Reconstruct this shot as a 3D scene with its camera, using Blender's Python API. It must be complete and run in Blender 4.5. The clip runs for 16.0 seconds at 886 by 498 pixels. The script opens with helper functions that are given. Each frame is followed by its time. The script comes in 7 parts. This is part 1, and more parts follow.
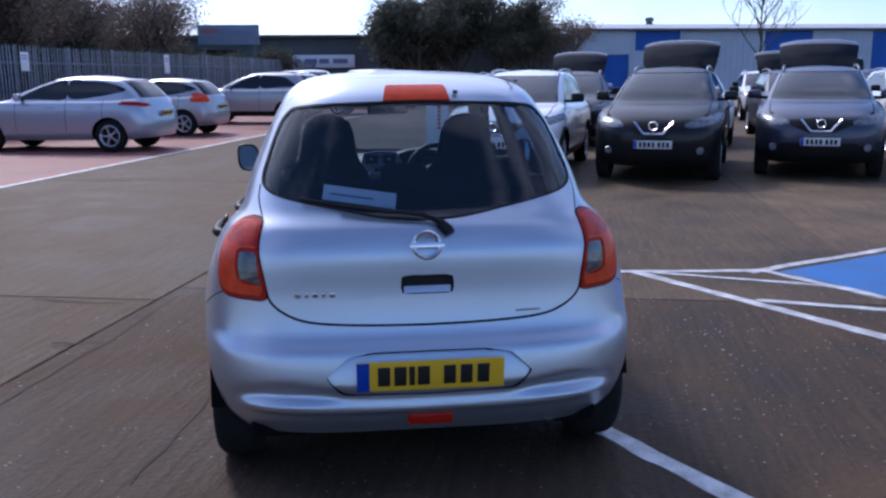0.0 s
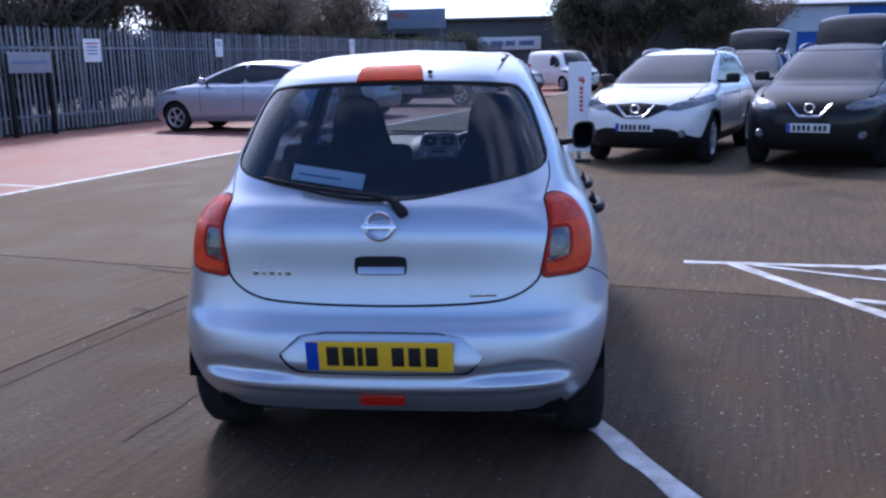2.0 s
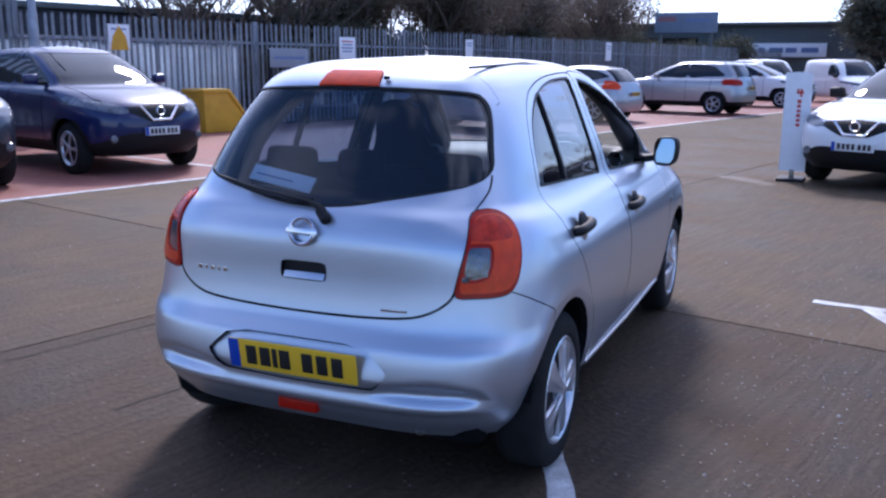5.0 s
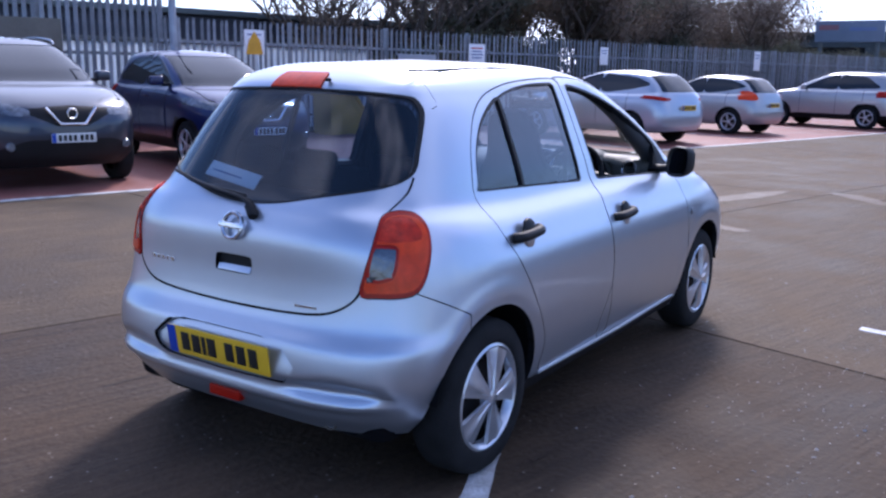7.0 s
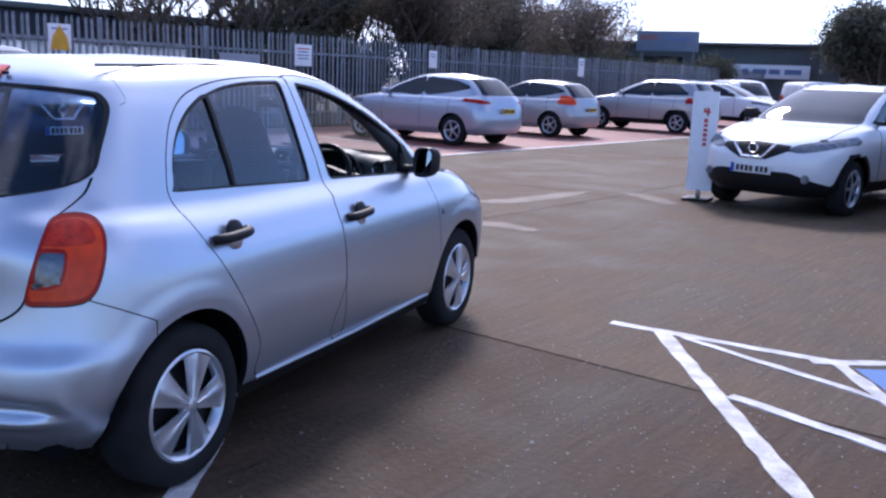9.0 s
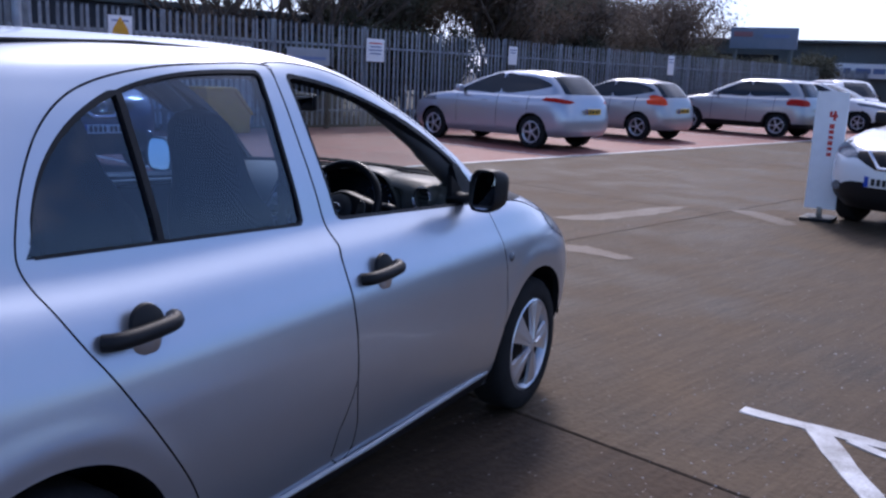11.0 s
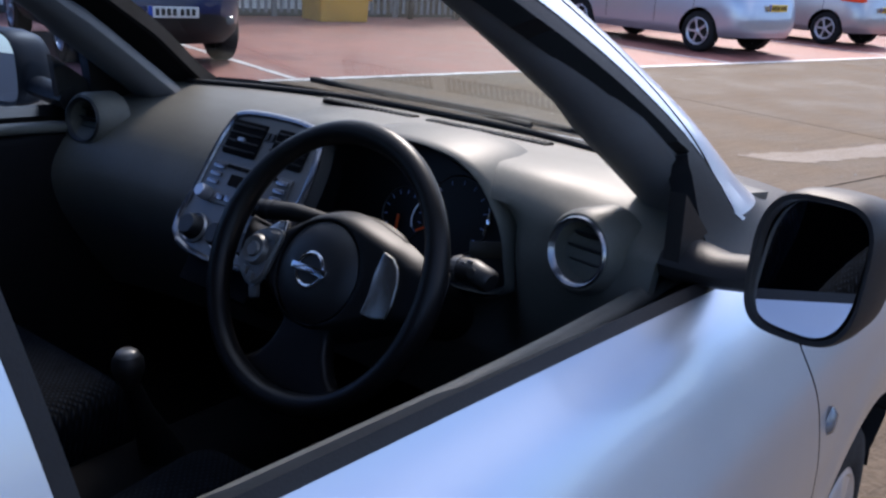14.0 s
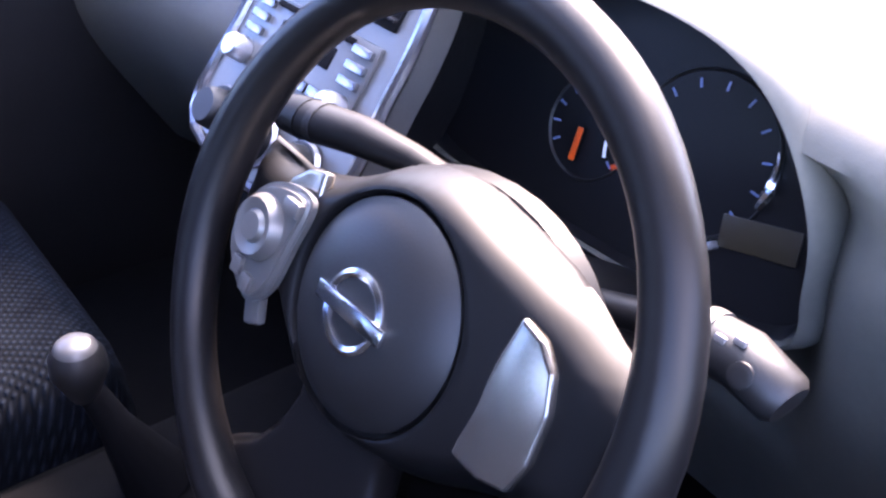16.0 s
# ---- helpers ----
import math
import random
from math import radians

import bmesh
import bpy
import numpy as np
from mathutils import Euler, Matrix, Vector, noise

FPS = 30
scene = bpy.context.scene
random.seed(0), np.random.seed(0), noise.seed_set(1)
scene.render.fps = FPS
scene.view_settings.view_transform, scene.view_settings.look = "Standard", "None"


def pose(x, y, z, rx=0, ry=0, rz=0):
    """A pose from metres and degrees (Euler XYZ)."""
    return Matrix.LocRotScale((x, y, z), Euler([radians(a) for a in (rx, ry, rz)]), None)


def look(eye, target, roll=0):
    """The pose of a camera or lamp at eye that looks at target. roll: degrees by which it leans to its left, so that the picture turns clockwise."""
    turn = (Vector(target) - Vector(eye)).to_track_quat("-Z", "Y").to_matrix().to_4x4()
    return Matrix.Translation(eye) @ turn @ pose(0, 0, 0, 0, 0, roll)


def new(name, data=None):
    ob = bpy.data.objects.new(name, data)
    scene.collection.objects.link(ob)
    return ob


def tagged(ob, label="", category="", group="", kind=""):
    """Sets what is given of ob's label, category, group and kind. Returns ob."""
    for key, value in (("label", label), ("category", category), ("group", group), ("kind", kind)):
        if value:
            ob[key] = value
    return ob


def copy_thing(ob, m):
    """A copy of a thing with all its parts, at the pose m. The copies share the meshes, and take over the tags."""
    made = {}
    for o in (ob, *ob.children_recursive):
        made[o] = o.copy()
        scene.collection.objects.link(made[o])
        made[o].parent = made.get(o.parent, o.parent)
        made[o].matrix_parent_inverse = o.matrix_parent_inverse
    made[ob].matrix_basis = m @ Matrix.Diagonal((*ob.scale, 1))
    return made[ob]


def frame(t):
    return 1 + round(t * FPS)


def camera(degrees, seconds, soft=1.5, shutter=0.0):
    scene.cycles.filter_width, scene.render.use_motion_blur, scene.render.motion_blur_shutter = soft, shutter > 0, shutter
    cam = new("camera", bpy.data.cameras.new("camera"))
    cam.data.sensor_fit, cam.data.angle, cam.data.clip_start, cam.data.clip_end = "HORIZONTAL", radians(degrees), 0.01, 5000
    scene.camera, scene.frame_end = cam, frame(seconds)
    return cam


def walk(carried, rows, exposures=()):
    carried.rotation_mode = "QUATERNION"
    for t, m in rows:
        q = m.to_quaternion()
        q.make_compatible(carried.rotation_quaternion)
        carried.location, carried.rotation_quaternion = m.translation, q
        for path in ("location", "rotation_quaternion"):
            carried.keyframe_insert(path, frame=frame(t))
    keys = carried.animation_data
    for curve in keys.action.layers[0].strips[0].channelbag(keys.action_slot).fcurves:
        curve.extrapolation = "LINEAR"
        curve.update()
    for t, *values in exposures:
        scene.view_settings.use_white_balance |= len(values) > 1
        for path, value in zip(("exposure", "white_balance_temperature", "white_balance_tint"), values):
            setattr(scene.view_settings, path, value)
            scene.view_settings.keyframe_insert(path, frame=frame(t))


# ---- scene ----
cam = camera(53.2, 16.0, 2.5)
PATH = [
    (0, (-0.303, -3.54, 1.51), (-0.072, -1.591, 1.126), -0.5),
    (0.5, (-0.082, -3.463, 1.506), (0.056, -1.507, 1.113), -0.2),
    (1, (0.113, -3.508, 1.48), (0.13, -1.544, 1.1), -0.8),
    (1.5, (0.383, -3.567, 1.516), (0.269, -1.613, 1.103), -0.9),
    (2, (0.536, -3.501, 1.489), (0.332, -1.556, 1.073), -1.2),
    (2.5, (0.712, -3.402, 1.508), (0.402, -1.472, 1.087), -1.0),
    (3, (0.897, -3.366, 1.501), (0.488, -1.452, 1.088), -0.7),
    (3.5, (1.173, -3.37, 1.513), (0.66, -1.484, 1.089), -0.4),
    (4, (1.353, -3.335, 1.505), (0.755, -1.469, 1.106), -1.1),
    (4.5, (1.492, -3.202, 1.494), (0.803, -1.366, 1.101), -0.7),
    (4.7, (1.554, -3.15, 1.498), (0.827, -1.33, 1.099), -0.2),
    (6.8, (2.321, -2.762, 1.483), (1.265, -1.111, 1.083), 1.1),
    (7, (2.377, -2.717, 1.493), (1.296, -1.082, 1.097), 1.1),
    (7.5, (2.56, -2.648, 1.502), (1.386, -1.076, 1.114), 0.5),
    (8, (2.689, -2.58, 1.504), (1.503, -1.016, 1.121), 0.8),
    (8.5, (2.802, -2.507, 1.497), (1.95, -0.737, 1.121), 2.1),
    (8.7, (2.825, -2.483, 1.491), (2.048, -0.68, 1.11), 2.1),
    (10.8, (2.394, -1.189, 1.494), (1.442, 0.526, 1.1), 2.6),
    (11, (2.259, -1.05, 1.466), (1.317, 0.671, 1.073), 2.5),
    (11.5, (2.0, -0.676, 1.462), (1.06, 1.039, 1.045), 3.5),
    (12, (1.826, -0.328, 1.436), (0.881, 1.378, 0.992), 3.5),
    (12.5, (1.644, 0.057, 1.434), (0.666, 1.741, 0.978), 3.1),
    (13, (1.436, 0.376, 1.399), (0.42, 2.029, 0.915), 2.3),
    (13.5, (1.231, 0.657, 1.385), (0.203, 2.276, 0.816), 3.4),
    (14, (1.044, 0.946, 1.325), (-0.096, 2.462, 0.691), 3.7),
    (14.5, (0.895, 1.145, 1.291), (-0.337, 2.534, 0.548), 4.7),
    (15, (0.728, 1.317, 1.267), (-0.513, 2.62, 0.394), 5.7),
    (15.5, (0.642, 1.411, 1.244), (-0.572, 2.642, 0.239), 5.6),
    (16, (0.601, 1.464, 1.23), (-0.658, 2.572, 0.14), 4.1),
]
EXPOSURES = [(0.0, -0.08, 5270.0, 23.0), (0.5, 0.13, 5270.0, 23.0), (2.0, 0.25, 5270.0, 23.0), (4.5, 0.35, 5270.0, 24.0), (8.5, 0.42, 5350.0, 26.0), (11.0, -0.12, 5400.0, 25.0), (12.5, -0.1, 5620.0, 25.0), (13.0, 0.15, 5680.0, 23.0), (13.5, 0.40, 5720.0, 20.0), (14.0, 0.77, 5900.0, 19.0), (14.5, 1.05, 7050.0, 26.0), (15.0, 1.96, 6550.0, 27.0), (16.0, 4.13, 6500.0, 37.0)]
walk(cam, [(t, look(eye, target, roll)) for t, eye, target, roll in PATH], EXPOSURES)

# ---- world and sun ----
SUN_AZ, SUN_EL = -23.0, 40.0      # degrees from +y towards +x, and above the horizon
world = bpy.data.worlds.new("world")
scene.world = world
world.use_nodes = True
wn = world.node_tree.nodes
sky = wn.new("ShaderNodeTexSky")
sky.sky_type = "NISHITA"
sky.sun_disc = False
sky.sun_elevation = radians(SUN_EL)
sky.sun_rotation = radians(SUN_AZ)
sky.dust_density = 0.4
sky.ozone_density = 3.5
sky.air_density = 1.0
wl = world.node_tree.links.new
sun_way = Vector((math.sin(radians(SUN_AZ)) * math.cos(radians(SUN_EL)), math.cos(radians(SUN_AZ)) * math.cos(radians(SUN_EL)), math.sin(radians(SUN_EL))))
way, near_sun, veil = wn.new("ShaderNodeTexCoord"), wn.new("ShaderNodeVectorMath"), wn.new("ShaderNodeMapRange")
near_sun.operation, near_sun.inputs[1].default_value = "DOT_PRODUCT", sun_way
wl(way.outputs["Generated"], near_sun.inputs[0]), wl(near_sun.outputs["Value"], veil.inputs["Value"])
veil.interpolation_type = "SMOOTHSTEP"
veil.inputs["From Min"].default_value, veil.inputs["From Max"].default_value, veil.inputs["To Min"].default_value, veil.inputs["To Max"].default_value = 0.56, 0.94, 0.0, 0.92
cloud, cover, veiled = wn.new("ShaderNodeTexNoise"), wn.new("ShaderNodeMapRange"), wn.new("ShaderNodeMath")
cloud.inputs["Scale"].default_value, cloud.inputs["Detail"].default_value, cloud.inputs["Roughness"].default_value = 2.3, 7, 0.55
drift = wn.new("ShaderNodeMapping")
drift.inputs["Location"].default_value = (3.7, 1.2, 0.5)
wl(way.outputs["Generated"], drift.inputs["Vector"]), wl(drift.outputs[0], cloud.inputs["Vector"]), wl(cloud.outputs["Fac"], cover.inputs["Value"])
cover.inputs["From Min"].default_value, cover.inputs["From Max"].default_value, cover.inputs["To Min"].default_value, cover.inputs["To Max"].default_value = 0.51, 0.66, 0.0, 0.55
veiled.operation, veiled.use_clamp = "ADD", True
wl(veil.outputs[0], veiled.inputs[0]), wl(cover.outputs[0], veiled.inputs[1])
thin = wn.new("ShaderNodeMix")
thin.data_type = "RGBA"
thin.inputs["B"].default_value = (8.5, 8.8, 9.6, 1)
wl(veiled.outputs[0], thin.inputs["Factor"]), wl(sky.outputs[0], thin.inputs["A"])
wn["Background"].inputs["Strength"].default_value = 0.15
wl(thin.outputs["Result"], wn["Background"].inputs["Color"])
sun = new("sun", bpy.data.lights.new("sun", "SUN"))
sun.data.energy, sun.data.angle, sun.data.color = 3.15, radians(11.0), (1.0, 0.88, 0.70)
sun.matrix_world = look((0, 0, 30), Vector((0, 0, 30)) - Vector((math.sin(radians(SUN_AZ)) * math.cos(radians(SUN_EL)), math.cos(radians(SUN_AZ)) * math.cos(radians(SUN_EL)), math.sin(radians(SUN_EL)))))


# ---- materials ----
def material(name, color, rough=0.5, metal=0.0, vary=0.0, scale=6.0, bump=0.0, bump_scale=60.0, coat=0.0, color2=None, rough_vary=0.0, per_object=0.0, flake=0.0, spec=0.5):
    """A principled material with two scales of variation in colour, roughness and relief."""
    m = bpy.data.materials.new(name)
    m.use_nodes = True
    nt = m.node_tree
    n, lk = nt.nodes, nt.links.new
    b = n["Principled BSDF"]
    b.inputs["Roughness"].default_value = rough
    b.inputs["Metallic"].default_value = metal
    b.inputs["Coat Weight"].default_value = coat
    b.inputs["Coat Roughness"].default_value = 0.04
    b.inputs["Specular IOR Level"].default_value = spec
    base = (*color, 1)
    b.inputs["Base Color"].default_value = base
    co = n.new("ShaderNodeTexCoord")
    if vary > 0 or color2:
        big, fine = n.new("ShaderNodeTexNoise"), n.new("ShaderNodeTexNoise")
        big.inputs["Scale"].default_value, fine.inputs["Scale"].default_value = scale, scale * 14
        big.inputs["Detail"].default_value, fine.inputs["Detail"].default_value = 5, 3
        lk(co.outputs["Object"], big.inputs["Vector"]), lk(co.outputs["Object"], fine.inputs["Vector"])
        add = n.new("ShaderNodeMath")
        add.operation = "MULTIPLY_ADD"
        lk(fine.outputs["Fac"], add.inputs[0])
        add.inputs[1].default_value = 0.4
        lk(big.outputs["Fac"], add.inputs[2])
        ramp = n.new("ShaderNodeMapRange")
        ramp.inputs["From Min"].default_value, ramp.inputs["From Max"].default_value = 0.45, 0.95
        lk(add.outputs[0], ramp.inputs["Value"])
        mix = n.new("ShaderNodeMix")
        mix.data_type = "RGBA"
        c2 = color2 or tuple(c * (1 - vary) for c in color)
        mix.inputs["A"].default_value, mix.inputs["B"].default_value = base, (*c2, 1)
        lk(ramp.outputs[0], mix.inputs["Factor"])
        out = mix.outputs["Result"]
        if per_object:
            info, hsv, mp = n.new("ShaderNodeObjectInfo"), n.new("ShaderNodeHueSaturation"), n.new("ShaderNodeMapRange")
            mp.inputs["To Min"].default_value, mp.inputs["To Max"].default_value = 1 - per_object, 1 + per_object
            lk(info.outputs["Random"], mp.inputs["Value"]), lk(mp.outputs[0], hsv.inputs["Value"]), lk(out, hsv.inputs["Color"])
            out = hsv.outputs["Color"]
        lk(out, b.inputs["Base Color"])
        if rough_vary:
            mr = n.new("ShaderNodeMapRange")
            mr.inputs["From Min"].default_value, mr.inputs["From Max"].default_value = 0.5, 0.9
            mr.inputs["To Min"].default_value, mr.inputs["To Max"].default_value = max(0.02, rough - rough_vary), min(1, rough + rough_vary)
            lk(add.outputs[0], mr.inputs["Value"]), lk(mr.outputs[0], b.inputs["Roughness"])
    if bump > 0 or flake > 0:
        t, bp = n.new("ShaderNodeTexNoise"), n.new("ShaderNodeBump")
        t.inputs["Scale"].default_value, t.inputs["Detail"].default_value = bump_scale, 4
        bp.inputs["Strength"].default_value, bp.inputs["Distance"].default_value = bump, 0.01
        lk(co.outputs["Object"], t.inputs["Vector"]), lk(t.outputs["Fac"], bp.inputs["Height"]), lk(bp.outputs[0], b.inputs["Normal"])
    return m


def glass_material(name, tint, gloss=0.02, facing=0.065):
    """A thin pane: clear or tinted transparency under a Fresnel gloss."""
    m = bpy.data.materials.new(name)
    m.use_nodes = True
    n, lk = m.node_tree.nodes, m.node_tree.links.new
    n.remove(n["Principled BSDF"])
    tr, gl, mx, lw = n.new("ShaderNodeBsdfTransparent"), n.new("ShaderNodeBsdfGlossy"), n.new("ShaderNodeMixShader"), n.new("ShaderNodeLayerWeight")
    tr.inputs["Color"].default_value = (*tint, 1)
    gl.inputs["Roughness"].default_value = gloss
    lw.inputs["Blend"].default_value = 0.5
    pw, ad = n.new("ShaderNodeMath"), n.new("ShaderNodeMath")
    pw.operation, pw.inputs[1].default_value = "POWER", 4.0
    lk(lw.outputs["Facing"], pw.inputs[0])
    ad.operation, ad.use_clamp = "MULTIPLY_ADD", True
    ad.inputs[1].default_value, ad.inputs[2].default_value = 0.9, facing
    lk(pw.outputs[0], ad.inputs[0])
    lk(ad.outputs[0], mx.inputs[0]), lk(tr.outputs[0], mx.inputs[1]), lk(gl.outputs[0], mx.inputs[2])
    lk(mx.outputs[0], n["Material Output"].inputs["Surface"])
    return m


def leaf_material(name, color, color2):
    """Leaves: a varied matt face that also lets some light through."""
    m = material(name, color, 0.8, vary=0.5, scale=0.8, color2=color2)
    n, lk = m.node_tree.nodes, m.node_tree.links.new
    tr, mx = n.new("ShaderNodeBsdfTranslucent"), n.new("ShaderNodeMixShader")
    mx.inputs[0].default_value = 0.22
    lk(n["Principled BSDF"].inputs["Base Color"].links[0].from_socket, tr.inputs["Color"])
    lk(n["Principled BSDF"].outputs[0], mx.inputs[1]), lk(tr.outputs[0], mx.inputs[2])
    lk(mx.outputs[0], n["Material Output"].inputs["Surface"])
    return m


def paint(name, color, metal=0.55, rough=0.32, coat=0.8, spec=0.5):
    return material(name, color, rough, metal, vary=0.06, scale=0.9, coat=coat, spec=spec, bump=0.05, bump_scale=6.5)


M = {
    "silver": paint("silver_paint", (0.52, 0.565, 0.64), 0.82, 0.34, 0.55),
    "silver_paint": paint("pale_silver_paint", (0.44, 0.48, 0.56)),
    "grey_silver": paint("grey_silver_paint", (0.40, 0.41, 0.43)),
    "white_paint": paint("white_car_paint", (0.80, 0.80, 0.80), 0.0, 0.25),
    "black_paint": paint("black_car_paint", (0.006, 0.006, 0.008), 0.0, 0.38, 0.32, 0.18),
    "slate_paint": paint("slate_grey_paint", (0.048, 0.053, 0.085), 0.5, 0.36, 0.6, 0.3),
    "navy_paint": paint("navy_car_paint", (0.005, 0.012, 0.078), 0.15, 0.32, 0.7, 0.3),
    "gunmetal_paint": paint("gunmetal_blue_grey_paint", (0.046, 0.053, 0.075), 0.6, 0.32, 0.8, 0.3),
    "charcoal_paint": paint("charcoal_car_paint", (0.060, 0.064, 0.085), 0.6, 0.38, 0.4, 0.25),
    "black_trim": material("black_plastic_trim", (0.014, 0.014, 0.0155), 0.50, vary=0.3, scale=8, spec=0.22, bump=0.08, bump_scale=400),
    "gap": material("shut_line_shadow_gap", (0.006, 0.006, 0.007), 0.9, vary=0.2, spec=0.08),
    "liner": material("dark_cabin_trim", (0.007, 0.007, 0.008), 0.7, vary=0.3, scale=10, spec=0.12, bump=0.15, bump_scale=500),
    "pillar": material("dark_grey_pillar_trim", (0.10, 0.105, 0.115), 0.6, vary=0.2, scale=12, bump=0.1, bump_scale=500),
    "dash": material("grained_dash_plastic", (0.105, 0.103, 0.088), 0.50, spec=0.30, vary=0.25, scale=9, bump=0.05, bump_scale=800),
    "wheel_grip": material("moulded_steering_wheel_plastic", (0.0062, 0.0060, 0.0066), 0.38, spec=0.22, vary=0.25, scale=12, bump=0.02, bump_scale=700),
    "hub": material("soft_black_airbag_cover", (0.011, 0.011, 0.0115), 0.46, spec=0.45, vary=0.2, scale=14, bump=0.03, bump_scale=600),
    "spoke_black": material("satin_black_spoke_plastic", (0.006, 0.006, 0.0065), 0.46, vary=0.2, scale=14, spec=0.16),
    "seat": material("dark_blue_grey_seat_cloth", (0.0045, 0.0065, 0.011), 0.95, spec=0.05, vary=0.6, scale=55, bump=0.35, bump_scale=260, color2=(0.013, 0.018, 0.027)),
    "console": material("silver_grey_console_plastic", (0.13, 0.128, 0.125), 0.36, 0.4, vary=0.15, scale=20),
    "chrome": material("chrome", (0.78, 0.78, 0.80), 0.18, 1.0, vary=0.08, scale=20),
    "dark_chrome": material("smoked_chrome", (0.27, 0.27, 0.29), 0.24, 0.9, vary=0.1, scale=20),
    "satin": material("satin_silver_plastic", (0.5, 0.5, 0.52), 0.28, 0.8, vary=0.1, scale=20),
    "inlay": material("matt_silver_inlay", (0.36, 0.335, 0.30), 0.20, 0.9, vary=0.1, scale=20),
    "rim": material("silver_wheel_paint", (0.66, 0.68, 0.73), 0.28, 0.7, vary=0.25, scale=8, coat=0.4),
    "tyre": material("tyre_rubber", (0.020, 0.020, 0.021), 0.9, spec=0.2, vary=0.4, scale=12, bump=0.3, bump_scale=120),
    "brake_lens": material("red_brake_lens", (0.66, 0.036, 0.010), 0.25, vary=0.6, scale=34, coat=0.15, spec=0.25, bump=0.25, bump_scale=70),
    "red_lens": material("red_lamp_lens", (0.42, 0.012, 0.004), 0.25, vary=0.3, scale=18, coat=0.12, spec=0.2),
    "orange_lens": material("orange_red_lamp_lens", (0.80, 0.066, 0.010), 0.28, vary=0.30, scale=30, coat=0.15, spec=0.2, bump=0.10, bump_scale=45),
    "lamp_clear": material("clear_lamp_lens", (0.13, 0.14, 0.16), 0.10, 0.6, vary=0.85, scale=26, coat=1.0, bump=0.35, bump_scale=38),
    "headlamp": material("headlamp_lens", (0.24, 0.26, 0.30), 0.24, 0.4, vary=0.7, scale=14, coat=0.1),
    "plate_yellow": material("yellow_plate", (0.86, 0.52, 0.02), 0.35, vary=0.08, scale=8, coat=0.3),
    "plate_white": material("white_plate", (0.72, 0.72, 0.70), 0.35, vary=0.08, scale=8, coat=0.3),
    "plate_blue": material("blue_plate_band", (0.01, 0.06, 0.42), 0.4, vary=0.1, scale=8),
    "ink": material("black_lettering", (0.012, 0.012, 0.012), 0.5, vary=0.1),
    "blue_grey_ink": material("blue_grey_print", (0.16, 0.22, 0.40), 0.6, vary=0.1),
    "red_ink": material("red_print", (0.55, 0.05, 0.04), 0.6, vary=0.1),
    "card": material("white_card", (0.84, 0.86, 0.88), 0.6, vary=0.08, scale=10),
    "yellow_plastic": material("yellow_grit_bin_plastic", (0.74, 0.40, 0.02), 0.5, vary=0.25, scale=4, bump=0.1),
    "mirror": material("mirror_glass", (0.85, 0.86, 0.88), 0.015, 1.0),
    "needle": material("orange_needle", (0.75, 0.09, 0.01), 0.4, vary=0.1),
    "cluster": material("cluster_face", (0.006, 0.006, 0.007), 0.38, vary=0.1, spec=0.25),
    "steel": material("galvanised_steel_palisade", (0.29, 0.32, 0.36), 0.6, 0.3, vary=0.45, scale=3, bump=0.05, per_object=0.25, rough_vary=0.15),
    "blue_paint": material("blue_door_paint", (0.01, 0.11, 0.48), 0.5, vary=0.15, scale=2),
    "white_clad": material("white_wall_cladding", (0.60, 0.63, 0.68), 0.55, vary=0.15, scale=0.8),
    "grey_board": material("dull_grey_sign_board", (0.30, 0.33, 0.37), 0.6, vary=0.2, scale=3),
    "grey_clad": material("weathered_grey_cladding", (0.13, 0.15, 0.15), 0.7, vary=0.3, scale=0.6),
    "roof_clad": material("weathered_roof_sheet", (0.42, 0.44, 0.48), 0.6, vary=0.2, scale=0.7),
    "container": material("pale_blue_container_paint", (0.78, 0.85, 0.92), 0.55, vary=0.3, scale=1.2, bump=0.05),
    "bark": material("grey_brown_bark", (0.11, 0.085, 0.065), 0.9, vary=0.5, scale=6, bump=0.8, bump_scale=40),
    "foliage": leaf_material("dark_evergreen_leaves", (0.12, 0.12, 0.080), (0.070, 0.075, 0.054)),
    "autumn": leaf_material("autumn_brown_leaves", (0.21, 0.155, 0.115), (0.11, 0.09, 0.07)),
    "carpet": material("black_carpet", (0.0035, 0.0035, 0.004), 0.95, vary=0.4, scale=40, spec=0.1),
    "glass": glass_material("clear_car_glass", (0.80, 0.86, 0.86)),
    "tinted_glass": glass_material("lightly_tinted_side_glass", (0.40, 0.54, 0.76), 0.01, 0.11),
    "rear_glass": glass_material("tinted_rear_glass", (0.46, 0.55, 0.64), 0.01, 0.075),
    "dark_glass": material("dark_tinted_car_glass", (0.016, 0.021, 0.027), 0.05, vary=0.2, scale=2, spec=0.42),
    "gate_glass": material("black_tailgate_glass", (0.008, 0.009, 0.012), 0.12, vary=0.2, scale=2, spec=0.22),
    "pane_dark": material("dark_window_pane", (0.02, 0.025, 0.03), 0.05, vary=0.2, scale=2),
    "exhaust": material("scorched_exhaust_steel", (0.35, 0.33, 0.30), 0.4, 0.9, vary=0.5, scale=30),
    "store_wall": material("dark_blue_grey_store_wall", (0.035, 0.040, 0.055), 0.7, vary=0.4, scale=0.8),
    "lcd": material("amber_grey_lcd", (0.034, 0.024, 0.011), 0.4, vary=0.1),
}


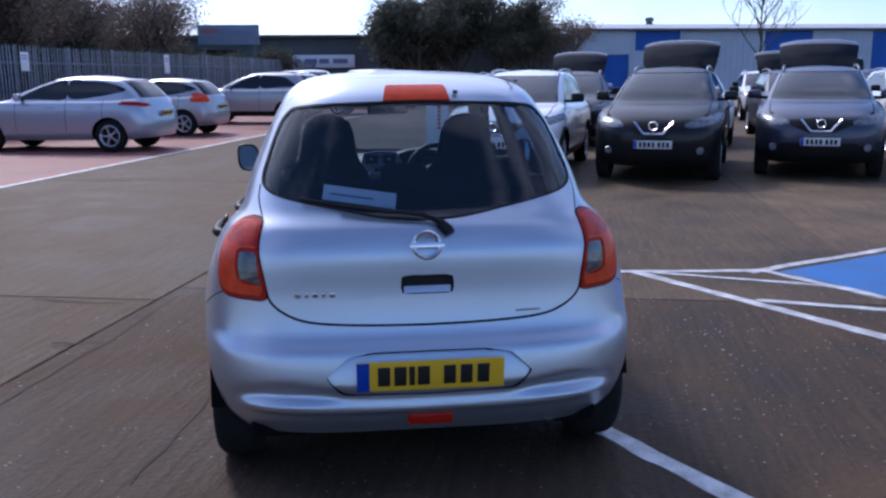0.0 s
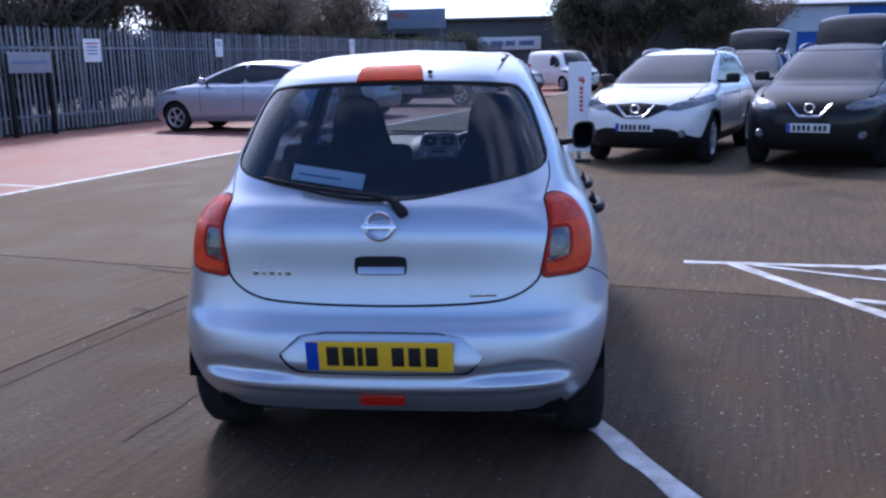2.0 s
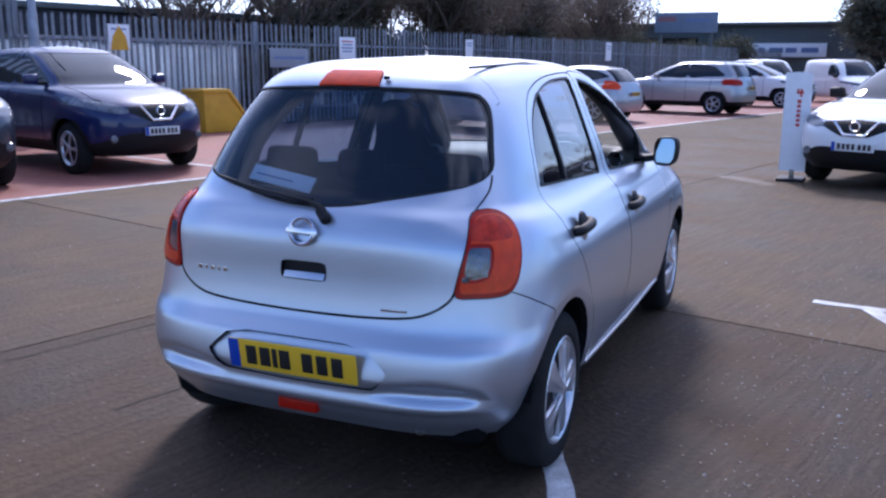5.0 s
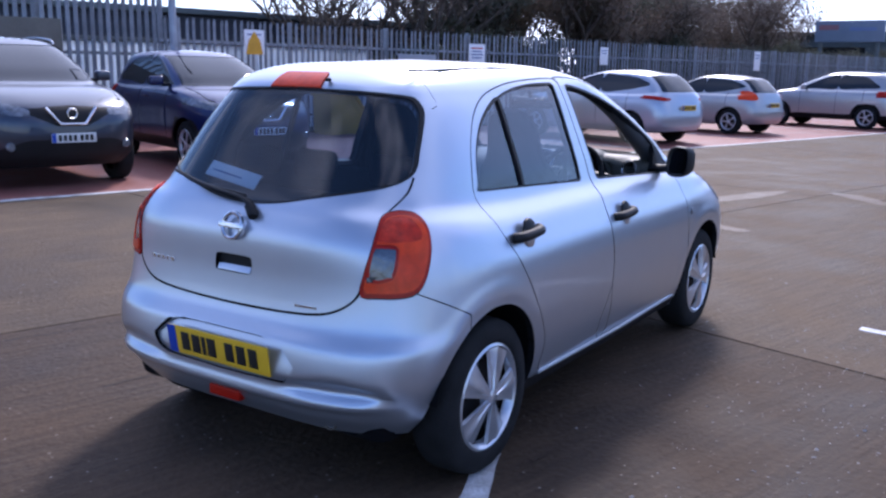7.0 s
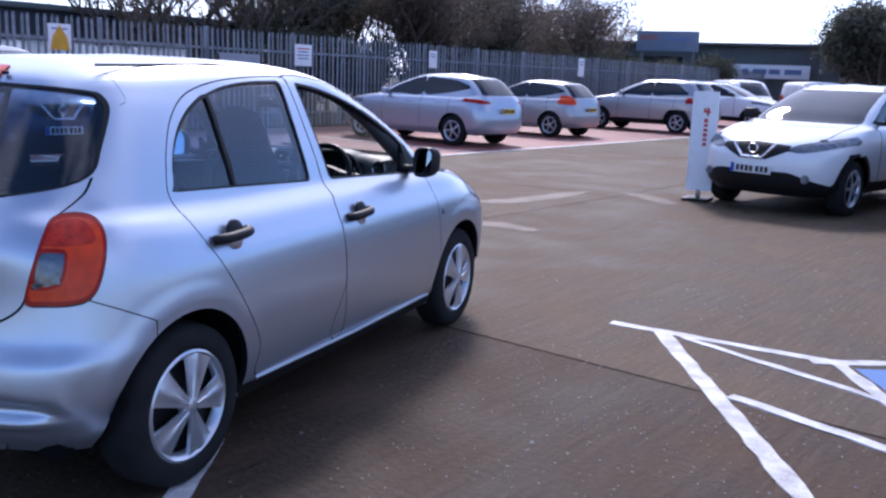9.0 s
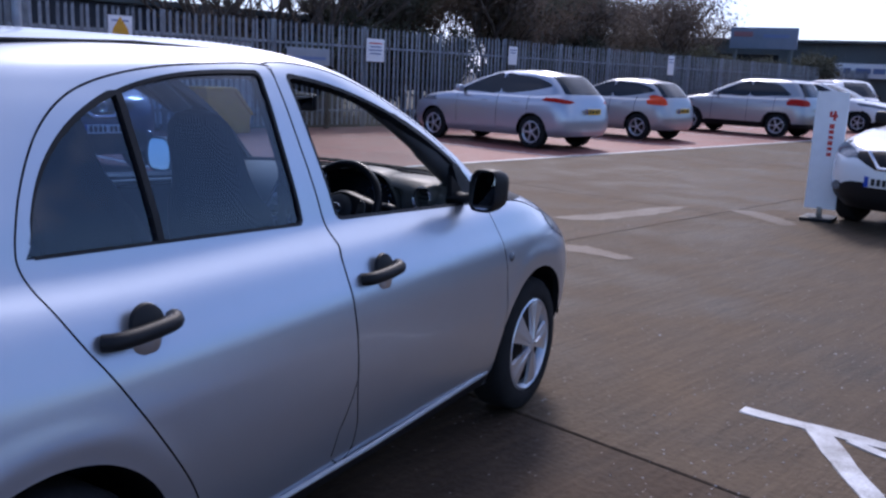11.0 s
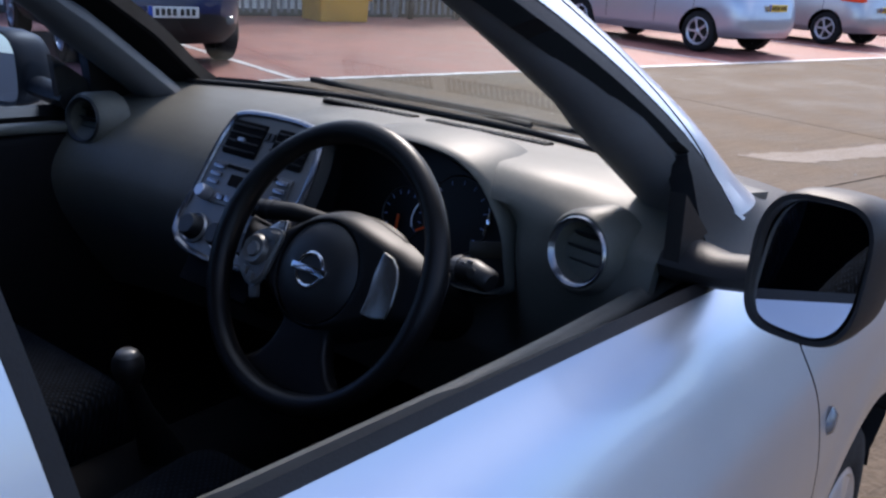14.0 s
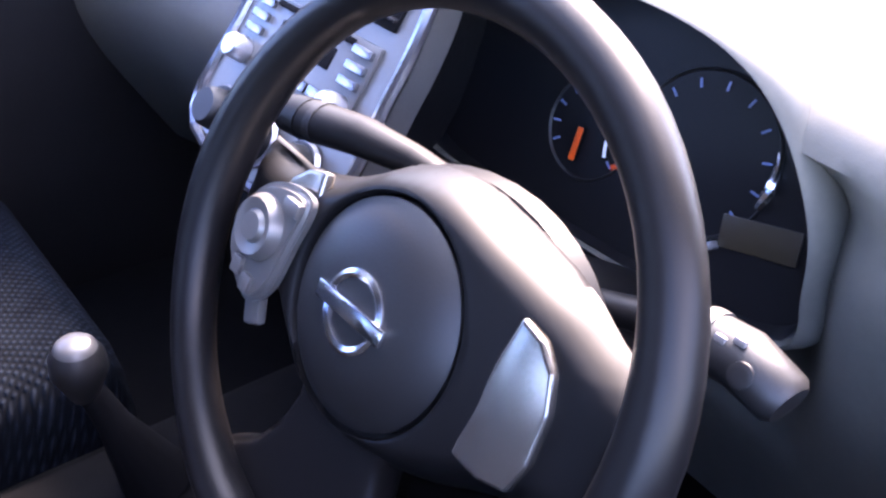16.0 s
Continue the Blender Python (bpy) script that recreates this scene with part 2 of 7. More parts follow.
def add_weave(m, scale):
    """A ribbed zigzag weave laid into a cloth's relief and colour."""
    n, lk = m.node_tree.nodes, m.node_tree.links.new
    b, co = n["Principled BSDF"], n.new("ShaderNodeTexCoord")
    waves = []
    for turn in (45, -45):
        mp, w = n.new("ShaderNodeMapping"), n.new("ShaderNodeTexWave")
        mp.inputs["Rotation"].default_value = (0.3, 0.2, radians(turn))
        w.inputs["Scale"].default_value, w.inputs["Distortion"].default_value, w.inputs["Detail"].default_value = scale, 0.6, 1
        lk(co.outputs["Object"], mp.inputs["Vector"]), lk(mp.outputs[0], w.inputs["Vector"])
        waves.append(w)
    both_ways, bump, shade = n.new("ShaderNodeMath"), n.new("ShaderNodeBump"), n.new("ShaderNodeMix")
    both_ways.operation = "MULTIPLY"
    lk(waves[0].outputs["Fac"], both_ways.inputs[0]), lk(waves[1].outputs["Fac"], both_ways.inputs[1])
    bump.inputs["Strength"].default_value, bump.inputs["Distance"].default_value = 0.8, 0.002
    lk(both_ways.outputs[0], bump.inputs["Height"]), lk(bump.outputs[0], b.inputs["Normal"])
    shade.data_type, shade.blend_type = "RGBA", "MULTIPLY"
    shade.inputs["Factor"].default_value = 0.75
    lk(b.inputs["Base Color"].links[0].from_socket, shade.inputs["A"]), lk(both_ways.outputs[0], shade.inputs["B"]), lk(shade.outputs["Result"], b.inputs["Base Color"])


add_weave(M["seat"], 42)


# ---- mesh tools ----
def link_mesh(name, bm, mats, parent=None, label="", smooth=None):
    me = bpy.data.meshes.new(name)
    if smooth is not None:
        for f in bm.faces:
            f.smooth = True
        for e in bm.edges:
            if len(e.link_faces) == 2 and e.calc_face_angle(0) > radians(smooth):
                e.smooth = False
    bm.to_mesh(me)
    bm.free()
    for m in (mats if isinstance(mats, (list, tuple)) else [mats]):
        me.materials.append(m)
    ob = new(name, me)
    if parent is not None:
        ob.parent = parent
    if label:
        tagged(ob, label)
    return ob


def part(name, bm, mats, parent, label="", smooth=40):
    return link_mesh(name, bm, mats, parent, label, smooth)


def thing(name, m, label, category, group="", kind=""):
    ob = new(name)
    ob.matrix_world = m
    ob.empty_display_size = 0.2
    return tagged(ob, label, category, group, kind)


def add_box(bm, c, s, bevel=0.0, m=None, seg=2):
    """A box of size s round c, with rounded edges, turned by the pose m."""
    r = bmesh.ops.create_cube(bm, size=1.0)
    vs = r["verts"]
    bmesh.ops.scale(bm, vec=s, verts=vs)
    if bevel:
        es = list({e for v in vs for e in v.link_edges})
        b = bmesh.ops.bevel(bm, geom=es, offset=min(bevel, 0.49 * min(s)), segments=seg, profile=0.6, affect="EDGES")
        vs = list({v for f in b["faces"] for v in f.verts} | {v for v in vs if v.is_valid})
    bmesh.ops.transform(bm, matrix=Matrix.Translation(c) @ (m or Matrix()), verts=vs)
    return vs


def box_bm(c, s, bevel=0.0, m=None, seg=2):
    bm = bmesh.new()
    add_box(bm, c, s, bevel, m, seg)
    return bm


def lathe(bm, profile, m, n=40, closed=False):
    """Turns a profile of (radius, height) round the local z axis, placed by m."""
    rings = []
    for r, h in profile:
        rings.append([bm.verts.new(m @ Vector((r * math.cos(2 * math.pi * k / n), r * math.sin(2 * math.pi * k / n), h))) for k in range(n)] if r > 1e-6 else [bm.verts.new(m @ Vector((0, 0, h)))])
    pairs = list(zip(rings, rings[1:])) + ([(rings[-1], rings[0])] if closed else [])
    for a, b in pairs:
        for k in range(n):
            q = [a[k % len(a)], a[(k + 1) % len(a)], b[(k + 1) % len(b)], b[k % len(b)]]
            q = list(dict.fromkeys(q))
            if len(q) > 2:
                bm.faces.new(q)
    bmesh.ops.recalc_face_normals(bm, faces=bm.faces)
    return bm


def sweep(bm, pts, radius, n=12, caps=True, squash=1.0, up=Vector((0, 0, 1))):
    """A tube along points; radius is a number or one per point; squash flattens it along up."""
    pts = [Vector(p) for p in pts]
    rad = radius if isinstance(radius, (list, tuple)) else [radius] * len(pts)
    rings = []
    for i, p in enumerate(pts):
        d = (pts[min(i + 1, len(pts) - 1)] - pts[max(i - 1, 0)]).normalized()
        s = d.cross(up)
        s = s.normalized() if s.length > 1e-4 else d.orthogonal().normalized()
        w = s.cross(d).normalized()
        rings.append([bm.verts.new(p + rad[i] * (math.cos(2 * math.pi * k / n) * s + squash * math.sin(2 * math.pi * k / n) * w)) for k in range(n)])
    for a, b in zip(rings, rings[1:]):
        for k in range(n):
            bm.faces.new((a[k], a[(k + 1) % n], b[(k + 1) % n], b[k]))
    if caps:
        bm.faces.new(rings[0]), bm.faces.new(rings[-1])
    bmesh.ops.recalc_face_normals(bm, faces=bm.faces)
    return bm


def spline(pts, k=6, closed=False):
    """Catmull-Rom points through pts."""
    p = [Vector(q) for q in pts]
    n = len(p)
    out = []
    for i in range(n if closed else n - 1):
        a, b, c, d = (p[(i - 1) % n], p[i], p[(i + 1) % n], p[(i + 2) % n]) if closed else (p[max(i - 1, 0)], p[i], p[i + 1], p[min(i + 2, n - 1)])
        for j in range(k):
            t = j / k
            out.append(0.5 * ((2 * b) + (c - a) * t + (2 * a - 5 * b + 4 * c - d) * t * t + (3 * b - a - 3 * c + d) * t ** 3))
    return out if closed else out + [p[-1]]


def prism(bm, outline, depth, m):
    """A flat outline in the local xy plane, given depth along local z, placed by m."""
    lo = [bm.verts.new(m @ Vector((x, y, 0))) for x, y in outline]
    hi = [bm.verts.new(m @ Vector((x, y, depth))) for x, y in outline]
    n = len(lo)
    bm.faces.new(lo[::-1]), bm.faces.new(hi)
    for k in range(n):
        bm.faces.new((lo[k], lo[(k + 1) % n], hi[(k + 1) % n], hi[k]))
    bmesh.ops.recalc_face_normals(bm, faces=bm.faces)
    return bm


def polygon(pts, k=0):
    """A closed outline as an array, rounded by a spline if k > 0."""
    q = [tuple(p) for p in pts]
    if k:
        q = [(v.x, v.y) for v in spline([(a, b, 0) for a, b in q], k, True)]
    return np.array(q, float)


def signed(poly, a, b):
    """Signed distance of the points (a, b) to a closed outline, positive inside."""
    p, q = poly, np.roll(poly, -1, 0)
    best, inside = np.full(a.shape, 1e9), np.zeros(a.shape, bool)
    for (x0, y0), (x1, y1) in zip(p, q):
        dx, dy = x1 - x0, y1 - y0
        t = np.clip(((a - x0) * dx + (b - y0) * dy) / (dx * dx + dy * dy + 1e-12), 0, 1)
        best = np.minimum(best, np.hypot(a - x0 - t * dx, b - y0 - t * dy))
        if y0 != y1:
            inside ^= ((y0 > b) != (y1 > b)) & (a < (x1 - x0) * (b - y0) / (y1 - y0) + x0)
    return np.where(inside, best, -best)


# ---- car bodies: rings lofted from sill to roof, then cut along outlines ----
class Shell:
    """A car's outer skin. rows: per ring the rear's height and place, half width, side height, the front's place and height;
    y runs forward from the rear axle. Each face carries the number of its panel."""

    def __init__(self, rows, rear=0.75, nose=0.95, screen=0.42, belt=8, nu=(30, 40, 30), nv=4, rear_power=4.0, front_power=3.0):
        rows = np.array(rows, float)
        n = len(rows)
        t = np.linspace(0, n - 1, (n - 1) * nv + 1)
        fine = np.array([[self.ease(rows[:, c], v) for c in range(6)] for v in t])
        self.bm = bm = bmesh.new()
        grid = []
        rear_a, front_a = self.angles(0.80, 0.75, rear_power, nu[0]), self.angles(0.80, 0.80, front_power, nu[2])
        for v, (zr, yr, w, zs, yf, zf) in zip(t, fine):
            k = min(1.0, max(0.0, (v - belt + 2.5) / 3.0))
            k = k * k * (3 - 2 * k)
            span = max(0.05, yf - yr)
            ar = min(rear, 0.45 * span)
            af = min(nose * (1 - k) + screen * k, 0.45 * span)
            ring = []
            for i in range(sum(nu) + 1):
                if i <= nu[0]:
                    a = rear_a[i]
                    x, y = w * math.sin(a) ** (2 / rear_power), yr + ar * (1 - math.cos(a) ** (2 / rear_power))
                elif i <= nu[0] + nu[1]:
                    s = (i - nu[0]) / nu[1]
                    x, y = w, yr + ar + s * (yf - af - yr - ar)
                else:
                    a = front_a[sum(nu) - i]
                    x, y = w * max(0.0, math.sin(a)) ** (2 / front_power), yf - af * (1 - max(0.0, math.cos(a)) ** (2 / front_power))
                br = max(0.0, min(1.0, 1 - (y - yr) / (ar * 1.15)))
                bf = max(0.0, min(1.0, 1 - (yf - y) / (af * 1.35)))
                br, bf = br * br * (3 - 2 * br), bf * bf * (3 - 2 * bf)
                z = zs + (zr - zs) * br + (zf - zs) * bf
                ring.append(bm.verts.new((max(x, 0.0), y, z)))
            grid.append(ring)
        for a, b in zip(grid, grid[1:]):
            for i in range(len(a) - 1):
                bm.faces.new((a[i], a[i + 1], b[i + 1], b[i]))
        bmesh.ops.remove_doubles(bm, verts=bm.verts, dist=1e-4)
        self.tag = bm.faces.layers.int.new("panel")
        self.names = ["body"]

    @staticmethod
    def angles(w, a, power, n):
        """Angles that step evenly along a rounded corner."""
        th = np.linspace(0, 0.5 * math.pi, 4001)
        x, y = w * np.sin(th) ** (2 / power), a * np.maximum(0, np.cos(th)) ** (2 / power)
        run = np.r_[0, np.cumsum(np.hypot(np.diff(x), np.diff(y)))]
        return np.interp(np.linspace(0, run[-1], n + 1), run, th)

    @staticmethod
    def ease(c, v):
        """A monotone cubic through the column c at the place v."""
        i = min(int(v), len(c) - 2)
        f = v - i
        d = np.diff(c)
        def slope(j):
            if j == 0 or j == len(c) - 1:
                return d[0] if j == 0 else d[-1]
            p, q = d[j - 1], d[j]
            return 0.0 if p * q <= 0 else 2 * p * q / (p + q)
        m0, m1 = slope(i), slope(i + 1)
        return (2 * f ** 3 - 3 * f ** 2 + 1) * c[i] + (f ** 3 - 2 * f ** 2 + f) * m0 + (3 * f ** 2 - 2 * f ** 3) * c[i + 1] + (f ** 3 - f ** 2) * m1

    def coords(self):
        self.bm.verts.ensure_lookup_table()
        return np.array([v.co for v in self.bm.verts])

    def cut(self, field, snap=0.06):
        """Splits the faces along field(x, y, z) = 0."""
        bm = self.bm
        co = self.coords()
        f = field(co[:, 0], co[:, 1], co[:, 2])
        bm.verts.index_update()
        zero = set()
        for e in list(bm.edges):
            a, b = e.verts
            fa, fb = f[a.index], f[b.index]
            if a in zero or b in zero or fa * fb >= 0 or abs(fa) > 0.2 or abs(fb) > 0.2:
                continue
            t = fa / (fa - fb)
            if t < snap and a.co.x > 1e-5:
                a.co = a.co.lerp(b.co, t)
                zero.add(a)
                f[a.index] = 0.0
            elif t > 1 - snap and b.co.x > 1e-5:
                b.co = a.co.lerp(b.co, t)
                zero.add(b)
                f[b.index] = 0.0
        fresh = []
        for e in list(bm.edges):
            a, b = e.verts
            if a in zero or b in zero:
                continue
            fa, fb = f[a.index], f[b.index]
            if fa * fb < 0 and abs(fa) < 0.2 and abs(fb) < 0.2:
                fresh.append((e, a, fa / (fa - fb)))
        for e, a, t in fresh:
            zero.add(bmesh.utils.edge_split(e, a, t)[1])
        for face in list({fc for v in zero for fc in v.link_faces}):
            z = [v for v in face.verts if v in zero]
            if len(z) == 2:
                loop = list(face.verts)
                gap = abs(loop.index(z[0]) - loop.index(z[1]))
                if gap not in (1, len(loop) - 1):
                    bmesh.utils.face_split(face, z[0], z[1])

    def region(self, name, field, only=None):
        """Cuts along the field and gives the faces where it is positive to the panel name, taking them from the panels in only."""
        self.cut(field)
        if name not in self.names:
            self.names.append(name)
        k = self.names.index(name)
        allowed = None if only is None else {self.names.index(o) for o in only if o in self.names}
        faces = list(self.bm.faces)
        c = np.array([fc.calc_center_median() for fc in faces])
        f = field(c[:, 0], c[:, 1], c[:, 2])
        for fc, v in zip(faces, f):
            if v > 0 and (allowed is None or fc[self.tag] in allowed):
                fc[self.tag] = k

    def groove(self, field, width=0.007, only=("body",), name="groove"):
        """A thin strip along field = 0."""
        self.cut(lambda x, y, z: field(x, y, z) - width / 2)
        self.cut(lambda x, y, z: field(x, y, z) + width / 2)
        if name not in self.names:
            self.names.append(name)
        k, allowed = self.names.index(name), {self.names.index(o) for o in only}
        faces = list(self.bm.faces)
        c = np.array([fc.calc_center_median() for fc in faces])
        for fc, v in zip(faces, np.abs(field(c[:, 0], c[:, 1], c[:, 2]))):
            if v < width / 2 and fc[self.tag] in allowed:
                fc[self.tag] = k

    def push(self, field, depth, soft):
        """Presses the skin in by depth (out if negative) where the field is positive, over the width soft."""
        self.bm.normal_update()
        co = self.coords()
        k = np.clip(field(co[:, 0], co[:, 1], co[:, 2]) / soft, 0, 1)
        k = k * k * (3 - 2 * k)
        moves = [(v, v.normal.copy() * float(-depth * s)) for v, s in zip(self.bm.verts, k) if s > 0]
        for v, d in moves:
            if v.co.x < 1e-5:
                d.x = 0
            v.co += d

    def drop(self, name):
        k = self.names.index(name)
        bmesh.ops.delete(self.bm, geom=[f for f in self.bm.faces if f[self.tag] == k], context="FACES")

    def take(self, name, obname, mats, parent, thick=0.0, sides=(1, -1), label="", merge=False, sink=0.0):
        """Makes the objects of a panel, one for each side, or both sides in one mesh."""
        if name not in self.names:
            return []
        bm = self.bm
        bm.normal_update()
        k = self.names.index(name)
        faces = [f for f in bm.faces if f[self.tag] == k]
        if not faces:
            return []
        verts = list({v for f in faces for v in f.verts})
        at = {v: i for i, v in enumerate(verts)}
        def norm(v):
            q = v.normal.copy()
            if v.co.x < 1e-5:
                q.x = 0
            return q.normalized()
        nor = [norm(v) for v in verts]
        rim = [e for e in {e for f in faces for e in f.edges} if sum(1 for f in e.link_faces if f[self.tag] == k) == 1 and not all(v.co.x < 1e-4 for v in e.verts)]
        made = []
        for group in ([tuple(sides)] if merge else [(s,) for s in sides]):
            vs, fs, ns, mi = [], [], [], []
            for s in group:
                where = []
                for i, (v, q) in enumerate(zip(verts, nor)):
                    if s != group[0] and v.co.x < 1e-4:
                        where.append(first[i])
                        continue
                    p = v.co - q * sink
                    where.append(len(vs))
                    vs.append((s * p.x, p.y, p.z)), ns.append((s * q.x, q.y, q.z))
                if s == group[0]:
                    first = where
                for f in faces:
                    idx = [where[at[v]] for v in f.verts]
                    fs.append(idx if s > 0 else idx[::-1]), mi.append(0)
                if thick:
                    inner = len(vs)
                    for v, q in zip(verts, nor):
                        p = v.co - q * (sink + thick)
                        vs.append((s * p.x, p.y, p.z)), ns.append((-s * q.x, -q.y, -q.z))
                    for f in faces:
                        idx = [inner + at[v] for v in f.verts]
                        fs.append(idx[::-1] if s > 0 else idx), mi.append(1)
                    for e in rim:
                        loop = next(l for l in e.link_loops if l.face[self.tag] == k)
                        a, b = loop.vert, loop.link_loop_next.vert
                        out = (loop.calc_tangent()) * -1
                        q0 = len(vs)
                        for src in (a, b):
                            for d in (sink, sink + thick):
                                p = src.co - nor[at[src]] * d
                                vs.append((s * p.x, p.y, p.z)), ns.append((s * out.x, out.y, out.z))
                        q = [q0, q0 + 1, q0 + 3, q0 + 2]
                        fs.append(q if s > 0 else q[::-1]), mi.append(1)
            me = bpy.data.meshes.new(obname)
            me.from_pydata(vs, [], fs)
            for m in (mats if isinstance(mats, (list, tuple)) else [mats]):
                me.materials.append(m)
            if thick and len(me.materials) > 1:
                me.polygons.foreach_set("material_index", mi)
            me.polygons.foreach_set("use_smooth", [True] * len(fs))
            me.normals_split_custom_set_from_vertices(ns)
            ob = new(obname, me)
            ob.parent = parent
            if label:
                tagged(ob, label)
            made.append(ob)
        return made


def side_field(poly):
    """Positive inside an outline drawn in (y, z) on the car's flank."""
    return lambda x, y, z: signed(poly, y, z)


def both(*fields):
    return lambda x, y, z: np.minimum.reduce([f(x, y, z) for f in fields])


def rounded(r, *fields):
    """Like both(), with the inner corners rounded to the radius r."""
    def f(x, y, z):
        d = [g(x, y, z) for g in fields]
        out = d[0]
        for e in d[1:]:
            a, b = np.clip(r - out, 0, None), np.clip(r - e, 0, None)
            out = np.where((a > 0) & (b > 0), r - np.hypot(a, b), np.minimum(out, e))
        return out
    return f


def either(*fields):
    return lambda x, y, z: np.maximum.reduce([f(x, y, z) for f in fields])


def arch_field(y0, z0, r):
    return lambda x, y, z: np.where(x > 0.35, r - np.hypot(y - y0, z - z0), -1.0)


def wheel_parts(car, x, y, r, width, style, side, rim_r, lift=0.0):
    """A wheel with its tyre, wheel cover and hub; x is the outer face's place."""
    m = Matrix.Translation((side * x, y, r - lift)) @ Matrix.Rotation(side * math.pi / 2, 4, "Y")
    holder = lathe(bmesh.new(), [(0.0, -width * 0.6), (rim_r * 0.95, -width * 0.6), (rim_r * 0.95, -0.05), (0, -0.05)], m, 28)
    wheel = part("wheel", holder, M["black_trim"], car, "dark wheel well behind the cover")
    tyre = bmesh.new()
    h = width / 2
    prof = [(rim_r * 0.98, -width + 0.01), (rim_r * 1.06, -width), (r * 0.93, -width + 0.004), (r * 0.985, -width + 0.022), (r, -width + 0.045), (r, -0.042), (r * 0.985, -0.02), (r * 0.93, -0.003), (rim_r * 1.12, 0.004), (rim_r * 1.03, 0.0), (rim_r * 0.98, -0.012)]
    lathe(tyre, prof, m, 56)
    part("tyre", tyre, M["tyre"], wheel, "black rubber tyre")
    rim = bmesh.new()
    spokes, kind = style
    lathe(rim, [(rim_r * 0.86, -0.035), (rim_r * 0.9, -0.008), (rim_r * 0.97, 0.002), (rim_r * 1.02, -0.004), (rim_r * 1.02, -0.03)], m, 56)
    for k in range(spokes):
        a = 2 * math.pi * (k + 0.25) / spokes
        turn = m @ Matrix.Rotation(a, 4, "Z")
        if kind == "paddle":
            b2 = bmesh.new()
            stations = [(0.13, 0.085, 0.015), (0.32, 0.150, 0.011), (0.55, 0.225, 0.007), (0.78, 0.310, 0.003), (0.93, 0.385, -0.001), (0.985, 0.30, -0.004)]
            lines = [[b2.verts.new(turn @ Vector((rim_r * q, rim_r * w * u, h - drop))) for u, drop in ((-1, 0.016), (-0.92, 0.003), (-0.22, 0.004), (-0.10, 0.0), (0.30, 0.0), (0.42, 0.005), (0.92, 0.007), (1, 0.018))] for q, w, h in stations]
            for p, q in zip(lines, lines[1:]):
                for a2 in range(7):
                    b2.faces.new((p[a2], p[a2 + 1], q[a2 + 1], q[a2]))
            bmesh.ops.recalc_face_normals(b2, faces=b2.faces)
        else:
            out = [(rim_r * 0.14, -rim_r * 0.09), (rim_r * 0.55, -rim_r * 0.07), (rim_r * 0.95, -rim_r * 0.15), (rim_r * 0.95, -rim_r * 0.06), (rim_r * 0.6, 0), (rim_r * 0.95, rim_r * 0.06), (rim_r * 0.95, rim_r * 0.15), (rim_r * 0.55, rim_r * 0.07), (rim_r * 0.14, rim_r * 0.09)]
            b2 = prism(bmesh.new(), out, 0.018, turn @ Matrix.Translation((0, 0, -0.02)))
        if kind != "paddle":
            bmesh.ops.bevel(b2, geom=list(b2.edges), offset=0.004, segments=2, affect="EDGES")
        me = bpy.data.meshes.new("spoke")
        b2.to_mesh(me)
        b2.free()
        rim.from_mesh(me)
        bpy.data.meshes.remove(me)
    lathe(rim, [(0, 0.014), (rim_r * 0.12, 0.012), (rim_r * 0.19, 0.002), (rim_r * 0.21, -0.02)], m, 24)
    part("rim", rim, M["rim"], wheel, "silver wheel cover")
    return wheel


# ---- the silver hatchback ----
HATCH_ROWS = [  # rear height, rear place, half width, side height, front place, front height
    (0.235, -0.50, 0.745, 0.19, 3.02, 0.18),
    (0.32, -0.565, 0.79, 0.29, 3.14, 0.28),
    (0.43, -0.595, 0.818, 0.44, 3.20, 0.42),
    (0.54, -0.580, 0.829, 0.57, 3.20, 0.55),
    (0.615, -0.535, 0.830, 0.67, 3.17, 0.66),
    (0.75, -0.510, 0.820, 0.765, 3.08, 0.76),
    (0.88, -0.500, 0.790, 0.85, 2.88, 0.87),
    (0.965, -0.465, 0.745, 0.925, 2.62, 0.955),
    (1.025, -0.415, 0.688, 0.99, 2.36, 1.005),
    (1.15, -0.335, 0.650, 1.10, 2.105, 1.16),
    (1.28, -0.255, 0.596, 1.24, 1.855, 1.30),
    (1.375, -0.190, 0.543, 1.37, 1.63, 1.40),
    (1.425, -0.150, 0.503, 1.445, 1.46, 1.455),
    (1.465, -0.085, 0.432, 1.490, 1.25, 1.497),
    (1.500, 0.05, 0.310, 1.513, 1.10, 1.516),
    (1.516, 0.25, 0.0, 1.528, 0.90, 1.528),
]


LIFT = 0.010


